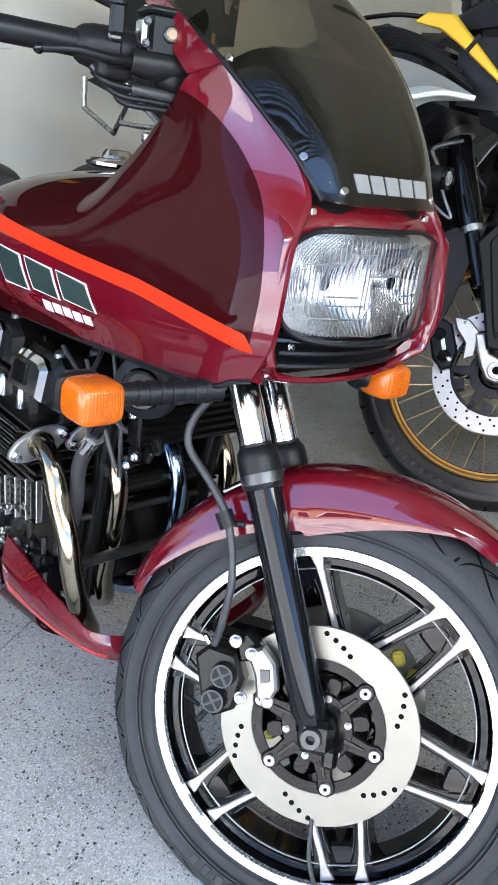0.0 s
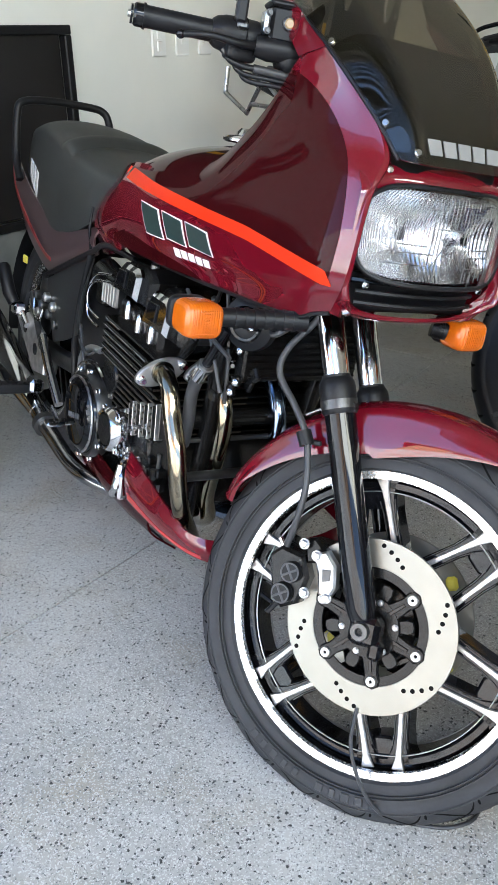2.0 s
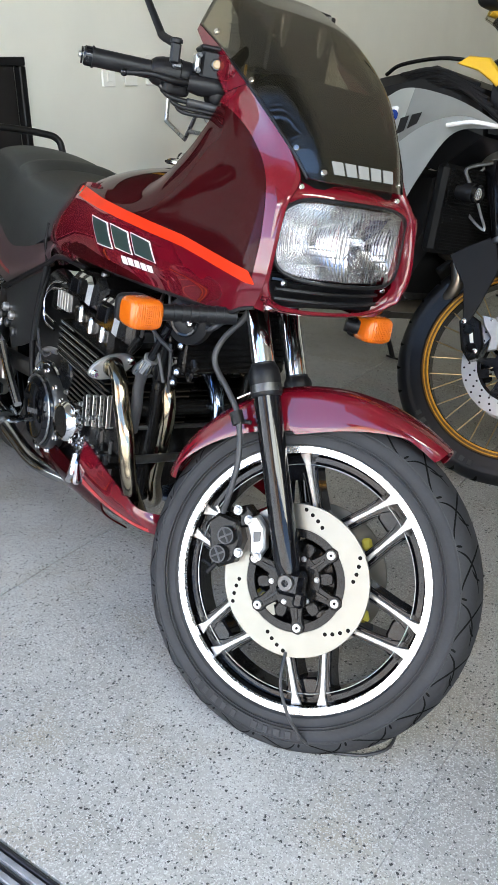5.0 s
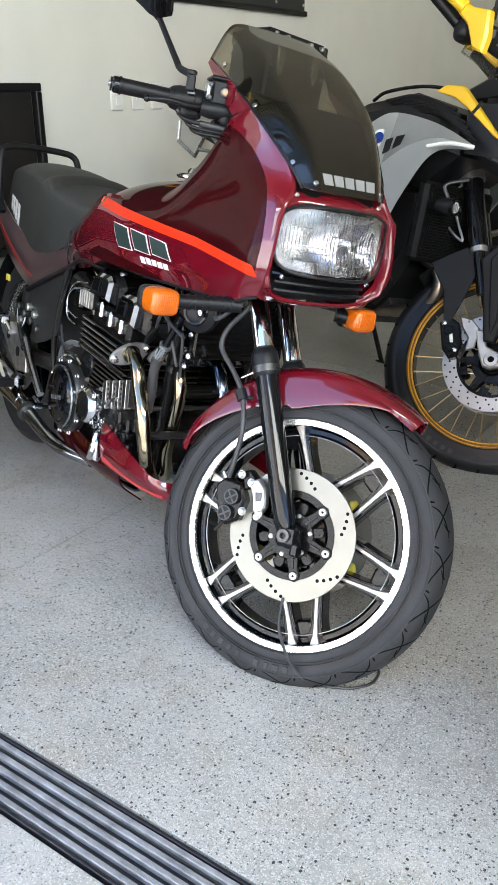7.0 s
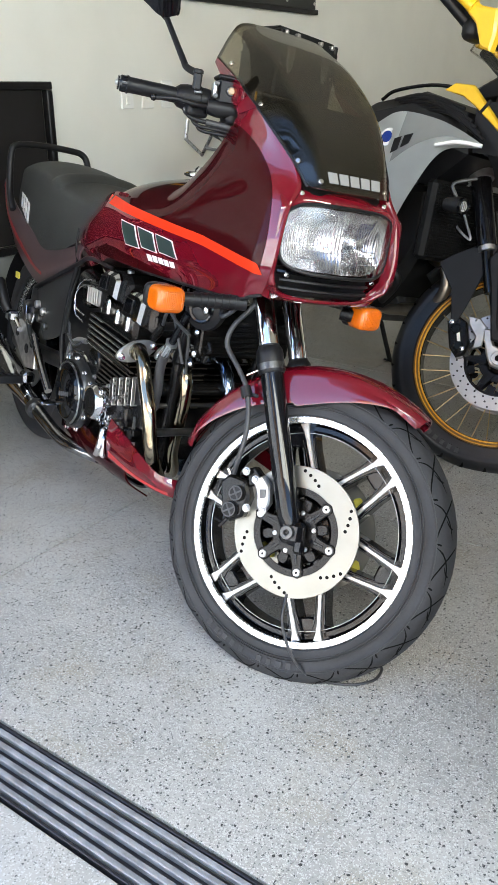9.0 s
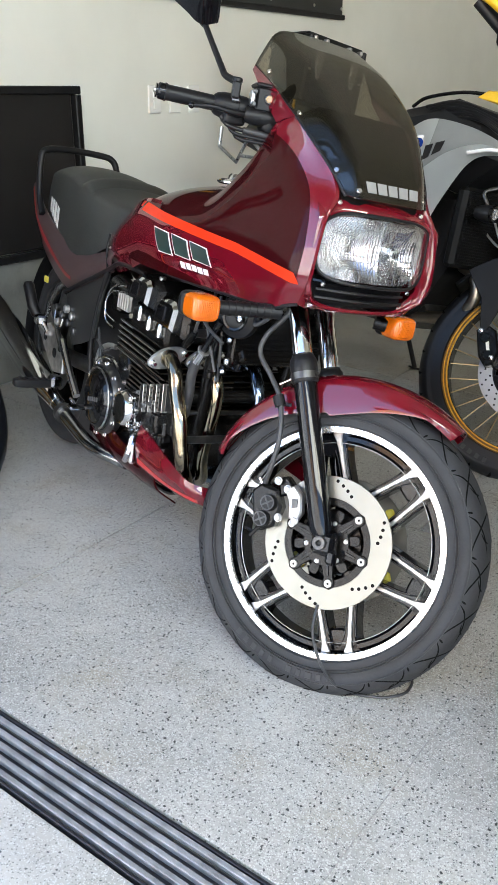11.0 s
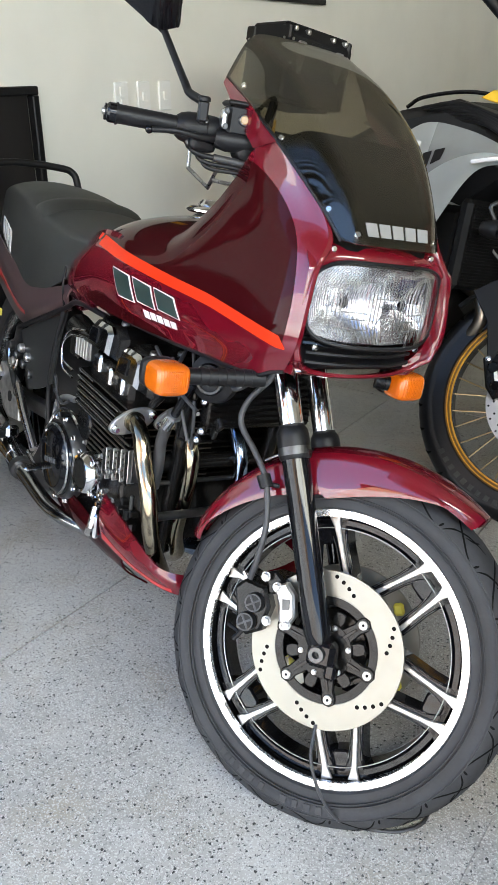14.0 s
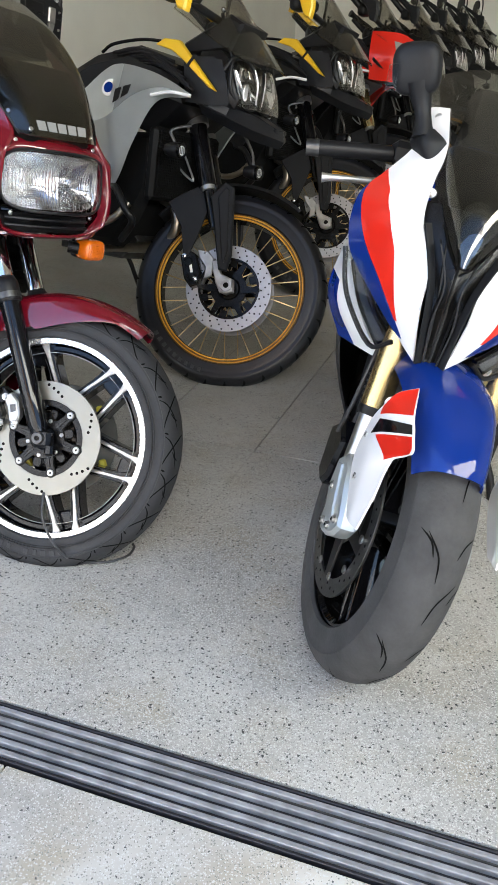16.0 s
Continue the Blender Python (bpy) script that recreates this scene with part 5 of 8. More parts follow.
    part("case_arch", Geo().tube([(-0.900, -0.19, 0.40), (-0.875, -0.195, 0.445), (-0.83, -0.195, 0.470), (-0.79, -0.19, 0.475)], 0.007, 10, smooth=4), ALU, block, "bright case edge")
    for k in range(9):                                  # upright ribs under the barrels
        x, z = -0.624 + 0.0165 * k, 0.393 + 0.0048 * k
        part("case_rib", Geo().box((x, -0.182, z), (0.0026, 0.018, 0.060 + 0.008 * (k % 2)), 0.0011, Matrix.Rotation(radians(-5), 4, "Y")), ALU if k % 2 else DARK_METAL, block, "short cast rib")
    part("rib_back", Geo().box((-0.555, -0.155, 0.395), (0.17, 0.04, 0.11), 0.008), ENGINE_BLACK, block)
    rnd = random.Random(9)
    for k in range(26):                                 # bolts, plugs and bosses low on the case
        x, z = rnd.uniform(-0.645, -0.485), rnd.uniform(0.285, 0.362)
        if k % 3 == 0:
            part("boss", Geo().tube([(x, -0.176, z - 0.014), (x, -0.176, z + 0.014)], rnd.uniform(0.004, 0.007), 8), DARK_METAL if k % 2 else ALU, block)
        elif k % 3 == 1:
            part("bolt", bolt_geo(Geo(), (x, -0.178, z), (0.2, -1, 0), 0.0048, 0.010), CHROME, block)
        else:
            part("lug", Geo().box((x, -0.172, z), (0.012, 0.022, 0.018), 0.003), ENGINE_BLACK, block)
    part("drain_rod", Geo().tube([(-0.655, -0.18, 0.300), (-0.585, -0.186, 0.318), (-0.53, -0.186, 0.33)], 0.0045, 8).disc((-0.66, -0.18, 0.299), (-1, 0, -0.2), 0.008, 0.01, 10), CHROME, block, "")
    for k in range(4):                                  # spark plug caps and their leads
        y = -0.150 + 0.1 * k
        plug = part("spark_plug_cap", Geo().tube([(-0.520, y, 0.545), (-0.490, y, 0.575), (-0.478, y, 0.590)], [0.0085, 0.0105, 0.0075], 12), ENGINE_BLACK, block, "black rubber plug cap")
        part("plug_lead", Geo().tube([(-0.478, y, 0.590), (-0.455, y - 0.006, 0.622), (-0.47, y * 0.8, 0.665), (-0.54, y * 0.5, 0.69)], 0.0038, 8, smooth=5), HOSE, plug, "black plug lead")
    for x0, z0, x1, z1, y in ((-0.46, 0.66, -0.37, 0.53, -0.150), (-0.44, 0.68, -0.40, 0.50, -0.120), (-0.50, 0.67, -0.33, 0.60, -0.165), (-0.90, 0.50, -0.84, 0.40, -0.196), (-0.89, 0.47, -0.80, 0.47, -0.200)):
        part("loose_cable", Geo().tube([(x0, y, z0), ((x0 + x1) / 2 + 0.02, y - 0.006, (z0 + z1) / 2 - 0.012), (x1, y, z1)], 0.0034, 8, smooth=6), HOSE, block, "thin black cable", angle=80)
    for k in range(12):                                 # studs and nuts on the cylinder side
        x, z = -0.775 + 0.021 * k, 0.378 + 0.009 * ((k * 5) % 4)
        part("stud_nut", bolt_geo(Geo(), (x, -0.190, z), (0, -1, 0.1), 0.0042, 0.008), ZINC if k % 2 else DARK_METAL, block)
    part("cover_arc", Geo().tube([(-0.796 + 0.108 * math.cos(radians(a)), -0.200, 0.338 + 0.108 * math.sin(radians(a))) for a in range(60, 176, 8)], 0.0060, 8), CHROME, block, "bright cover arc")
    part("cover_arc", Geo().tube([(-0.796 + 0.079 * math.cos(radians(a)), -0.225, 0.338 + 0.079 * math.sin(radians(a))) for a in range(-60, 150, 10)], 0.0026, 8), ZINC, block, "worn bright rim line")
    # carburettors, hoses and small parts round the head
    for y in (-0.15, -0.05, 0.05, 0.15):
        part("carburettor", Geo().tube([(-0.80, y, 0.60), (-0.90, y, 0.615)], [0.026, 0.030], 16).box((-0.87, y, 0.575), (0.05, 0.045, 0.05), 0.008), ENGINE_BLACK, block, "black carburettor body")
    for dz in (0.0, 0.016):
        part("clutch_cable", Geo().tube([(-0.800, -0.176, 0.612 + dz), (-0.845, -0.192, 0.606 + dz * 0.8), (-0.868, -0.198, 0.580), (-0.858, -0.198, 0.548 - dz), (-0.815, -0.192, 0.535 - dz)], 0.0027, 8, smooth=5), CAP, block, "pale cable loop", angle=80)
    oil = part("oil_hose", Geo().tube([(-0.470, -0.150, 0.400), (-0.452, -0.156, 0.450), (-0.446, -0.160, 0.500), (-0.430, -0.160, 0.540)], 0.0115, 12, smooth=4), HOSE, block, "black oil hose")
    part("hose_collar", Geo().tube([(-0.432, -0.160, 0.536), (-0.412, -0.160, 0.562)], 0.0125, 14), CHROME, oil, "chrome hose collar")
    part("hose_nut", Geo().tube([(-0.412, -0.160, 0.562), (-0.408, -0.160, 0.567)], 0.0145, 6), ALU, oil)
    part("oil_line", Geo().tube([(-0.412, -0.160, 0.562), (-0.384, -0.160, 0.602), (-0.360, -0.158, 0.640)], 0.0085, 10), BLACK_GLOSS, oil, "black oil line")
    part("cross_member", Geo().tube([(-0.485, -0.165, 0.440), (-0.485, 0.165, 0.440)], 0.017, 14), ENGINE_BLACK, bike, "black cross tube before the engine")
    part("engine_bolt", Geo().tube([(-0.470, -0.15, 0.405), (-0.470, 0.15, 0.405)], 0.0052, 8), DARK_METAL, bike, "long engine bolt")
    cooler = part("oil_cooler", Geo().box((-0.405, 0.02, 0.600), (0.03, 0.24, 0.12), 0.004), ENGINE_BLACK, bike, "black oil cooler behind the fork")
    for k in range(9):
        part("cooler_fin", Geo().box((-0.389, 0.02, 0.552 + 0.012 * k), (0.014, 0.225, 0.003), 0.0008), ENGINE_BLACK, cooler)
    horn = part("horn", Geo().lathe([(0, -0.022), (0.020, -0.024), (0.032, -0.020), (0.043, -0.014), (0.046, 0.0), (0.042, 0.012), (0.02, 0.03), (0, 0.03)], 32, False, pose(-0.345, -0.125, 0.655, 0, 0, 32)), BLACK, bike, "round black horn")
    part("horn_ring", Geo().lathe([(0.022, -0.026), (0.026, -0.027), (0.029, -0.024), (0.024, -0.022)], 28, True, pose(-0.345, -0.125, 0.655, 0, 0, 32)), BLACK_GLOSS, horn)
    for y in (-0.105, 0.105):
        part("down_tube", Geo().tube([(-0.30, y * 0.4, 0.80), (-0.43, y, 0.62), (-0.475, y, 0.40), (-0.51, y, 0.22), (-0.62, y, 0.17), (-0.95, y, 0.18)], 0.015, 12, smooth=5), ENGINE_BLACK, bike, "black frame down tube")
    part("head_tube", Geo().tube([(-0.31, 0, 0.99), (-0.20, 0, 0.72)], 0.034, 16), BLACK, bike, "black steering head")
    part("wiring_sleeve", Geo().tube([(-0.28, -0.06, 0.74), (-0.30, -0.10, 0.690), (-0.285, -0.125, 0.655), (-0.262, -0.120, 0.665), (-0.25, -0.09, 0.70)], 0.005, 8, smooth=6), HOSE, bike, "black wiring sleeve")
    for k in range(12):
        x, y, z = -0.40 + 0.022 * (k % 5), -0.145 + 0.02 * (k % 3), 0.515 + 0.016 * k
        part("bracket", Geo().box((x, y, z), (0.022, 0.010, 0.018), 0.003, Matrix.Rotation(k, 4, "Y")), ENGINE_BLACK, bike)
        if k % 2:
            part("bolt", bolt_geo(Geo(), (x + 0.008, y - 0.006, z), (0.3, -1, 0), 0.0045, 0.006), CHROME, bike)


engine()


def exhaust():
    runs = ([(-0.555, 0.512), (-0.505, 0.522), (-0.472, 0.506), (-0.450, 0.464), (-0.417, 0.410), (-0.403, 0.355), (-0.396, 0.300), (-0.42, 0.235), (-0.50, 0.200), (-0.60, 0.185), (-0.75, 0.178)],
            [(-0.560, 0.512), (-0.515, 0.522), (-0.472, 0.508), (-0.446, 0.470), (-0.442, 0.420), (-0.455, 0.358), (-0.475, 0.290), (-0.492, 0.237), (-0.56, 0.200), (-0.65, 0.185), (-0.75, 0.180)],
            [(-0.585, 0.502), (-0.545, 0.512), (-0.500, 0.498), (-0.470, 0.460), (-0.458, 0.420), (-0.462, 0.360), (-0.480, 0.290), (-0.500, 0.235), (-0.56, 0.200), (-0.65, 0.185), (-0.75, 0.180)])
    for k, (y, mat) in enumerate(((-0.190, PIPE), (-0.090, PIPE), (0.040, PIPE_BLUE), (0.150, PIPE))):
        run = runs[min(k, 2)]
        pts = [(x, y * (1, 1, 1, 1, 1, 0.98, 0.92, 0.72, 0.55, 0.55, 0.55)[i], z) for i, (x, z) in enumerate(run)]
        pipe = part("exhaust_header", Geo().tube(pts, 0.0165, 20, smooth=6), mat, bike, "heat-tinted chrome exhaust header")
        fx, fz = run[1][0] - 0.006, run[1][1] - 0.001
        a = radians(18)
        plate = axes((fx, y, fz), (0, math.cos(a), math.sin(a)), (-1, 0, 0), (0, -math.sin(a), math.cos(a)))
        oval = [(0.050 * math.copysign(abs(math.cos(t)) ** 1.25, math.cos(t)), 0.0235 * math.sin(t)) for t in np.linspace(0, 2 * math.pi, 28, endpoint=False)]
        part("flange", Geo().prism(oval, -0.005, 0.005, 0.002, plate), ALU, pipe, "bright clamp flange")
        part("collar", Geo().tube([(fx - 0.002, y, fz), (fx + 0.012, y, fz + 0.001)], 0.0205, 20), PIPE, pipe)
        for s in (-1, 1):
            part("flange_nut", bolt_geo(Geo(), plate @ Vector((0.040 * s, -0.004, 0)), (1, 0, 0), 0.0058, 0.014), CHROME, pipe)
    part("exhaust_crossover", Geo().tube([(-0.425, -0.19, 0.355), (-0.43, 0.17, 0.355)], 0.009, 12), DARK_METAL, bike, "")
    link = Geo().tube([(-0.72, -0.150, 0.186), (-0.84, -0.198, 0.190), (-1.00, -0.205, 0.207), (-1.12, -0.205, 0.226)], [0.017, 0.018, 0.019, 0.021], 24, smooth=4)
    part("link_pipe", link, SILENCER, bike, "dark chrome link pipe")
    can = Geo().tube([(-1.11, -0.205, 0.224), (-1.16, -0.206, 0.234), (-1.24, -0.207, 0.250), (-1.40, -0.207, 0.281), (-1.72, -0.210, 0.352), (-1.86, -0.212, 0.383), (-1.88, -0.212, 0.388)], [0.022, 0.026, 0.036, 0.044, 0.046, 0.042, 0.030], 28, smooth=4)
    part("silencer", can, CHROME, bike, "long chrome silencer")
    part("silencer_clamp", Geo().tube([(-1.045, -0.205, 0.213), (-1.065, -0.205, 0.216)], 0.029, 18), DARK_METAL, bike)
    cowl = surface([[(-0.585, -0.196, 0.338), (-0.584, -0.204, 0.290), (-0.580, -0.196, 0.240)], [(-0.500, -0.197, 0.322), (-0.497, -0.204, 0.278), (-0.494, -0.194, 0.240)], [(-0.420, -0.194, 0.304), (-0.416, -0.197, 0.268), (-0.414, -0.186, 0.240)], [(-0.350, -0.175, 0.282), (-0.342, -0.172, 0.262), (-0.345, -0.160, 0.236)], [(-0.320, -0.090, 0.270), (-0.308, -0.094, 0.245), (-0.316, -0.086, 0.220)], [(-0.314, 0.0, 0.262), (-0.302, 0.0, 0.238), (-0.310, 0.0, 0.210)]])
    b = part("belly_cowl", Geo().sheet(cowl, 36, 12, -0.004), PAINT, bike, "crimson belly cowl with a red line")
    part("belly_cowl", Geo().sheet(mirrored(cowl), 20, 8, -0.004), PAINT, bike)
    part("red_line", Geo().sheet(lambda u, v: cowl(0.02 + 0.60 * u, 0.80 + 0.14 * v), 20, 2, -0.0012, lift=-0.001), RED_LINE, b, "red pin stripe")
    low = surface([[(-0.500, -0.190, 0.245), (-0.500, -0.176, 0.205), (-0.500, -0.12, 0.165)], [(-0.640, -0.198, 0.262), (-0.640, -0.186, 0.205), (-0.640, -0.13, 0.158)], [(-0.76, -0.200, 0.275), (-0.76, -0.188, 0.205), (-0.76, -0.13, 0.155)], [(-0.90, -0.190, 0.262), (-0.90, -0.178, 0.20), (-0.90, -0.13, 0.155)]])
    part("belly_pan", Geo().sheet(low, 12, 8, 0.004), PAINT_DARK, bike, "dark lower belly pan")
    part("cowl_bracket", Geo().box((-0.60, -0.200, 0.262), (0.022, 0.02, 0.055), 0.005).tube([(-0.61, -0.20, 0.30), (-0.60, -0.212, 0.262), (-0.625, -0.205, 0.235)], 0.009, 10), CHROME, bike, "bright cowl bracket")


exhaust()


def rear_end():
    R = Matrix.Translation((-1.455, -0.02, 0.308))
    w = part("rear_wheel", Geo().lathe([(0.205, -0.05), (0.228, -0.05), (0.230, -0.042), (0.215, -0.035), (0.205, -0.035)], 64).lathe([(0.205, 0.05), (0.228, 0.05), (0.230, 0.042), (0.215, 0.035), (0.205, 0.035)], 64), POLISHED, bike, "cast rear wheel", R)
    part("tyre", tyre_geo(0.314, 0.226, 0.068), RUBBER, w, "black rear tyre", R)
    part("rim_well", ring_geo(0.19, 0.214, -0.045, 0.045, 64, 0.006), BLACK_GLOSS, w, "", R)
    part("hub", ring_geo(0.0, 0.06, -0.06, 0.06, 32, 0.006), ENGINE_BLACK, w, "", R)
    for k in range(6):
        for s in (-1, 1):
            part("spoke", Geo().prism([(0.05, s * 0.0215 - 0.007), (0.21, s * 0.0215 - 0.007), (0.21, s * 0.0215 + 0.007), (0.05, s * 0.0215 + 0.007)], -0.026, 0.026, 0.002), BLACK_GLOSS, w, "", R @ turned(60 * k))
    part("brake_disc", ring_geo(0.09, 0.138, -0.075, -0.070, 64), DISC, w, "", R)
    part("swing_arm", Geo().tube([(-0.95, -0.12, 0.36), (-1.2, -0.125, 0.335), (-1.50, -0.115, 0.308)], 0.022, 12, flat=1.3), DARK_METAL, bike, "grey swing arm")
    for s in (-1, 1):
        part("frame_plate", Geo().prism([(-1.41, 0.390), (-1.30, 0.425), (-1.175, 0.392), (-1.165, 0.300), (-1.25, 0.285)], s * 0.176 - 0.006, s * 0.176 + 0.006, 0.003), SPOKE, bike, "bright footrest plate")
    for x, z in ((-1.33, 0.378), (-1.24, 0.345), (-1.20, 0.372)):
        part("plate_hole", Geo().disc((x, -0.1805, z), (0, -1, 0), 0.015, 0.003, 18), BLACK, bike, "")
    part("brake_pedal", Geo().tube([(-1.04, -0.195, 0.262), (-0.95, -0.215, 0.270), (-0.88, -0.232, 0.286)], 0.006, 10, smooth=4).box((-0.872, -0.242, 0.290), (0.03, 0.05, 0.010), 0.004), CHROME, bike, "chrome brake pedal")
    tip = part("footrest", Geo().pill((-1.15, -0.272, 0.276), (0.034, 0.112, 0.026), 0.4), BLACK, bike, "black rubber rider footrest")
    for k in range(5):
        part("footrest_rib", Geo().box((-1.15, -0.235 - 0.018 * k, 0.290), (0.026, 0.006, 0.004), 0.001), BLACK, tip)
    part("footrest_bracket", Geo().box((-1.15, -0.205, 0.282), (0.046, 0.034, 0.036), 0.008), CHROME, tip, "bright footrest bracket")
    pas = part("passenger_footrest", Geo().tube([(-1.362, -0.205, 0.432), (-1.375, -0.215, 0.455), (-1.402, -0.225, 0.515), (-1.406, -0.226, 0.524)], [0.015, 0.017, 0.017, 0.012], 14), BLACK, bike, "folded black passenger footrest")
    part("footrest_bracket", Geo().box((-1.352, -0.195, 0.420), (0.036, 0.034, 0.030), 0.006).tube([(-1.352, -0.19, 0.42), (-1.30, -0.185, 0.39)], 0.010, 10), CHROME, pas, "bright footrest bracket")
    part("stay", Geo().tube([(-1.165, -0.190, 0.40), (-1.10, -0.192, 0.345), (-1.015, -0.190, 0.278)], 0.011, 12), CHROME, bike, "chrome stay")
    part("stay", Geo().tube([(-1.30, -0.178, 0.475), (-1.22, -0.182, 0.40), (-1.17, -0.185, 0.37)], 0.008, 10, smooth=3), DARK_METAL, bike)
    part("spring_hook", Geo().tube([(-1.26, -0.185, 0.47), (-1.24, -0.19, 0.435), (-1.20, -0.19, 0.43), (-1.19, -0.185, 0.46)], 0.004, 8, smooth=4), CHROME, bike)
    part("shock", Geo().tube([(-1.30, -0.13, 0.52), (-1.36, -0.13, 0.36)], 0.024, 14), DARK_METAL, bike, "")
    for k in range(8):
        part("small_fitting", Geo().disc((-1.12 - 0.025 * k, -0.170, 0.44 + 0.012 * ((k * 3) % 5)), (0, -1, 0), 0.012, 0.014, 14, 0.3), ALU if k % 2 else DARK_METAL, bike)
    part("rear_mudguard", Geo().lathe([(0.335, -0.075), (0.342, -0.06), (0.345, 0.0), (0.342, 0.06), (0.335, 0.075), (0.333, 0.06), (0.339, 0.0), (0.333, -0.06)], 30, True, R, 0, 55, 190), BLACK, bike, "black rear mudguard")
    part("yellow_tag", Geo().box((-1.42, -0.165, 0.535), (0.03, 0.006, 0.02), 0.002), YELLOW_MARK, bike, "small yellow tag")
    part("side_stand", Geo().tube([(-0.85, 0.13, 0.26), (-0.80, 0.24, 0.12), (-0.78, 0.31, -0.055)], 0.012, 10).disc((-0.78, 0.31, -0.0585), (0, 0.19, 1), 0.028, 0.008, 16), BLACK, bike, "black side stand")


rear_end()


def controls():
    a, b = Vector((-0.420, -0.330, 1.055)), Vector((-0.387, -0.232, 1.053))
    d = (b - a).normalized()
    turn = Matrix.Rotation(radians(-20), 4, "Z")
    bar = part("handlebar", Geo().tube([b - d * 0.02, b + d * 0.05, (-0.345, -0.10, 1.03), (-0.36, 0.0, 1.02), (-0.46, 0.14, 1.02), (-0.55, 0.30, 1.0)], 0.011, 12, smooth=6), BLACK, bike, "black clip-on handlebar")
    L = (b - a).length
    g = Geo().tube([a + d * (0.006 + (L - 0.006) * k / 30) for k in range(31)], [0.0150 if k == 0 else (0.0144 if k % 2 else 0.0142) for k in range(31)], 24)
    part("grip", g, BLACK, bar, "black rubber throttle grip")
    end = Geo().tube([a - d * 0.010, a - d * 0.007, a + d * 0.003], [0.0125, 0.0150, 0.0150], 24).disc(a - d * 0.011, -d, 0.0125, 0.003, 24)
    part("bar_end", end, BLACK_GLOSS, bar, "black bar-end weight")
    part("end_screw", Geo().disc(a - d * 0.0135, -d, 0.0050, 0.004, 14), STEEL, bar)
    part("end_ring", Geo().tube([a + d * 0.003, a + d * 0.006], 0.0165, 24), BLACK, bar)
    c = b + d * 0.035
    sw = Geo().tube([b - d * 0.006, b, b + d * 0.012, b + d * 0.030, b + d * 0.056, b + d * 0.066, b + d * 0.070], [0.016, 0.0205, 0.0235, 0.0245, 0.0235, 0.0205, 0.013], 24)
    part("switch_housing", sw, BLACK, bar, "black rounded throttle and switch housing")
    part("housing_pod", Geo().pill(c + Vector((0.010, -0.004, -0.020)), (0.030, 0.046, 0.026), 0.5), BLACK, bar)
    part("housing_seam", Geo().tube([b + d * 0.0395, b + d * 0.0410], 0.0250, 24), GROOVE, bar)
    part("kill_switch", Geo().box(c + Vector((0.022, -0.010, 0.012)), (0.010, 0.016, 0.010), 0.003, turn), DARK_METAL, bar)
    for q in (-0.010, 0.016):
        part("housing_screw", bolt_geo(Geo(), c + Vector((0.012, q, -0.034)), (0.3, 0, -1), 0.0035, 0.004), STEEL, bar)
    mc = b + d * 0.085 + Vector((0.010, 0, 0.022))
    part("master_cylinder", Geo().box(mc + Vector((0.004, 0.004, 0.0)), (0.050, 0.050, 0.046), 0.005, turn), BLACK, bar, "square brake fluid reservoir")
    rim = Geo().disc(mc + Vector((0.026, -0.004, 0.002)), (0.93, -0.36, 0), 0.0092, 0.006, 24, 0.3)
    part("sight_ring", rim, DARK_METAL, bar, "round metal ring")
    part("sight_glass", Geo().disc(mc + Vector((0.029, -0.005, 0.002)), (0.93, -0.36, 0), 0.0066, 0.005, 24, 0.3), SIGHT, bar, "round amber sight glass")
    part("reservoir_side", Geo().box(mc + Vector((0.006, -0.029, 0.0)), (0.034, 0.008, 0.030), 0.003, turn), ZINC, bar, "bright clamp half beside the reservoir")
    for q in (-0.011, 0.011):
        part("clamp_bolt", bolt_geo(Geo(), mc + Vector((0.022, -0.034, q)), (0.93, -0.36, 0), 0.0034, 0.006), DARK_METAL, bar)
    part("reservoir_lid", Geo().box(mc + Vector((0.004, 0.004, 0.025)), (0.056, 0.056, 0.008), 0.003, turn), BLACK, bar)
    for q in (-0.018, 0.018):
        part("lid_screw", Geo().disc(mc + Vector((q, q * 0.5, 0.029)), (0, 0, 1), 0.0035, 0.003, 10), STEEL, bar)
    part("cylinder_body", Geo().tube([mc + Vector((0.000, -0.036, -0.030)), mc + Vector((0.008, -0.02, -0.031)), mc + Vector((0.030, 0.048, -0.030))], [0.014, 0.017, 0.015], 18), BLACK, bar, "black cylinder under the reservoir")
    part("bar_clamp", Geo().pill(mc + Vector((0.010, 0.030, -0.040)), (0.044, 0.070, 0.040), 0.6), BLACK, bar, "black clamp")
    part("banjo_bolt", bolt_geo(Geo(), mc + Vector((0.046, 0.026, -0.022)), (0.93, -0.36, 0), 0.0085, 0.014), STEEL, bar, "bright hose bolt")
    part("yellow_tie", Geo().box(mc + Vector((0.052, 0.036, 0.0)), (0.003, 0.005, 0.022), 0.001), YELLOW, bar, "yellow tag")
    ball = Vector((-0.374, -0.290, 1.0395))
    lever = [c + Vector((0.030, 0.014, -0.010)), c + Vector((0.034, -0.020, -0.012)), Vector((-0.352, -0.256, 1.0435)), ball]
    part("brake_lever", Geo().tube(lever, [0.006, 0.0055, 0.0045, 0.0045], 10, smooth=5), BLACK, bar, "black brake lever with a ball end")
    part("lever_ball", Geo().pill(ball, (0.0125, 0.0125, 0.0125), 1.0), BLACK_GLOSS, bar)
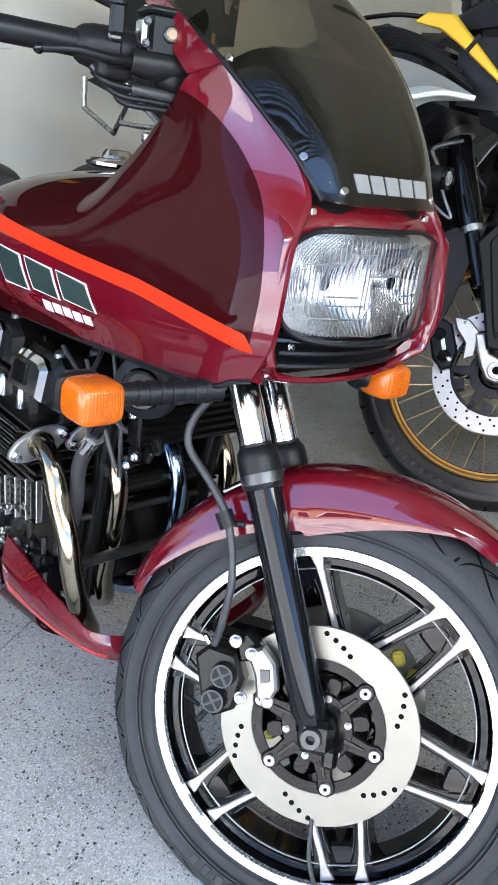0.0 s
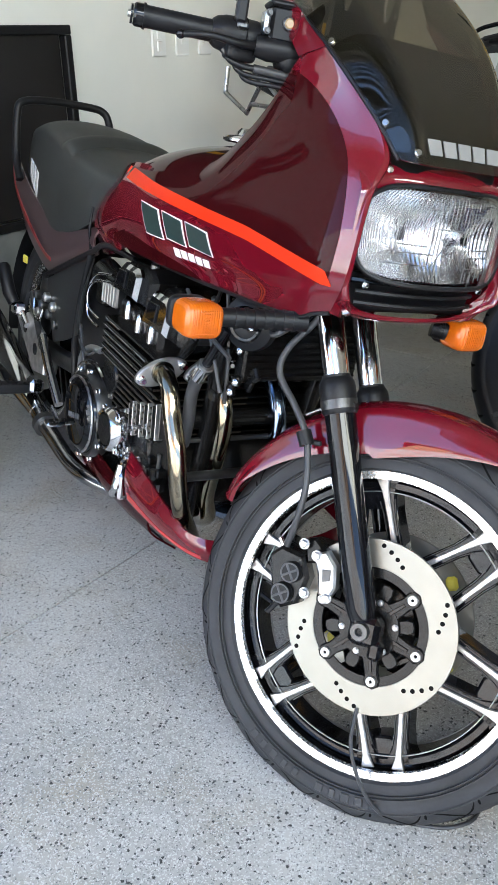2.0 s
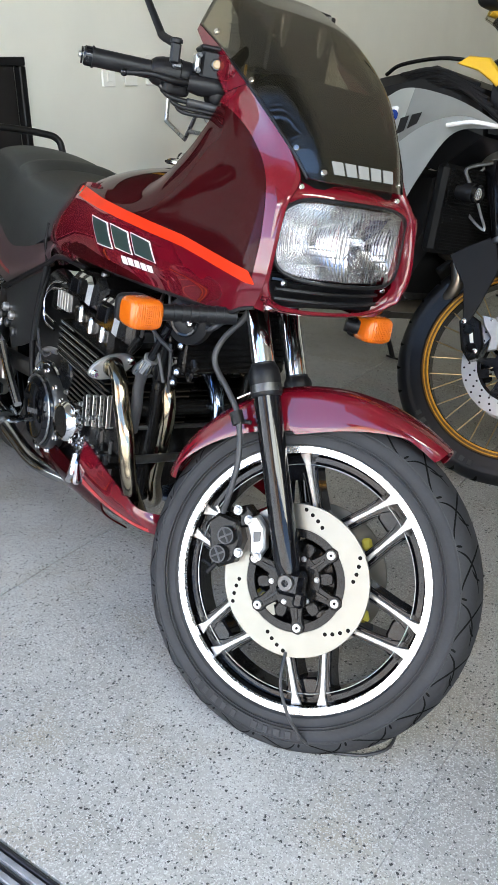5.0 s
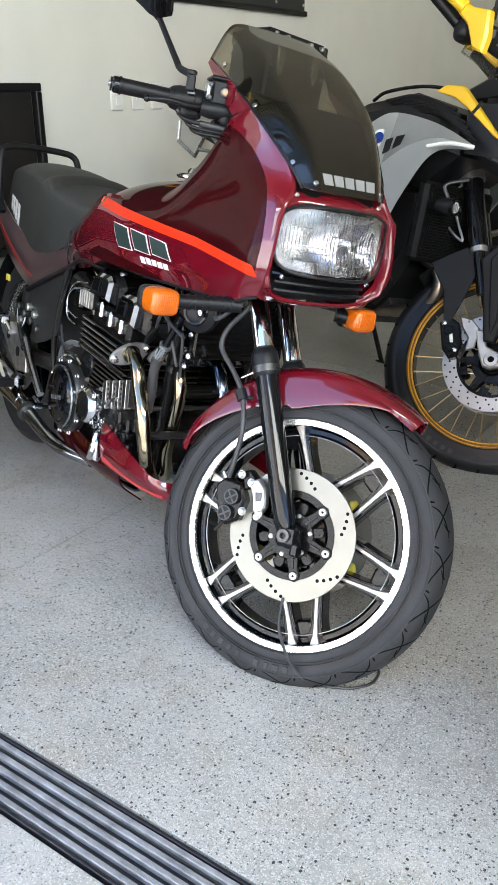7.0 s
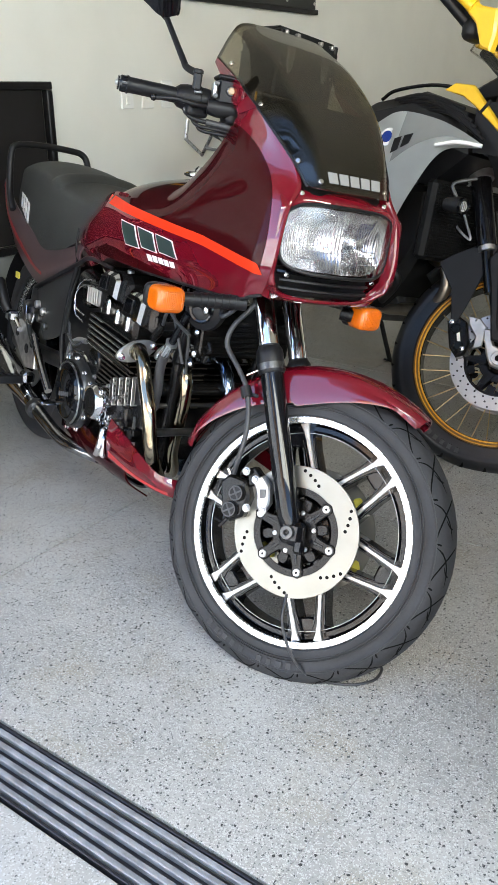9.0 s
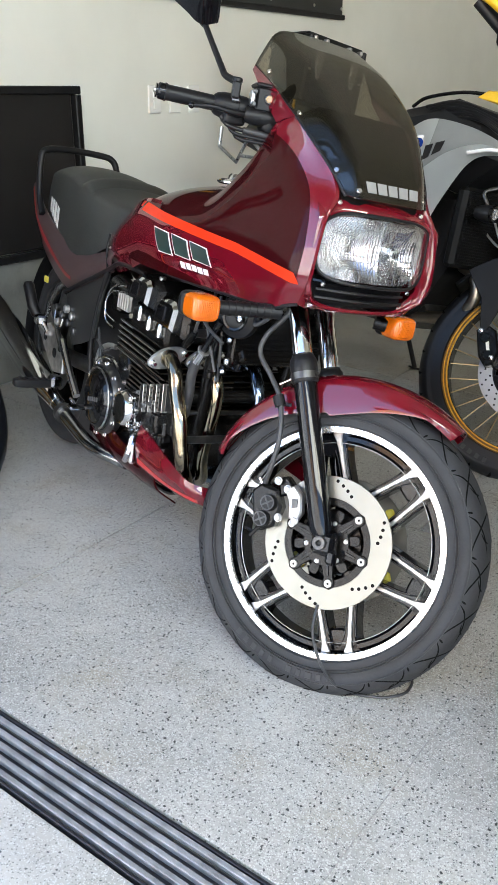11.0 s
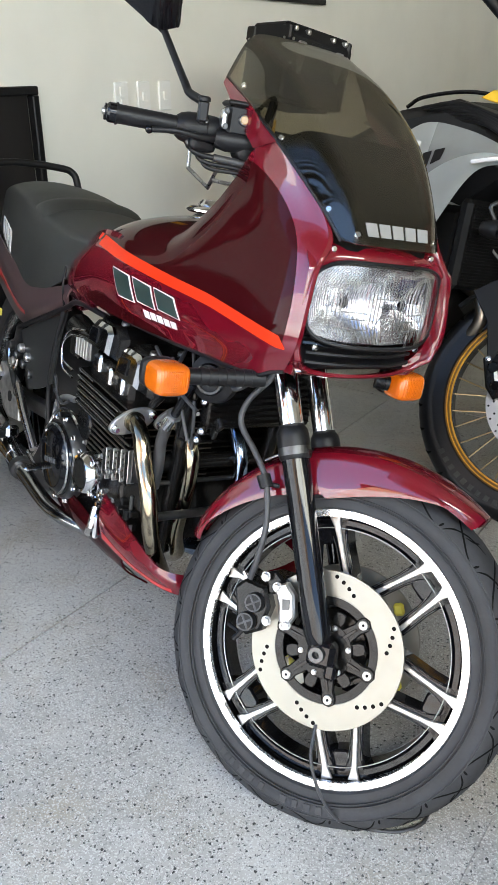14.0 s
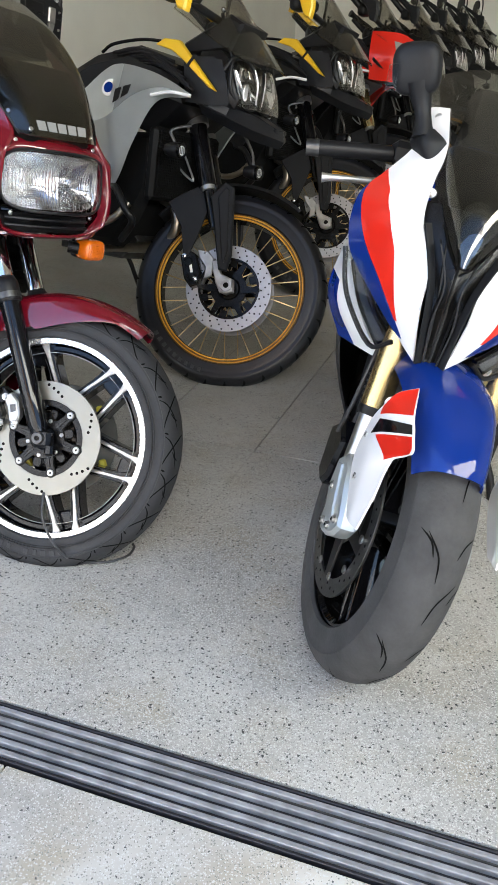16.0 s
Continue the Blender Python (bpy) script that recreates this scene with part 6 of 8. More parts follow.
    for k, drop in enumerate((0.0, 0.009, 0.016)):
        path = [c + Vector((0.004, -0.026 + 0.014 * k, -0.020)), c + Vector((0.018, -0.012 + 0.008 * k, -0.036 - drop)), c + Vector((0.040, 0.045, -0.040 - drop)), c + Vector((0.062, 0.110, -0.046 - drop * 0.6))]
        part("cable", Geo().tube(path, 0.0034 if k else 0.0042, 10, smooth=8), BLACK, bar, "black control cable")
        part("ferrule", Geo().tube([path[0], path[0] * 0.7 + path[1] * 0.3], 0.0055, 12), DARK_METAL, bar)
    part("cable_sleeve", Geo().tube([c + Vector((0.028, 0.012, -0.0385)), c + Vector((0.046, 0.062, -0.041))], 0.0062, 12), HOSE, bar, "grey cable sleeve")
    # bright bracket over the steering head
    frame_ends = [((-0.672, 1.034), (-0.670, 0.991), (-0.585, 0.961), (-0.545, 1.018), (-0.470, 0.979), (-0.450, 0.925)), ((-0.568, 0.976), (-0.520, 0.975), (-0.460, 0.977))]
    br = part("bracket", Geo().tube([(x, -0.05, z) for x, z in frame_ends[0]], 0.0042, 12, smooth=0), ZINC, bike, "bent chrome bracket over the steering head")
    part("bracket_arm", Geo().tube([(x, -0.05, z) for x, z in frame_ends[1]], 0.0038, 12), ZINC, br)
    part("bracket_lug", Geo().box((-0.502, -0.052, 0.962), (0.016, 0.010, 0.016), 0.004), ZINC, br)
    base = Vector((-0.288, -0.250, 1.078))
    part("mirror_clamp", Geo().box(base + Vector((0, 0, -0.004)), (0.015, 0.015, 0.030), 0.003, turn).disc(base + Vector((0, 0, 0.010)), (0, 0, 1), 0.0095, 0.007, 18, 0.3), BLACK, bar, "black mirror clamp")
    stem = [base + Vector((0, 0, 0.008)), (-0.301, -0.250, 1.090), (-0.335, -0.250, 1.099), (-0.350, -0.2505, 1.111), (-0.392, -0.254, 1.152), (-0.437, -0.258, 1.197)]
    mir = part("mirror_stem", Geo().tube(stem, [0.0070, 0.0065, 0.0062, 0.0060, 0.0055, 0.0055], 12, smooth=3), BLACK, bike, "black mirror stem")
    part("mirror_collar", Geo().tube([(-0.428, -0.257, 1.188), (-0.434, -0.258, 1.194), (-0.444, -0.259, 1.204)], [0.0075, 0.0095, 0.0085], 16), BLACK_GLOSS, mir)
    shell = surface([[(-0.412, -0.272, 1.290), (-0.416, -0.268, 1.240), (-0.436, -0.259, 1.200)], [(-0.400, -0.290, 1.315), (-0.392, -0.290, 1.262), (-0.432, -0.264, 1.204)], [(-0.415, -0.320, 1.330), (-0.402, -0.318, 1.280), (-0.438, -0.285, 1.216)], [(-0.440, -0.350, 1.325), (-0.436, -0.353, 1.285), (-0.452, -0.330, 1.238)]])
    part("mirror_shell", Geo().sheet(shell, 24, 18, -0.03), BLACK_GLOSS, mir, "glossy black mirror shell")
    for s, L in ((-1, 0.08), (1, 0.05)):                       # turn signals
        base = Vector((-0.190, -0.135, 0.698)) if s < 0 else Vector((-0.203, 0.116, 0.691))
        end = Vector((-0.236, -0.262, 0.690)) if s < 0 else Vector((-0.188, 0.136, 0.688))
        ind = part("turn_signal", Geo().tube([base, base + (end - base) * 0.5, end], [0.0145, 0.0135, 0.0135], 14), BLACK, bike, "black stalk with an amber lamp")
        for k in range(7):
            c = base + (end - base) * (0.12 + 0.1 * k)
            part("stalk_ring", Geo().tube([c, c + (end - base) * 0.04], 0.0152, 14), BLACK, ind)
        y = end.y + s * 0.026
        part("lens", Geo().pill((end.x + 0.010, y, end.z), (0.058, 0.060, 0.050), 0.5), AMBER, ind, "ribbed amber lens")
        part("lamp_back", Geo().pill((end.x - 0.024, y, end.z), (0.020, 0.058, 0.048), 0.5), BLACK, ind, "black lamp body")
        for k in range(9):
            z = end.z - 0.0152 + 0.0038 * k
            part("lens_rib", Geo().tube([(end.x + 0.0355, y - 0.021, z), (end.x + 0.0388, y, z), (end.x + 0.0355, y + 0.021, z)], 0.0011, 6), AMBER, ind)
        for k in range(9):
            yy = y - 0.0188 + 0.0047 * k
            part("lens_rib", Geo().tube([(end.x + 0.0360, yy, end.z - 0.017), (end.x + 0.0384, yy, end.z), (end.x + 0.0360, yy, end.z + 0.017)], 0.0009, 6), AMBER, ind)


controls()

tube_on_floor = [(0.140, 0.775, 0.172), (0.138, 0.740, 0.130), (0.160, 0.715, 0.078), (0.192, 0.712, 0.035), (0.228, 0.728, 0.010), (0.262, 0.733, 0.006), (0.290, 0.738, 0.006), (0.323, 0.759, 0.006), (0.335, 0.790, 0.006), (0.332, 0.806, 0.007)]
vent = tagged(part("vent_hose", Geo().tube(tube_on_floor, 0.0030, 8, smooth=6), HOSE), "thin black hose lying on the floor by the tyre", "hose")

# ---- the adventure motorcycles behind ----
GSB = leaning((0.5859, 1.9103, -0.0053), -38.0, 12.0)


def wheel_axes(c, az, el):
    """Axes of a steered wheel: x ahead, y left, z up, from its right-hand normal."""
    a, e = radians(az), radians(el)
    n = Vector((math.sin(a) * math.cos(e), -math.cos(a) * math.cos(e), math.sin(e)))
    u = (Vector((0, 0, 1)) - n * n.z).normalized()
    return axes(c, u.cross(n), -n, u)


GSF = GSB.inverted() @ wheel_axes((0.5905, 1.965, 0.307), -12.5, 28.0)


SWUNG = Matrix.Translation((-0.17, 0, 0)) @ Matrix.Rotation(radians(50), 4, "Z") @ Matrix.Translation((0.17, 0, 0))


def adventure_bike(label, side, fork_mat, accent, case=True):
    b = thing("motorcycle", label, "motorcycle", GSB, "adventure motorcycles in a row")
    F = GSF
    # front wheel
    rim = Geo().lathe([(0.246, 0.004), (0.274, 0.0), (0.277, 0.006), (0.268, 0.014), (0.268, 0.046), (0.277, 0.054), (0.274, 0.060), (0.246, 0.056)], 96)
    w = part("front_wheel", rim, BLACK_GLOSS, b, "wire-spoked wheel with a gold-lined rim", F)
    part("tyre", tyre_geo(0.345, 0.270, 0.046), RUBBER_NEW, w, "black block-tread tyre", F @ pose(0, 0.03, 0))
    tagged(part("tread", grooves_geo(0.345, 0.270, 0.046, 30, [(1, [(0.0, 0.06), (0.05, 0.3), (0.06, 0.55)]), (-1, [(0.09, 0.06), (0.14, 0.3), (0.15, 0.55)])], 0.004), GROOVE, w, "tread grooves", F @ pose(0, 0.03, 0)), kind="stuff")
    for r0, r1 in ((0.2672, 0.2712), (0.2585, 0.2620), (0.2480, 0.2525)):
        part("rim_line", ring_geo(r0, r1, -0.006, 0.002, 96, 0.001), GOLD_RIM, w, "gold anodised line", F)
    # between the gold lines: rim gold painted darker to look shaded
    part("rim_band", ring_geo(0.2500, 0.2700, -0.0030, 0.002, 96, 0.001), GOLD_DARK, w, "gold rim band with its shade in the colour", F)
    part("rim_line", ring_geo(0.2490, 0.2715, 0.056, 0.062, 72, 0.001), GOLD_RIM, w, "", F)
    for k in range(9):
        a = 215 + 5.0 * k
        m = Geo().box((0.300, -0.0125, 0), (0.016, 0.003, 0.014), 0.001)
        m.v = [tuple(turned(a) @ Vector(p)) for p in m.v]
        part("side_wall_block", m, RUBBER_WORN, w, "raised side wall marking", F)
    for k in range(32):
        a0 = radians(11.25 * k)
        a1 = a0 + radians(17 if k % 2 else -17)
        y = 0.012 if (k // 2) % 2 else 0.052
        part("wire_spoke", Geo().tube([(0.058 * math.cos(a1), y, 0.058 * math.sin(a1)), (0.250 * math.cos(a0), 0.03, 0.250 * math.sin(a0))], 0.0021, 6), GOLD_WIRE, w, "", F)
    part("hub", Geo().lathe([(0, -0.01), (0.035, -0.01), (0.04, 0.0), (0.06, 0.004), (0.06, 0.012), (0.035, 0.018), (0.035, 0.046), (0.06, 0.052), (0.06, 0.058), (0, 0.07)], 36, False), ENGINE_BLACK, w, "", F)
    for y0 in (-0.012, 0.070):
        part("brake_disc", ring_geo(0.108, 0.1525, y0, y0 + 0.0045, 72, 0.0006), DISC_PALE, w, "drilled steel brake disc", F)
        car = Geo()
        for k in range(6):
            part("carrier_arm", Geo().prism([(0.04, -0.016), (0.11, -0.007), (0.115, 0.0), (0.11, 0.007), (0.04, 0.016)], y0, y0 + 0.004, 0.001, turned(60 * k)), ENGINE_BLACK, w, "", F)
            part("carrier_lug", Geo().prism([(0.074, 0.018), (0.100, 0.026), (0.098, 0.052), (0.068, 0.044)], y0 + 0.001, y0 + 0.004, 0.001, turned(60 * k)), ENGINE_BLACK, w, "", F)
        car.lathe([(0.10, y0), (0.109, y0), (0.109, y0 + 0.003), (0.10, y0 + 0.003)], 48)
        part("disc_carrier", car, ENGINE_BLACK, w, "", F)
    part("carrier_plate", ring_geo(0.040, 0.064, -0.008, -0.004, 48, 0.001), ENGINE_BLACK, w, "", F)
    spots = []
    for k in range(72):
        a, r = radians(5.0 * k), (0.116, 0.130, 0.144)[k % 3]
        spots.append(F @ pose(r * math.cos(a), -0.0122, r * math.sin(a)))
    hole = part("drilled_hole", Geo().disc((0, 0, 0), (0, 1, 0), 0.0033, 0.002, 8), GROOVE, w)
    hole.matrix_basis = spots[0]
    repeat("drilled_hole", hole, spots[1:], w)
    part("axle", Geo().lathe([(0.010, -0.062), (0.020, -0.062), (0.022, -0.058), (0.022, -0.02), (0.010, -0.02)], 24), ALU, w, "bright axle boss", F @ pose(0, -0.006, 0))
    part("axle_bore", Geo().disc((0, -0.060, 0), (0, -1, 0), 0.0105, 0.004, 18), GROOVE, w, "", F)
    # fork
    fx = lambda z: -0.008 - 0.262 * z
    for y in (-0.048, 0.108):
        P = lambda z: (fx(z), y, z)
        leg = part("fork_leg", Geo().tube([P(0.20), P(0.34)], 0.0185, 18), BLACK_GLOSS, b, "black fork leg", F)
        part("fork_tube", Geo().tube([P(0.345), P(0.36), P(0.62)], [0.031, 0.032, 0.032], 20), fork_mat, leg, "upper fork tube", F)
        part("fork_seal", Geo().tube([P(0.330), P(0.350)], 0.027, 20), ALU, leg, "bright seal ring", F)
        part("lower_clamp", Geo().tube([P(0.555), P(0.60)], [0.040, 0.037], 20), ALU, leg, "silver fork clamp", F)
        part("fork_foot", Geo().prism([(-0.060, 0.085), (-0.038, 0.088), (-0.020, 0.040), (0.024, 0.022), (0.027, -0.020), (0.0, -0.030), (-0.024, -0.022), (-0.040, 0.010)], y - 0.014, y + 0.014, 0.005), ALU, leg, "silver cast fork foot", F)
        part("fork_guard", Geo().prism([(-0.080, 0.300), (-0.030, 0.355), (0.004, 0.335), (0.014, 0.10), (0.0, 0.045), (-0.030, 0.050), (-0.058, 0.20)], y - 0.036, y - 0.018 if y < 0 else y + 0.03, 0.006), SATIN, leg, "charcoal fork guard", F)
        part("guard_crease", Geo().prism([(-0.050, 0.300), (-0.024, 0.335), (-0.012, 0.325), (0.0, 0.11), (-0.012, 0.07), (-0.022, 0.10)], y - 0.042 if y < 0 else y + 0.028, y - 0.034 if y < 0 else y + 0.036, 0.004), SATIN, leg, "", F)
    guard = Geo().lathe([(0.352, -0.048), (0.366, -0.034), (0.372, 0.03), (0.366, 0.094), (0.352, 0.108), (0.349, 0.09), (0.366, 0.03), (0.349, -0.03)], 40, True, None, 0, 50, 138)
    mg = part("front_mudguard", guard, SATIN, b, "charcoal plastic front mudguard", F)
    part("mudguard_stay", Geo().prism([(-0.235, 0.285), (-0.19, 0.315), (-0.10, 0.36), (-0.06, 0.35), (-0.125, 0.15), (-0.145, 0.10), (-0.165, 0.105), (-0.18, 0.20)], -0.052, -0.044, 0.003), SATIN, mg, "", F)
    cal = Geo().prism([(-0.175, 0.10), (-0.15, 0.125), (-0.115, 0.105), (-0.095, 0.04), (-0.105, 0.0), (-0.13, -0.01), (-0.155, 0.02)], -0.05, 0.006, 0.006)
    cc = part("brake_caliper", cal, ENGINE_BLACK, b, "black radial brake caliper", F)
    part("caliper_mark", Geo().box((-0.13, -0.0515, 0.05), (0.010, 0.003, 0.05), 0.001, turned(15)), WHITE_MARK, cc, "", F)
    part("caliper_bracket", Geo().prism([(-0.050, 0.092), (-0.074, 0.118), (-0.112, 0.122), (-0.104, 0.092), (-0.080, 0.060), (-0.082, 0.020), (-0.056, 0.030)], -0.058, -0.044, 0.004), ALU, cc, "bright caliper bracket", F)
    for x, z in ((-0.143, 0.078), (-0.126, 0.026)):
        part("piston_cover", Geo().lathe([(0, -0.056), (0.012, -0.056), (0.016, -0.052), (0.016, -0.046), (0, -0.046)], 20, False, pose(x, 0, z)), BLACK_GLOSS, cc, "", F)
    for x, z in ((-0.16, 0.10), (-0.115, 0.02), (-0.085, 0.11)):
        part("caliper_bolt", bolt_geo(Geo(), (x, -0.05, z), (0, -1, 0), 0.006, 0.008), CHROME, cc, "", F)
    part("brake_line", Geo().tube([(-0.17, -0.045, 0.56), (-0.205, -0.06, 0.50), (-0.175, -0.06, 0.42), (-0.15, -0.06, 0.36), (-0.20, -0.055, 0.40), (-0.235, -0.05, 0.46)], 0.0038, 8, smooth=6), ALU, b, "steel-braided brake line", F)
    # body
    panel = creased([[(-0.64, -0.210, 0.900), (-0.62, -0.215, 0.80), (-0.60, -0.190, 0.700)], [(-0.500, -0.235, 0.978), (-0.48, -0.262, 0.82), (-0.46, -0.215, 0.610)], [(-0.420, -0.240, 1.000), (-0.41, -0.285, 0.84), (-0.405, -0.230, 0.640)], [(-0.300, -0.240, 0.984), (-0.31, -0.290, 0.900), (-0.335, -0.240, 0.770)], [(-0.205, -0.238, 0.956), (-0.215, -0.270, 0.930), (-0.245, -0.245, 0.890)], [(-0.118, -0.230, 0.918), (-0.120, -0.235, 0.914), (-0.124, -0.230, 0.909)]])
    sp = part("tank_panel", Geo().sheet(panel, 40, 16, -0.005, pick=lambda u, v: 1 if v < 0.5 and u > 0.42 else 0), [side, SILVER_MATT if side is SILVER else side], b, "painted tank side panel with a matt upper facet", angle=12)
    part("badge", Geo().disc(Vector(panel(0.30, 0.22)) + Vector((0.0, 0.002, 0)), (0.1, -1, 0.25), 0.028, 0.006, 28), WHITE_MARK, sp, "round badge")
    part("badge_quarter", Geo().disc(Vector(panel(0.30, 0.22)) + Vector((0.0, -0.0045, 0.001)), (0.1, -1, 0.25), 0.018, 0.002, 24), BLUE, sp, "")
    for k in range(2):
        part("badge_block", Geo().mark(panel, [(0.40 + 0.075 * k, 0.26), (0.455 + 0.075 * k, 0.26), (0.46 + 0.075 * k, 0.40), (0.405 + 0.075 * k, 0.40)], -0.0012), BLACK, sp, "dark marking block")
    part("tank_panel", Geo().sheet(mirrored(panel), 20, 8, -0.005), side, b)
    part("panel_edge", Geo().tube([(-0.118, -0.232, 0.914), (-0.18, -0.262, 0.918), (-0.25, -0.272, 0.905)], 0.006, 8, smooth=4), WHITE, sp, "white leading edge")
    part("tank", Geo().prism([(-0.95, 0.83), (-0.62, 0.86), (-0.35, 0.80), (-0.22, 0.90), (-0.26, 1.02), (-0.42, 1.075), (-0.62, 1.04), (-0.92, 0.90)], -0.19, 0.19, 0.04), BLACK, b, "black tank shroud")
    for k in range(6):
        part("intake_slat", Geo().tube([(-0.52 + 0.02 * k, -0.175, 1.045 - 0.006 * k), (-0.38 + 0.02 * k, -0.20, 1.055 - 0.010 * k), (-0.24 + 0.018 * k, -0.185, 1.02 - 0.017 * k)], 0.006, 8, smooth=4), BLACK, b, "black intake slat")
    part("top_rail", Geo().tube([(-0.60, -0.15, 1.05), (-0.54, -0.16, 1.075), (-0.40, -0.165, 1.090), (-0.28, -0.16, 1.082)], 0.0055, 10, smooth=5), BLACK_GLOSS, b, "")
    part("side_strip", Geo().prism([(-0.335, 1.074), (-0.30, 1.094), (-0.235, 1.088), (-0.070, 0.940), (-0.098, 0.950), (-0.215, 1.030), (-0.262, 1.056)], -0.178, -0.158, 0.004), accent, b, "coloured frame strip")
    part("side_strip", Geo().prism([(-0.335, 1.074), (-0.30, 1.094), (-0.235, 1.088), (-0.070, 0.940), (-0.098, 0.950), (-0.215, 1.030), (-0.262, 1.056)], 0.158, 0.178, 0.004), accent, b)
    part("strip_gap", Geo().box((-0.175, -0.1795, 1.028), (0.010, 0.004, 0.045), 0.001, Matrix.Rotation(radians(40), 4, "Y")), BLACK, b)
    beak = creased([[(-0.15, -0.142, 0.935), (-0.15, -0.156, 0.905), (-0.15, -0.120, 0.872)], [(-0.08, -0.100, 0.915), (-0.075, -0.128, 0.878), (-0.08, -0.090, 0.845)], [(0.010, -0.060, 0.886), (0.016, -0.090, 0.845), (0.010, -0.055, 0.812)], [(0.070, -0.034, 0.862), (0.078, -0.050, 0.828), (0.066, -0.030, 0.800)], [(0.096, 0.0, 0.850), (0.104, 0.0, 0.818), (0.088, 0.0, 0.795)]])
    if side is RED:
        cowl = surface([[(-0.170, -0.165, 1.130), (-0.160, -0.185, 1.010), (-0.150, -0.165, 0.885)], [(-0.030, -0.110, 1.130), (-0.005, -0.135, 1.010), (0.000, -0.105, 0.880)], [(0.020, 0.0, 1.110), (0.060, 0.0, 1.000), (0.065, 0.0, 0.870)]])
        nc = part("nose_cowl", Geo().sheet(cowl, 18, 14, -0.005).sheet(mirrored(cowl), 18, 14, 0.005), RED, b, "glossy red nose cowl")
        part("nose_lens", Geo().mark(cowl, [(0.40, 0.20), (0.86, 0.24), (0.78, 0.66), (0.48, 0.60)], -0.0015), GREY_PRINT, nc, "grey lamp glass")
    else:
        bk = part("beak", Geo().sheet(beak, 24, 8, -0.006).sheet(mirrored(beak), 24, 8, -0.006), SATIN, b, "charcoal faceted beak under the headlight", angle=10)
        part("beak_top", Geo().prism([(-0.15, 0.933), (0.010, 0.888), (0.090, 0.853), (0.090, 0.842), (0.0, 0.872), (-0.15, 0.92)], -0.034, 0.034, 0.006), SATIN, bk)
        part("beak_mark", Geo().mark(beak, [(0.10, 0.10), (0.30, 0.10), (0.30, 0.45), (0.12, 0.45)], -0.0012), GREY_MARK, bk, "pale blue-grey printed mark")
    hl = part("headlight", Geo().prism([(-0.20, 0.905), (-0.04, 0.900), (-0.025, 0.93), (-0.045, 1.02), (-0.12, 1.075), (-0.20, 1.07)], -0.125, 0.125, 0.025), BLACK, b, "faceted headlight unit")
    for s in (-1, 1):
        L = axes((-0.036, s * 0.060, 0.978), (0, s, 0), Vector((-1, 0, -0.30)).normalized(), Vector((-0.30, 0, 1)).normalized())
        part("reflector", Geo().prism([(-0.046, -0.052), (0.020, -0.062), (0.046, -0.030), (0.056, 0.040), (0.030, 0.062), (-0.040, 0.050)], -0.002, 0.014, 0.004, L), DARK_METAL, hl, "dark lamp housing")
        cells = (([(-0.044, 0.010), (-0.014, 0.016), (-0.010, 0.046), (-0.038, 0.044)], LAMP_METAL), ([(-0.008, 0.014), (0.026, 0.006), (0.038, 0.030), (0.024, 0.050), (-0.004, 0.046)], LAMP_METAL), ([(0.034, -0.026), (0.044, -0.018), (0.052, 0.036), (0.042, 0.030)], LAMP_METAL), ([(-0.042, -0.044), (-0.006, -0.050), (-0.012, 0.006), (-0.042, 0.002)], CHROME), ([(0.000, -0.048), (0.022, -0.054), (0.034, -0.028), (0.022, -0.002), (-0.004, 0.004)], LAMP_METAL))
        for poly, tone in cells:
            cx, cz = sum(p[0] for p in poly) / len(poly), sum(p[1] for p in poly) / len(poly)
            tip = L @ pose(cx, 0, cz, 14 * math.sin(90 * cx), 0, 16 * math.cos(130 * cz + cx * 60))
            part("facet", Geo().prism([(p[0] - cx, p[1] - cz) for p in poly], -0.009, 0.004, 0.003, tip), tone, hl, "bright lamp facet")
        part("bulb", Geo().lathe([(0, -0.018), (0.009, -0.016), (0.013, -0.008), (0.013, 0.0), (0, 0.0)], 18, False, L @ pose(0.008, 0, 0.028)), CLEAR, hl, "")
        part("lamp_bezel", Geo().lathe([(0.012, -0.012), (0.018, -0.013), (0.021, -0.008), (0.012, -0.006)], 20, True, L @ pose(0.008, 0, 0.028)), DARK_METAL, hl, "")
        part("lamp_trim", Geo().tube([(-0.020, s * 0.010, 0.915), (-0.018, s * 0.014, 0.985), (-0.040, s * 0.05, 1.050), (-0.055, s * 0.115, 1.040), (-0.045, s * 0.122, 0.95), (-0.025, s * 0.06, 0.905), (-0.020, s * 0.010, 0.915)], 0.006, 8, smooth=4), BLACK, hl)
    for s in (-1, 1):
        part("lamp_brow", Geo().tube([(-0.022, s * 0.012, 1.046), (-0.034, s * 0.060, 1.060), (-0.058, s * 0.112, 1.048), (-0.075, s * 0.130, 1.010)], 0.0075, 10, smooth=5), SATIN, hl, "charcoal brow over the lamp")
        part("lamp_line", Geo().tube([(-0.016, s * 0.016, 0.925), (-0.014, s * 0.020, 0.985), (-0.026, s * 0.030, 1.030)], 0.0032, 8, smooth=4), LAMP_METAL, hl, "bright light guide")
        part("lamp_cheek", Geo().sheet(surface([[(-0.045, s * 0.128, 0.905), (-0.055, s * 0.136, 0.97), (-0.085, s * 0.136, 1.040)], [(-0.11, s * 0.150, 0.900), (-0.125, s * 0.156, 0.97), (-0.15, s * 0.150, 1.045)], [(-0.20, s * 0.160, 0.905), (-0.21, s * 0.165, 0.98), (-0.22, s * 0.160, 1.05)]]), 12, 10, 0.006 * s), SATIN, hl, "charcoal lamp cheek")
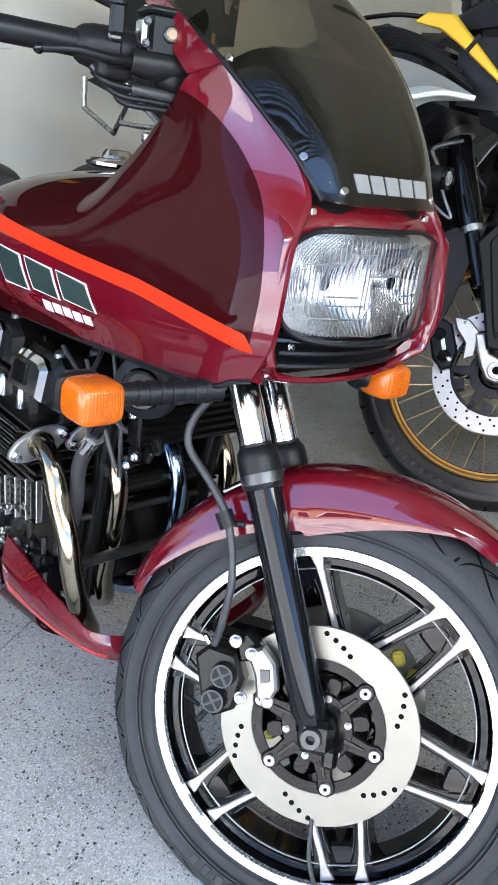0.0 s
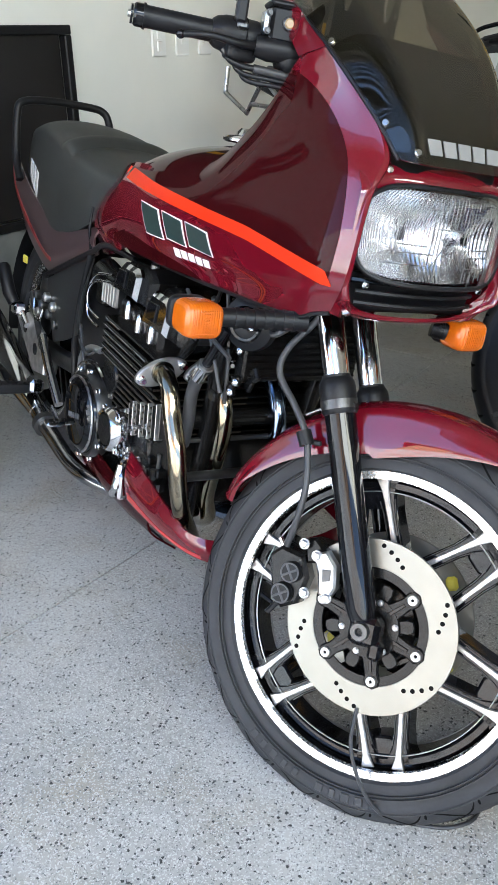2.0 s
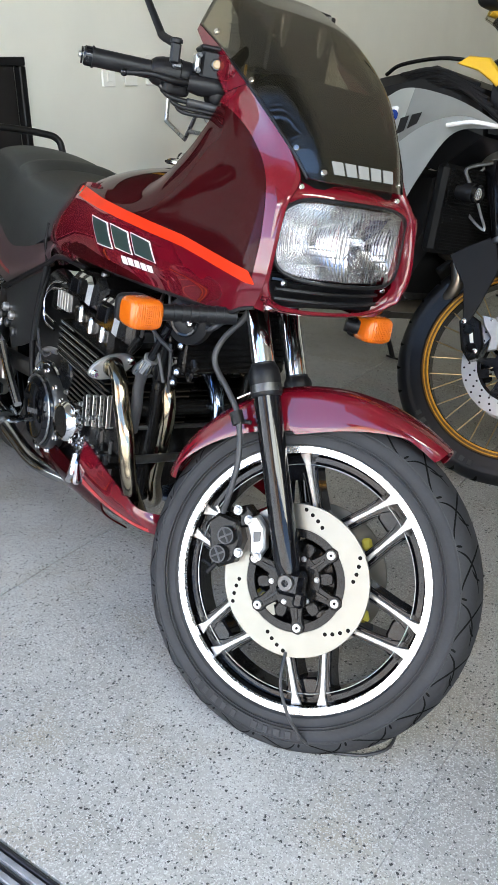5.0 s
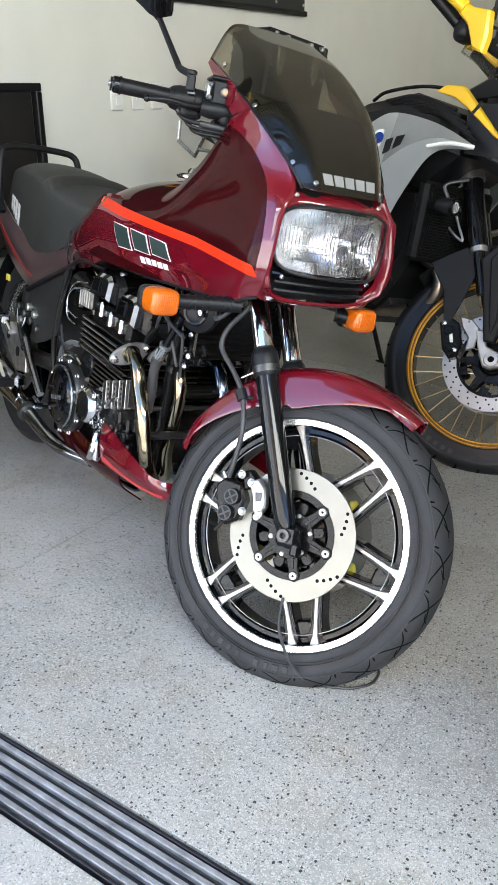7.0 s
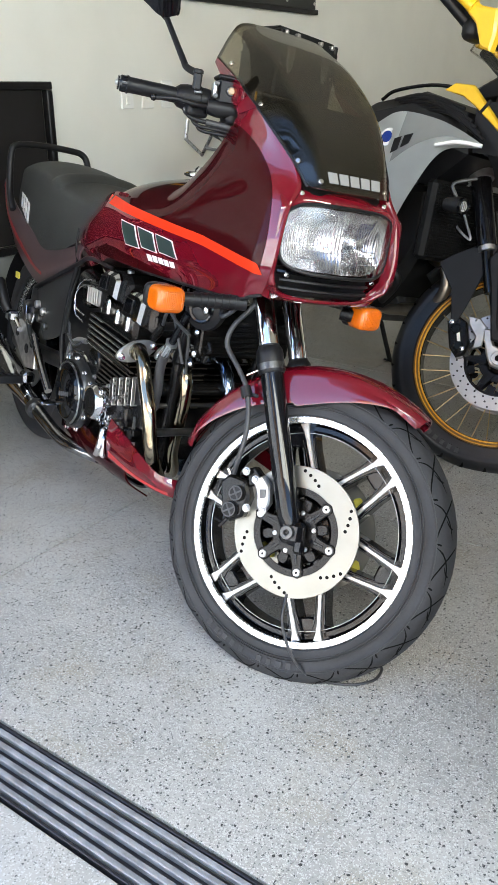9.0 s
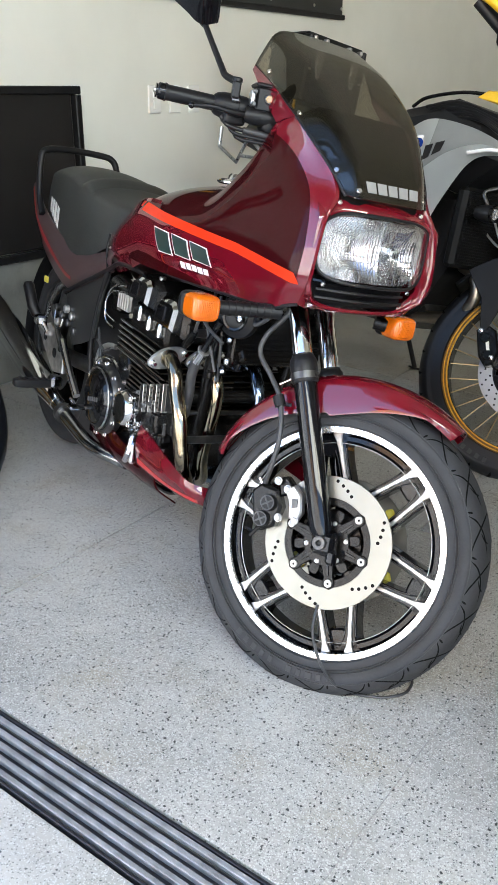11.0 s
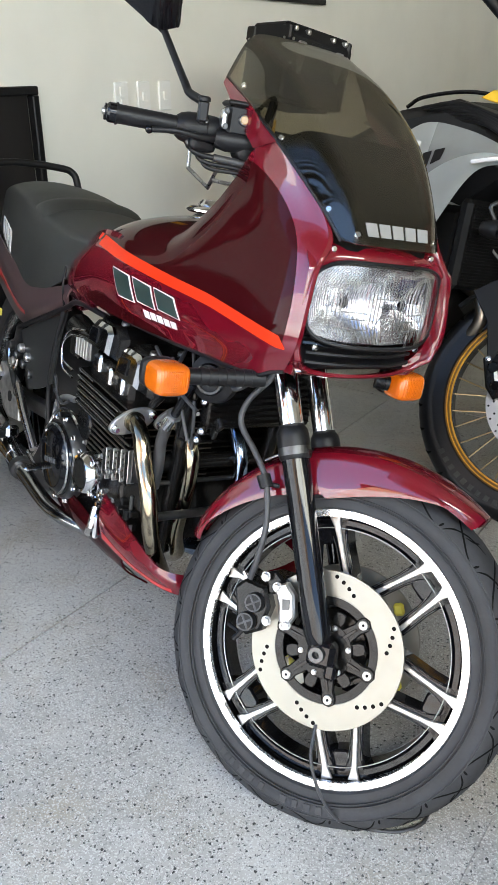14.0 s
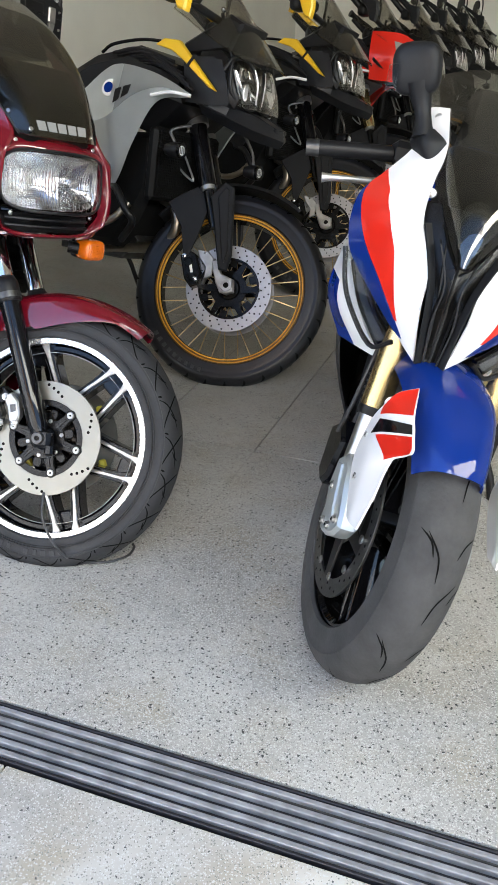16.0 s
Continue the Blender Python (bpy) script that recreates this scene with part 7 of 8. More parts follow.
    cover = lambda u, v: (-0.015 + 0.012 * (1 - (2 * u - 1) ** 2) - 0.04 * v * v, (2 * u - 1) * (0.122 - 0.02 * v), 0.905 + 0.145 * v)
    part("lens", Geo().sheet(cover, 16, 12, -0.002), CLEAR, hl, "clear headlight cover")
    scr = lambda u, v: (0.030 - 0.29 * v - 0.035 * (2 * u - 1) ** 2, (2 * u - 1) * (0.125 + 0.035 * math.sin(math.pi * min(v, 0.8))), 1.040 + 0.33 * v * (1 - 0.55 * (2 * u - 1) ** 2))
    ws = part("windscreen", Geo().sheet(scr, 24, 18, -0.003), CLEAR_SCREEN, b, "clear smoked windscreen")
    part("screen_edge", Geo().tube([scr(0, v) for v in np.linspace(0, 1, 12)] + [scr(u, 1) for u in np.linspace(0, 1, 12)] + [scr(1, 1 - v) for v in np.linspace(0, 1, 12)], 0.003, 6), CLEAR_SCREEN, ws)
    for s in (-1, 1):
        part("screen_bracket", Geo().tube([(-0.10, s * 0.06, 1.06), (-0.13, s * 0.07, 1.13), (-0.15, s * 0.075, 1.19)], 0.006, 8), BLACK, ws)
        part("screen_screw", Geo().disc((-0.150, s * 0.075, 1.195), (0.6, 0, 0.8), 0.009, 0.012, 14), CHROME, ws)
        S = SWUNG if s > 0 else None                           # the bars are turned to the left
        hg = part("hand_guard", Geo().prism([(-0.150, 1.258), (-0.105, 1.236), (-0.050, 1.225), (-0.042, 1.162), (-0.050, 1.124), (-0.082, 1.134), (-0.112, 1.193), (-0.165, 1.238)], min(s * 0.355, s * 0.388), max(s * 0.355, s * 0.388), 0.007), accent, b, "coloured hand guard", S)
        part("guard_arm", Geo().tube([(-0.258, s * 0.392, 1.300), (-0.225, s * 0.397, 1.288), (-0.180, s * 0.394, 1.266), (-0.130, s * 0.378, 1.235)], [0.019, 0.014, 0.014, 0.018], 12, smooth=4), accent, hg, "", S)
        part("guard_bolt", Geo().disc((-0.25, s * 0.412, 1.30), (0.4, s, 0.1), 0.010, 0.005, 14), BLACK, hg, "", S)
        grip = Geo().tube([(-0.236, s * 0.386, 1.272), (-0.170, s * 0.335, 1.205)], 0.0165, 14)
        part("grip", grip, BLACK, b, "black rubber grip", S)
        part("switch_housing", Geo().pill((-0.158, s * 0.318, 1.195), (0.055, 0.075, 0.062), 0.6, 10).box((-0.13, s * 0.25, 1.20), (0.05, 0.05, 0.045), 0.012), BLACK, b, "", S)
        part("mirror_stem", Geo().tube([(-0.13, s * 0.25, 1.24), (-0.12, s * 0.27, 1.33), (-0.12, s * 0.31, 1.40)], 0.006, 8, smooth=4), BLACK, b, "", S)
        part("mirror", Geo().lathe([(0, -0.012), (0.04, -0.012), (0.062, 0.0), (0.058, 0.01), (0, 0.012)], 28, False, pose(-0.12, s * 0.33, 1.45, 0, 0, 90)), BLACK, b, "round black mirror", S)
        part("fog_lamp", Geo().lathe([(0, -0.03), (0.018, -0.03), (0.026, 0.0), (0.026, 0.02), (0.023, 0.024), (0, 0.02)], 24, False, pose(-0.20 if s < 0 else -0.09, s * 0.19 if s < 0 else 0.12, 0.750 if s < 0 else 0.718, 0, 0, -80)), BLACK, b, "round fog lamp")
        fc = Vector((-0.172, -0.19, 0.750)) if s < 0 else Vector((-0.066, 0.12, 0.718))
        part("fog_lens", Geo().disc(fc, (1, -0.15, 0), 0.0165, 0.005, 22), LAMP_METAL, b, "bright lamp glass")
        part("fog_bezel", Geo().lathe([(0.016, -0.004), (0.0235, -0.006), (0.025, 0.004), (0.016, 0.004)], 26, True, axes(fc + Vector((0.003, 0, 0)), (0, 1, 0), (-1, 0.15, 0), (0, 0, 1))), BLACK_GLOSS, b, "black lamp bezel")
        for q in (-0.008, 0.0, 0.008):
            part("fog_rib", Geo().tube([fc + Vector((0.0055, q, -0.011)), fc + Vector((0.0062, q, 0.0)), fc + Vector((0.0055, q, 0.011))], 0.0018, 6), DARK_METAL, b)
        part("fog_stay", Geo().tube([(-0.20 if s < 0 else -0.09, s * 0.19 if s < 0 else 0.12, 0.775 if s < 0 else 0.742), (-0.215 if s < 0 else -0.10, s * 0.195 if s < 0 else 0.12, 0.81 if s < 0 else 0.78), (-0.17 if s < 0 else -0.12, s * 0.15 if s < 0 else 0.09, 0.835)], 0.0055, 8, smooth=4), DARK_METAL, b, "grey lamp stay")
    part("handlebar", Geo().tube([(-0.236, -0.386, 1.272), (-0.15, -0.30, 1.195), (-0.16, -0.10, 1.17), (-0.17, 0, 1.165), SWUNG @ Vector((-0.16, 0.10, 1.17)), SWUNG @ Vector((-0.15, 0.30, 1.195)), SWUNG @ Vector((-0.236, 0.386, 1.272))], 0.0125, 10, smooth=5), BLACK, b)
    part("dash_shelf", Geo().prism([(-0.30, 1.06), (-0.10, 1.08), (-0.06, 1.16), (-0.12, 1.19), (-0.30, 1.10)], -0.08, 0.08, 0.012), BLACK, b, "black dash surround")
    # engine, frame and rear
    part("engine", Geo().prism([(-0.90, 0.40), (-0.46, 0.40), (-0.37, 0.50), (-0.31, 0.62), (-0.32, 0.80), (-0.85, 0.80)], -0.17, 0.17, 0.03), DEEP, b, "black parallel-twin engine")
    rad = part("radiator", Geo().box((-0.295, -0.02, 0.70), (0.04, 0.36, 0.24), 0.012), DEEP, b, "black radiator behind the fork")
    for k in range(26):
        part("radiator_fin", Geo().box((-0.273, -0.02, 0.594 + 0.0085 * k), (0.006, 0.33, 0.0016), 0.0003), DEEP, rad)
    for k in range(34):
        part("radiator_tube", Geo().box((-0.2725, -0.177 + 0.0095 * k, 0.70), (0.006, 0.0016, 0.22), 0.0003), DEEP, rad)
    for s in (-1, 1):
        part("crash_bar", Geo().tube([(-0.50, s * 0.17, 0.62), (-0.40, s * 0.235, 0.60), (-0.345, s * 0.245, 0.54), (-0.33, s * 0.22, 0.50), (-0.42, s * 0.17, 0.43)], 0.013, 12, smooth=5), BLACK, b, "black crash bar")
    part("exhaust_header", Geo().tube([(-0.36, -0.07, 0.60), (-0.27, -0.07, 0.56), (-0.26, -0.07, 0.48), (-0.34, -0.08, 0.42), (-0.6, -0.1, 0.38)], 0.020, 14, smooth=5), DULL_PIPE, b, "dull steel exhaust header")
    part("exhaust_header", Geo().tube([(-0.36, 0.05, 0.60), (-0.27, 0.05, 0.56), (-0.26, 0.05, 0.48), (-0.34, 0.0, 0.42), (-0.6, -0.05, 0.38)], 0.020, 14, smooth=5), DULL_PIPE, b)
    part("crossover_pipe", Geo().tube([(-0.62, -0.215, 0.50), (-0.50, -0.235, 0.475), (-0.42, -0.225, 0.50), (-0.38, -0.19, 0.56)], 0.013, 12, smooth=5), DULL_PIPE, b, "grey steel guard tube")
    part("skid_plate", Geo().prism([(-0.80, 0.355), (-0.48, 0.355), (-0.40, 0.43), (-0.42, 0.45), (-0.49, 0.385), (-0.80, 0.38)], -0.10, 0.10, 0.006), DARK_METAL, b, "grey skid plate")
    part("seat", Geo().prism([(-1.50, 0.92), (-0.90, 0.84), (-0.80, 0.88), (-0.92, 0.93), (-1.15, 0.91), (-1.25, 0.97), (-1.50, 0.98)], -0.13, 0.13, 0.03), SEAT, b, "black stepped seat")
    part("tail", Geo().prism([(-1.60, 0.92), (-0.95, 0.74), (-0.90, 0.82), (-1.52, 0.95)], -0.11, 0.11, 0.02), SATIN, b, "black tail")
    part("silencer", Geo().tube([(-1.0, -0.18, 0.42), (-1.1, -0.19, 0.45), (-1.52, -0.20, 0.56)], [0.03, 0.048, 0.048], 18), DARK_METAL, b, "dark steel silencer")
    R = Matrix.Translation((-1.58, 0.0, 0.335))
    rw = part("rear_wheel", ring_geo(0.20, 0.225, -0.045, 0.045, 64, 0.006), BLACK_GLOSS, b, "rear wheel", R)
    part("tyre", tyre_geo(0.335, 0.222, 0.075), RUBBER, rw, "black rear tyre", R)
    for k in range(20):
        part("wire_spoke", Geo().tube([(0.05, 0.02 * (-1) ** k, 0), (0.205, 0, 0)], 0.002, 6), STEEL, rw, "", R @ turned(18 * k))
    part("swing_arm", Geo().tube([(-0.90, -0.12, 0.42), (-1.58, -0.11, 0.335)], 0.025, 12), DARK_METAL, b)
    part("rear_hub", ring_geo(0.0, 0.055, -0.10, 0.10, 24, 0.006), DARK_METAL, rw, "", R)
    part("side_stand", Geo().tube([(-0.950, 0.356, 0.415), (-0.910, 0.436, 0.275), (-0.890, 0.516, 0.121)], 0.010, 10).disc((-0.890, 0.516, 0.115), (0, 0.2, 1), 0.028, 0.008, 16), BLACK, b)
    if case:
        tc = part("top_case", Geo().prism([(-1.61, 1.10), (-1.37, 1.10), (-1.36, 1.315), (-1.395, 1.36), (-1.575, 1.36), (-1.61, 1.315)], 0.03, 0.36, 0.012), SATIN, b, "black metal top case with riveted corners")
        for y in (0.036, 0.339):
            for x in (-1.585, -1.385):
                part("corner_cap", Geo().box((x, y, 1.322), (0.052, 0.022, 0.052), 0.006), BLACK, tc)
                part("rivet", Geo().disc((x, y - 0.011 if y < 0.1 else y + 0.011, 1.30), (0, -1 if y < 0.1 else 1, 0), 0.005, 0.004, 10), STEEL, tc)
        part("lid_seam", Geo().box((-1.485, 0.1875, 1.265), (0.252, 0.320, 0.005), 0.001), BLACK, tc)
        for y in (0.09, 0.285):
            part("latch", Geo().box((-1.356, y, 1.270), (0.014, 0.040, 0.062), 0.005), ALU, tc, "bright latch")
            part("latch_tongue", Geo().prism([(-0.018, 0.022), (0.018, 0.022), (0.006, -0.024), (-0.006, -0.024)], -0.005, 0.005, 0.002, axes((-1.357, y, 1.215), (0, 1, 0), (-1, 0, 0), (0, 0, 1))), ALU, tc)
            for dy in (-0.030, 0.034):
                part("lid_loop", Geo().box((-1.375, y + dy, 1.338), (0.030, 0.016, 0.018), 0.004), ALU, tc)
        for y, z in ((0.045, 1.30), (0.045, 1.22), (0.33, 1.29), (0.33, 1.22)):
            part("rivet", Geo().disc((-1.361, y, z), (1, 0, 0), 0.0055, 0.005, 10), STEEL, tc)
        part("front_recess", Geo().box((-1.3575, 0.1875, 1.285), (0.006, 0.10, 0.04), 0.002), BLACK, tc)
        part("case_rack", Geo().box((-1.485, 0.13, 1.090), (0.24, 0.30, 0.016), 0.003).tube([(-1.45, 0.06, 0.93), (-1.47, 0.10, 1.088)], 0.012, 10).tube([(-1.38, -0.02, 0.95), (-1.40, 0.03, 1.088)], 0.012, 10), BLACK, b, "black luggage rack")
    return b


gs = adventure_bike("grey and yellow adventure motorcycle with gold wire wheels", SILVER, BLACK_GLOSS, YELLOW)
STEP = Vector((0.482, 1.06, 0))
second = adventure_bike("black and yellow adventure motorcycle with gold wire wheels", SATIN, BLACK_GLOSS, YELLOW, False)
second.matrix_world = Matrix.Translation(STEP) @ GSB
red = adventure_bike("red-nosed adventure motorcycle with gold fork tubes", RED, GOLD, SATIN, False)
red.matrix_world = Matrix.Translation(STEP * 1.92) @ GSB
dark = adventure_bike("black adventure motorcycle with a clear screen", SATIN, BLACK_GLOSS, SATIN, False)
dark.matrix_world = Matrix.Translation(STEP * 2.8) @ GSB
for k in (3.65, 4.5, 5.3):
    copy_thing(dark, Matrix.Translation(STEP * k) @ GSB)
# another dark machine beside the crimson one, of which only the front tyre comes into view
edge = copy_thing(dark, leaning((-1.03, 1.29, 0.0), 58.0, 12.0))
edge["group"] = "motorcycles by the wall"

# ---- the white sport motorcycle ----
SPB = leaning((0.8038, 0.4087, -0.0101), -108.0, 11.0)
SPF = SPB.inverted() @ wheel_axes((0.7835, 0.4468, 0.3016), -89.65, 19.5)


def sport_bike():
    b = thing("motorcycle", "white, red and blue fully faired sport motorcycle", "motorcycle", SPB)
    F, C = SPF, SPF @ pose(0, 0.068, 0)
    w = part("front_wheel", ring_geo(0.196, 0.219, -0.046, 0.046, 72, 0.008), BLACK_GLOSS, b, "black forged wheel with thin spokes", C)
    part("tyre", tyre_geo(0.300, 0.214, 0.062), TREAD_WORN, w, "worn grey sport tyre", C)
    tagged(part("tread", grooves_geo(0.300, 0.214, 0.062, 9, [(1, [(0.0, 0.06), (0.14, 0.14), (0.26, 0.40)]), (-1, [(0.25, 0.03), (0.39, 0.12), (0.51, 0.38)]), (-1, [(0.38, 0.20), (0.46, 0.30), (0.52, 0.52)]), (1, [(0.40, 0.22), (0.48, 0.34), (0.54, 0.56)]), (1, [(0.14, 0.36), (0.20, 0.46), (0.24, 0.60)])], 0.0014), GROOVE, w, "sparse tread grooves", C), kind="stuff")
    for k in range(10):
        s = 1 if k % 2 else -1
        arm = Geo().prism([(0.045, s * 0.012 - 0.008), (0.20, s * 0.02 - 0.005), (0.20, s * 0.02 + 0.005), (0.045, s * 0.012 + 0.008)], -0.024, 0.024, 0.003)
        part("spoke", arm, BLACK_GLOSS, w, "", C @ turned(72 * (k // 2) + 10))
    part("hub", ring_geo(0.012, 0.05, -0.05, 0.05, 32, 0.006), BLACK, w, "", C)
    for y0 in (-0.003, 0.136):
        part("brake_disc", ring_geo(0.125, 0.160, y0, y0 + 0.005, 80, 0.0006), DARK_METAL, w, "drilled dark steel brake disc", F)
        for k in range(5):
            part("carrier_arm", Geo().prism([(0.045, -0.020), (0.125, -0.012), (0.130, 0.0), (0.125, 0.012), (0.045, 0.020)], y0, y0 + 0.004, 0.001, turned(72 * k)), BLACK, w, "black disc carrier arm", F)
        for k in range(10):
            a = radians(36 * k + 10)
            part("disc_button", Geo().disc((0.122 * math.cos(a), y0 - 0.001 if y0 < 0.05 else y0 + 0.005, 0.122 * math.sin(a)), (0, -1 if y0 < 0.05 else 1, 0), 0.008, 0.003, 14), ZINC, w, "", F)
    spots = []
    for k in range(40):
        a, r = radians(9 * k), (0.135, 0.143, 0.151)[k % 3]
        spots.append(F @ pose(r * math.cos(a), -0.0032, r * math.sin(a)))
    hole = part("drilled_hole", Geo().disc((0, 0, 0), (0, 1, 0), 0.003, 0.002, 8), GROOVE, w)
    hole.matrix_basis = spots[0]
    repeat("drilled_hole", hole, spots[1:], w)
    fx = lambda z: 0.028 - 0.255 * z
    for y in (-0.035, 0.172):
        P = lambda z: (fx(z), y, z)
        out = y - 0.024 if y < 0.05 else y + 0.024
        leg = part("fork_tube", Geo().tube([P(0.205), P(0.21), P(0.44)], [0.0255, 0.027, 0.027], 24), GOLD, b, "gold upper fork tube", F)
        part("stanchion", Geo().tube([P(0.04), P(0.22)], 0.0215, 20), STEEL, leg, "bright fork leg", F)
        part("seal_head", Geo().tube([P(0.196), P(0.204), P(0.212)], [0.0265, 0.029, 0.0285], 22), BLACK, leg, "black seal head", F)
        lo, hi = (y - 0.026, y + 0.012) if y < 0.05 else (y - 0.012, y + 0.026)
        part("fork_foot", Geo().prism([(-0.012, 0.105), (0.016, 0.128), (0.060, 0.122), (0.078, 0.098), (0.120, 0.060), (0.134, 0.038), (0.118, 0.012), (0.080, -0.012), (0.052, -0.020), (0.030, -0.004), (0.022, 0.022), (-0.006, 0.046)], lo, hi, 0.007), SILVER, leg, "silver cast fork foot", F)
        part("foot_rib", Geo().prism([(0.002, 0.100), (0.030, 0.110), (0.070, 0.060), (0.098, 0.030), (0.088, 0.022), (0.056, 0.046)], lo - 0.004, lo + 0.004, 0.003), SILVER, leg, "", F)
        for x, z in ((0.052, 0.002), (0.086, 0.012), (0.104, 0.036), (0.020, 0.060)):
            part("pinch_bolt", bolt_geo(Geo(), (x, lo, z), (0, -1, 0), 0.0062, 0.006), ZINC, leg, "", F)
            part("bolt_hole", Geo().disc((x, lo - 0.0058, z), (0, -1, 0), 0.0032, 0.0006, 8), GROOVE, leg, "", F)
        part("brake_caliper", Geo().prism([(-0.17, 0.10), (-0.12, 0.135), (-0.07, 0.11), (-0.075, 0.03), (-0.10, 0.0), (-0.14, 0.01)], y - 0.014 if y < 0.05 else y - 0.03, y + 0.03 if y < 0.05 else y + 0.014, 0.008), BLACK_GLOSS, leg, "black radial caliper", F)
        part("brake_line", Geo().tube([(-0.09, out, 0.12), (-0.075, out, 0.19), (-0.085, out + 0.004, 0.28), (-0.12, out + 0.02, 0.36)], 0.0042, 8, smooth=5), HOSE, leg, "black brake line", F)
    # mudguard: blue dome between two white and red side blades
    def guard(u, v):
        a = radians(124 - 78 * u)
        ww = 2 * v - 1
        half = 0.083 * (1 - 0.30 * max(0.0, u - 0.62) / 0.38) * (1 - 0.12 * max(0.0, 0.25 - u) / 0.25)
        r = 0.338 - 0.014 * abs(ww) ** 2 - 0.032 * abs(ww) ** 6 - 0.016 * max(0.0, u - 0.7) / 0.3
        return (r * math.cos(a), ww * half + 0.052, r * math.sin(a))
    mg = part("front_mudguard", Geo().sheet(guard, 44, 30, -0.004), BLUE, b, "blue mudguard with red and white sides", F)
    blade = surface([
        [(0.096, -0.062, 0.270), (0.100, -0.052, 0.292), (0.107, -0.026, 0.312)],
        [(0.077, -0.066, 0.232), (0.118, -0.060, 0.258), (0.165, -0.038, 0.285)],
        [(0.070, -0.067, 0.187), (0.128, -0.062, 0.226), (0.196, -0.037, 0.264)],
        [(0.071, -0.067, 0.157), (0.136, -0.062, 0.196), (0.221, -0.038, 0.242)],
        [(0.093, -0.067, 0.129), (0.140, -0.064, 0.160), (0.178, -0.045, 0.200)],
        [(0.133, -0.067, 0.100), (0.168, -0.066, 0.122), (0.204, -0.056, 0.148)],
        [(0.165, -0.067, 0.080), (0.188, -0.067, 0.082), (0.213, -0.062, 0.086)]])
    other = lambda u, v: (blade(1 - u, v)[0], 0.136 - blade(1 - u, v)[1], blade(1 - u, v)[2])
    for surf in (blade, other):
        bl = part("fork_blade", Geo().sheet(surf, 48, 16, 0.004), WHITE, mg, "white fork cover blade", F)
        flip = (lambda q: (1 - q[0], q[1])) if surf is other else (lambda q: q)
        order = (lambda c: [c[1], c[0], c[3], c[2]]) if surf is other else (lambda c: c)
        for corners, mat, lab in (([(0.004, 0.02), (0.165, 0.27), (0.170, 0.995), (0.004, 0.995)], RED, "red marking block"), ([(0.205, 0.34), (0.325, 0.26), (0.330, 0.985), (0.245, 0.985)], BLACK_GLOSS, "black marking block"), ([(0.350, 0.42), (0.600, 0.78), (0.500, 0.985), (0.350, 0.985)], RED, "red marking block")):
            part("blade_block", Geo().mark(surf, order([flip(c) for c in corners]), 0.0008, 10), mat, bl, lab, F)
        for u, v in ((0.32, 0.10), (0.70, 0.20)):
            p = Vector(surf(*flip((u, v))))
            side = -1 if surf is blade else 1
            part("screw", ring_geo(0.0022, 0.0055, -0.002, 0.002, 14, 0.0006), ZINC, bl, "small screw", F @ Matrix.Translation(p))
            part("screw_hole", Geo().disc(p + Vector((0, side * 0.0004, 0)), (0, side, 0), 0.0026, 0.0012, 8), GROOVE, bl, "", F)
    # fairing: right half, then the left by mirror
    cheek = surface([
        [(-0.435, -0.180, 0.985), (-0.425, -0.160, 0.992), (-0.42, -0.135, 0.995)],
        [(-0.385, -0.178, 0.925), (-0.370, -0.152, 0.930), (-0.34, -0.118, 0.932)],
        [(-0.345, -0.214, 0.872), (-0.300, -0.170, 0.876), (-0.28, -0.122, 0.878)],
        [(-0.330, -0.256, 0.812), (-0.260, -0.190, 0.820), (-0.205, -0.118, 0.822)],
        [(-0.305, -0.246, 0.725), (-0.225, -0.165, 0.752), (-0.165, -0.083, 0.752)],
        [(-0.245, -0.178, 0.664), (-0.185, -0.130, 0.672), (-0.140, -0.078, 0.680)],
        [(-0.175, -0.100, 0.612), (-0.155, -0.085, 0.605), (-0.132, -0.062, 0.592)]])
    def band(lo, hi, u0, u1):
        """A painted band across the cheek between two edges."""
        return lambda q, t: cheek(u0 + (u1 - u0) * q, lo(u0 + (u1 - u0) * q) * (1 - t) + hi(u0 + (u1 - u0) * q) * t)
    blue_in = lambda u: float(np.interp(u, (0.42, 0.55, 0.70, 0.86, 0.97), (0.0, 0.14, 0.26, 0.42, 0.50)))
    red_in = lambda u: float(np.interp(u, (0.33, 0.42, 0.52, 0.66, 0.80, 0.90), (0.0, 0.40, 0.56, 0.58, 0.56, 0.52)))
    AHEAD = Matrix.Translation((1.319, -0.079, 1.135)) @ Matrix.Scale(0.93, 4) @ Matrix.Translation((-1.319, 0.079, -1.135))
    for s in (0, 1):
        M = AHEAD @ Matrix.Translation((0, -0.066, 0)) if s else AHEAD      # the nose points a little to its right
        ck = part("fairing_cheek", Geo().sheet(cheek if s == 0 else mirrored(cheek), 48, 24, 0.004), WHITE, b, "white fairing cheek with red and blue bands", m=M)
        for lo, hi, u0, u1, mat, lab in ((lambda u: 0.0, blue_in, 0.42, 0.97, BLUE, "blue band"), (blue_in, red_in, 0.33, 0.90, RED, "red band")):
            bd = band(lo, hi, u0, u1)
            part("band", Geo().sheet(bd if s == 0 else (lambda q, t, bd=bd: (bd(1 - q, t)[0], -bd(1 - q, t)[1], bd(1 - q, t)[2])), 40, 8, 0.0012, lift=0.001), mat, ck, lab, m=M)
        y = -1 if s == 0 else 1
        part("screw", Geo().disc((-0.272, y * 0.118, 0.862), (1, y * 0.3, 0.2), 0.009, 0.006, 16), STEEL, ck, "bright screw", m=M)
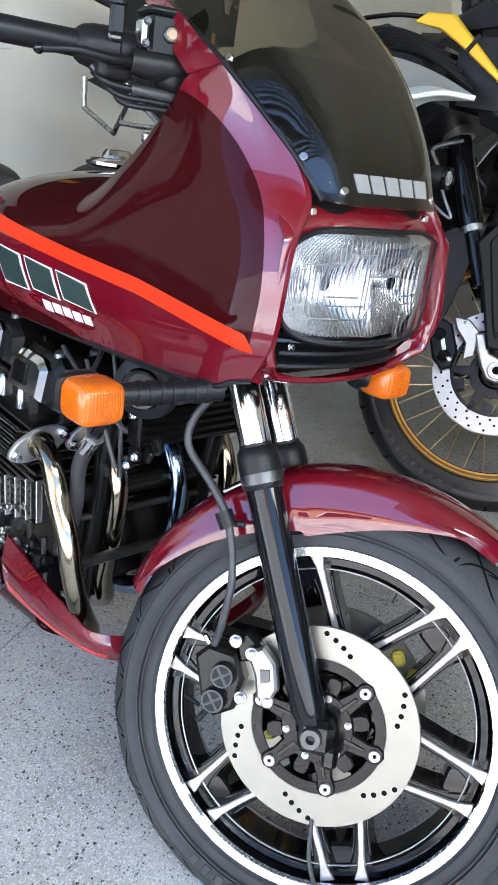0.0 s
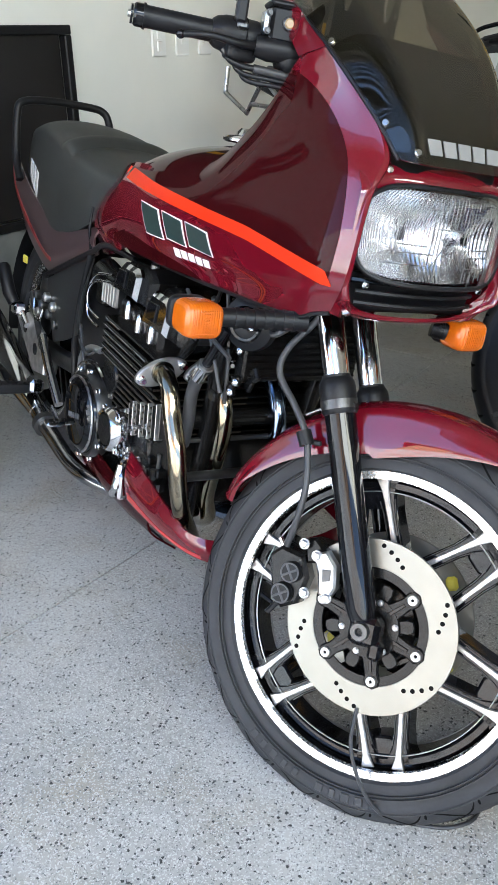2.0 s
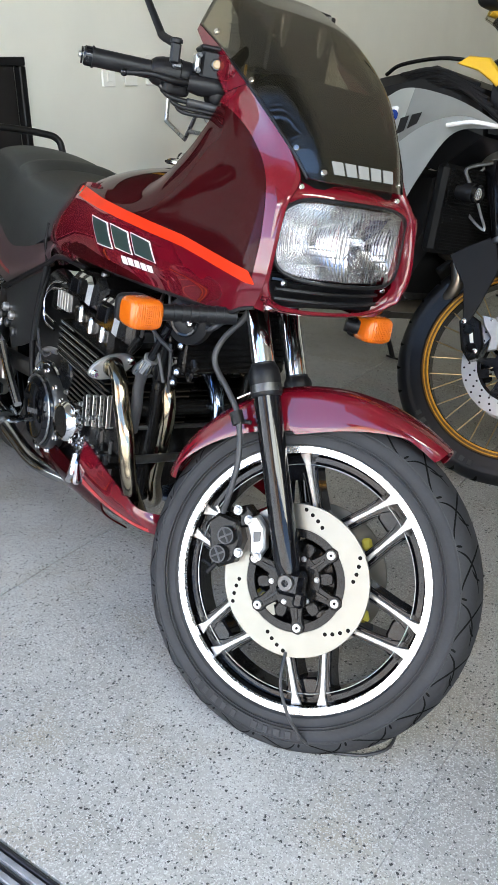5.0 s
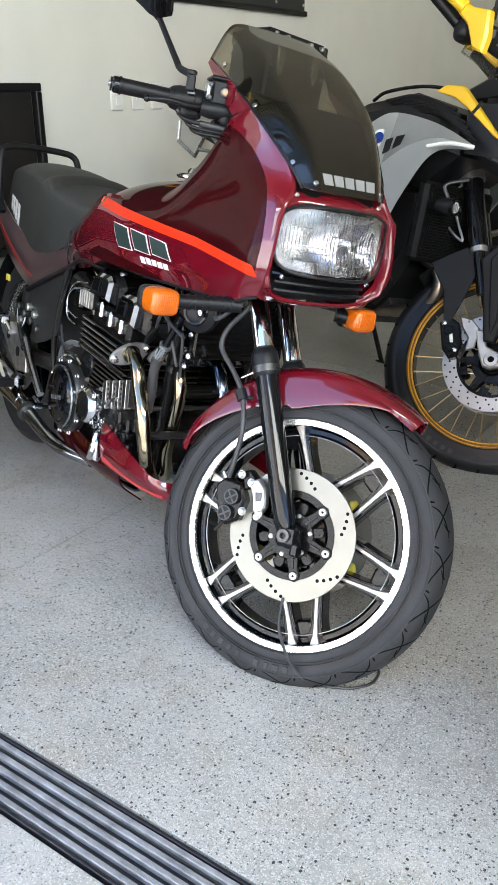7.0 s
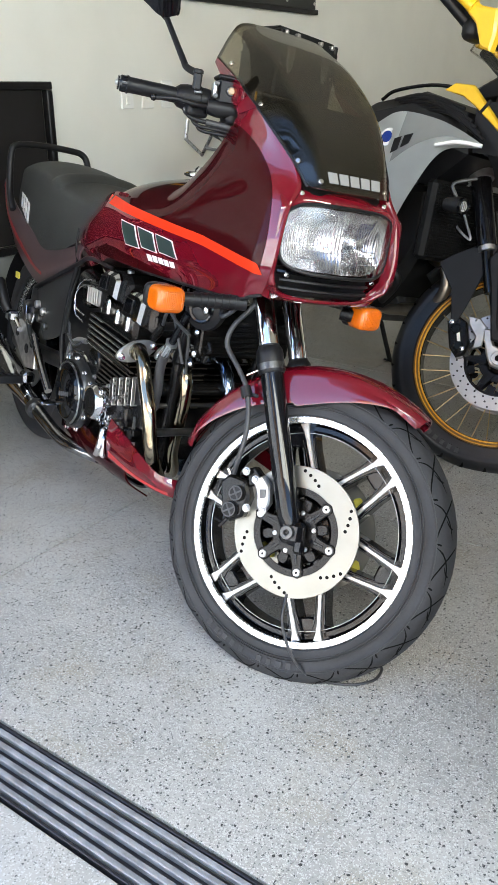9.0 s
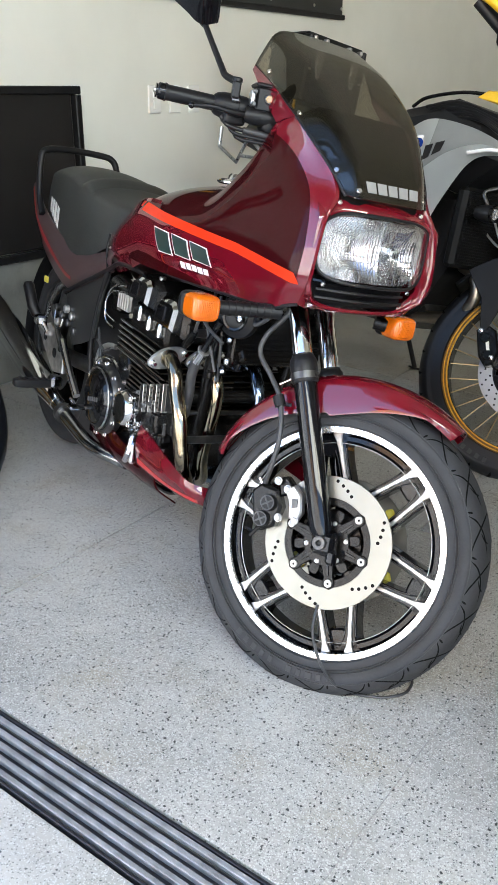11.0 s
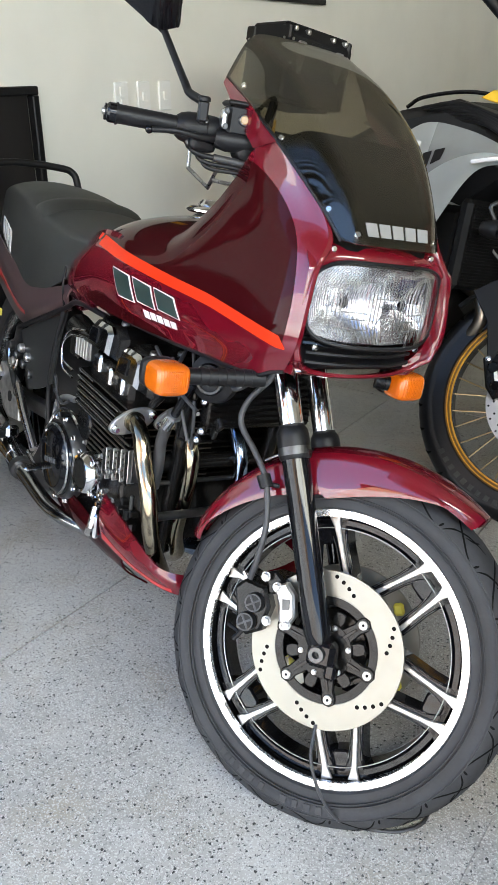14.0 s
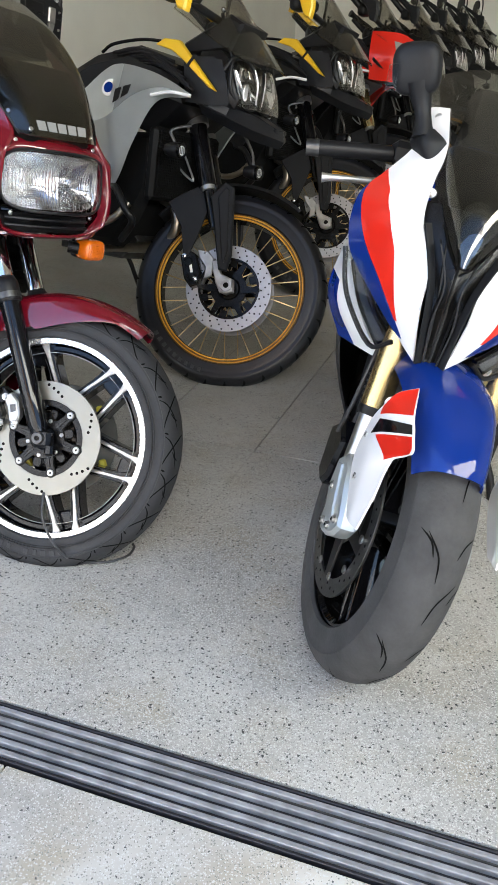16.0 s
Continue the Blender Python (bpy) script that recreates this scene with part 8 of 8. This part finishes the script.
        part("screw", Geo().disc((-0.415, y * 0.150, 0.975), (1, y * 0.3, 0.4), 0.008, 0.006, 16), STEEL, ck, m=M)
        lamp = surface([[(-0.30, y * 0.245, 0.715), (-0.27, y * 0.20, 0.705)], [(-0.26, y * 0.215, 0.640), (-0.22, y * 0.165, 0.648)], [(-0.22, y * 0.150, 0.575), (-0.19, y * 0.115, 0.600)]])
        part("headlight", Geo().sheet(lamp, 14, 8, 0.01 * y), CLEAR, b, "narrow headlight lens", m=M)
        part("lamp_back", Geo().tube([(-0.31, y * 0.22, 0.70), (-0.27, y * 0.18, 0.63), (-0.23, y * 0.125, 0.58)], 0.017, 12, smooth=4), BLACK_GLOSS, b, "dark lamp interior", m=M)
        part("lamp_rim", Geo().tube([(-0.30, y * 0.252, 0.720), (-0.262, y * 0.222, 0.640), (-0.215, y * 0.152, 0.570), (-0.185, y * 0.11, 0.598)], 0.005, 8, smooth=5), BLACK, b, m=M)
        side = surface([[(-0.42, y * 0.262, 0.70), (-0.40, y * 0.272, 0.60), (-0.36, y * 0.222, 0.520)], [(-0.36, y * 0.245, 0.69), (-0.33, y * 0.235, 0.60), (-0.30, y * 0.175, 0.530)], [(-0.31, y * 0.225, 0.68), (-0.28, y * 0.180, 0.600), (-0.25, y * 0.123, 0.535)]])
        part("side_fairing", Geo().sheet(side, 18, 14, -0.005 * y, pick=lambda u, v: 1 if u < 0.42 and v > 0.25 else 0), [WHITE, BLUE], b, "white lower fairing with blue lettered band", m=M)
        for k in range(6):
            part("band_block", Geo().mark(side, [(0.12, 0.32 + 0.09 * k), (0.34, 0.32 + 0.09 * k), (0.34, 0.375 + 0.09 * k), (0.12, 0.375 + 0.09 * k)], 0.0012 * y), WHITE_MARK, b, "white block on the band", m=M)
        low = surface([[(-0.95, y * 0.22, 0.62), (-0.95, y * 0.22, 0.40), (-0.92, y * 0.13, 0.22)], [(-0.60, y * 0.25, 0.64), (-0.60, y * 0.24, 0.42), (-0.58, y * 0.14, 0.22)], [(-0.40, y * 0.235, 0.56), (-0.38, y * 0.200, 0.42), (-0.38, y * 0.13, 0.27)]])
        part("belly_fairing", Geo().sheet(low, 14, 12, -0.005 * y), SATIN, b, "dark belly fairing", m=M)
        grip = Geo().tube([(-0.455, y * 0.372, 0.862), (-0.470, y * 0.30, 0.872), (-0.49, y * 0.225, 0.880)], 0.0165, 16)
        part("grip", grip, BLACK, b, "black rubber grip", m=M)
        part("bar_end", Geo().tube([(-0.450, y * 0.398, 0.858), (-0.455, y * 0.372, 0.862)], [0.0165, 0.018], 16), DARK_METAL, b, "grey bar-end weight", m=M)
        part("lever_guard", Geo().tube([(-0.35, y * 0.337, 0.826), (-0.36, y * 0.31, 0.830), (-0.42, y * 0.22, 0.834)], [0.010, 0.007, 0.008], 12, smooth=4), ALU, b, "bright lever", m=M)
        part("switch_housing", Geo().box((-0.50, y * 0.205, 0.885), (0.05, 0.05, 0.05), 0.012), BLACK, b, m=M)
        mm = AHEAD @ Matrix.Translation((0, -0.066 if y > 0 else 0, 0))
        foot = surface([[(-0.372, y * 0.186, 0.950), (-0.352, y * 0.168, 0.956), (-0.362, y * 0.151, 0.960)], [(-0.376, y * 0.190, 0.926), (-0.338, y * 0.158, 0.934), (-0.352, y * 0.122, 0.942)], [(-0.374, y * 0.172, 0.900), (-0.334, y * 0.146, 0.906), (-0.350, y * 0.112, 0.908)], [(-0.362, y * 0.146, 0.868), (-0.348, y * 0.138, 0.866), (-0.354, y * 0.130, 0.872)]])
        mir = part("mirror", Geo().sheet(foot, 20, 14, -0.018 * y), SATIN, b, "charcoal mirror on a jointed arm", m=mm)
        part("mirror_arm", Geo().tube([(-0.364, y * 0.168, 0.940), (-0.376, y * 0.178, 0.972), (-0.384, y * 0.188, 0.996), (-0.388, y * 0.204, 1.030)], [0.021, 0.0155, 0.018, 0.026], 16, smooth=4), SATIN, mir, "", mm)
        head = Geo().pill((0, 0, 0), (0.046, 0.092, 0.094), 0.62, 16)
        part("mirror_head", head, SATIN, mir, "rounded charcoal mirror housing", mm @ pose(-0.392, y * 0.214, 1.050, -14 * y, 0, 12 * y))
        part("indicator", Geo().prism([(-0.012, -0.030), (0.010, -0.034), (0.012, 0.012), (-0.008, 0.020)], -0.003, 0.004, 0.002), CLEAR, mir, "slim clear indicator lens", mm @ pose(-0.372, y * 0.252, 1.036, 0, 0, 62 * y))
    # black centre between the cheeks
    half = lambda v: float(np.interp(v, (0, 0.45, 0.7, 1), (0.026, 0.046, 0.075, 0.095)))
    mid = lambda u, v: (-0.160 - 0.05 * v - 0.07 * v * v + 0.012 * (1 - abs(2 * u - 1)), -0.033 + (2 * u - 1) * half(v), 0.585 + 0.26 * v)
    nose = part("nose_intake", Geo().sheet(mid, 20, 20, -0.004), ENGINE_BLACK, b, "black ribbed nose intake", m=AHEAD)
    trim = np.array([(-0.124, 0.027, 0.592), (-0.136, 0.036, 0.680), (-0.156, 0.049, 0.745), (-0.200, 0.082, 0.822)])
    blade = np.array([(-0.130, 0.012, 0.596), (-0.136, 0.020, 0.670), (-0.146, 0.017, 0.738), (-0.172, 0.044, 0.800)])
    for s in (-1, 1):
        for line, back in ((trim, (-0.012, -0.011, 0.0)), (blade, (-0.030, 0.003, 0.0))):
            rows = [[(x + f * back[0], -0.033 + s * (y + f * back[1]), z) for f in (0, 0.5, 1)] for x, y, z in line]
            part("nose_fin", Geo().sheet(surface(rows), 24, 6, 0.003), SATIN, nose, "charcoal nose fin", m=AHEAD)
    for k in range(5):
        w0 = -0.8 + 0.4 * k
        part("nose_slat", Geo().tube([(mid(0.5 + 0.5 * w0, v)[0] + 0.004, mid(0.5 + 0.5 * w0, v)[1], mid(0.5, v)[2]) for v in np.linspace(0.03, 0.80, 9)], 0.0026, 6), SATIN, nose, "", m=AHEAD)
    wide = lambda v: float(np.interp(v, (0, 0.08, 0.2, 0.35, 0.5, 0.75, 1), (0.018, 0.036, 0.056, 0.082, 0.105, 0.14, 0.165)))
    scr = lambda u, v: (-0.180 - 0.15 * v - 0.14 * v * v - (0.03 + 0.05 * v) * (2 * u - 1) ** 2, -0.026 + (2 * u - 1) * wide(v), 0.766 + 0.31 * v - 0.045 * v * (2 * u - 1) ** 2)
    ws = part("windscreen", Geo().sheet(scr, 28, 28, -0.003), SPORT_SCREEN, b, "smoked bubble windscreen", m=AHEAD)
    part("screen_edge", Geo().tube([scr(0, 1 - v) for v in np.linspace(0, 1, 16)] + [scr(u, 0) for u in np.linspace(0, 1, 8)] + [scr(1, v) for v in np.linspace(0, 1, 16)], 0.003, 6), BLACK, ws, m=AHEAD)
    part("dash", Geo().prism([(-0.55, 0.86), (-0.32, 0.79), (-0.30, 0.81), (-0.50, 0.92), (-0.56, 0.92)], -0.12, 0.07, 0.015), BLACK, b, "dark instrument cowl")
    rad = part("radiator", Geo().box((-0.30, 0.0, 0.42), (0.04, 0.30, 0.30), 0.008), BLACK, b, "black radiator with fine fins")
    for k in range(18):
        part("radiator_fin", Geo().box((-0.279, 0.0, 0.285 + 0.0155 * k), (0.006, 0.28, 0.004), 0.001), DARK_METAL, rad)
    part("engine", Geo().prism([(-0.95, 0.20), (-0.36, 0.24), (-0.34, 0.60), (-0.95, 0.66)], -0.17, 0.17, 0.03), ENGINE_BLACK, b, "dark engine")
    part("tank", Geo().prism([(-1.02, 0.74), (-0.62, 0.72), (-0.60, 0.82), (-0.70, 0.90), (-0.98, 0.84)], -0.15, 0.15, 0.05), BLUE, b, "dark blue tank")
    part("seat", Geo().prism([(-1.55, 0.93), (-1.02, 0.78), (-0.98, 0.82), (-1.20, 0.84), (-1.35, 0.96), (-1.55, 0.98)], -0.12, 0.12, 0.03), SEAT, b, "black seat")
    part("tail", Geo().prism([(-1.62, 0.92), (-1.02, 0.72), (-1.00, 0.78), (-1.56, 0.96)], -0.10, 0.10, 0.02), BLUE, b, "blue tail")
    R = Matrix.Translation((-1.44, 0.0, 0.325))
    rw = part("rear_wheel", ring_geo(0.196, 0.220, -0.07, 0.07, 64, 0.008), BLACK_GLOSS, b, "black rear wheel", R)
    part("tyre", tyre_geo(0.318, 0.216, 0.095), RUBBER_WORN, rw, "wide rear tyre", R)
    for k in range(5):
        part("spoke", Geo().prism([(0.03, -0.012), (0.20, -0.008), (0.20, 0.008), (0.03, 0.012)], -0.03, 0.03, 0.003), BLACK_GLOSS, rw, "", R @ turned(72 * k))
    part("swing_arm", Geo().tube([(-0.92, -0.12, 0.40), (-1.44, -0.12, 0.325)], 0.028, 12), ALU, b)
    part("swing_arm", Geo().tube([(-0.92, 0.12, 0.40), (-1.44, 0.12, 0.325)], 0.028, 12), ALU, b)
    part("side_stand", Geo().tube([(-0.75, 0.14, 0.26), (-0.72, 0.23, 0.12), (-0.70, 0.305, -0.045)], 0.012, 10).disc((-0.70, 0.305, -0.050), (0, 0.19, 1), 0.028, 0.008, 16), BLACK, b)


sport_bike()
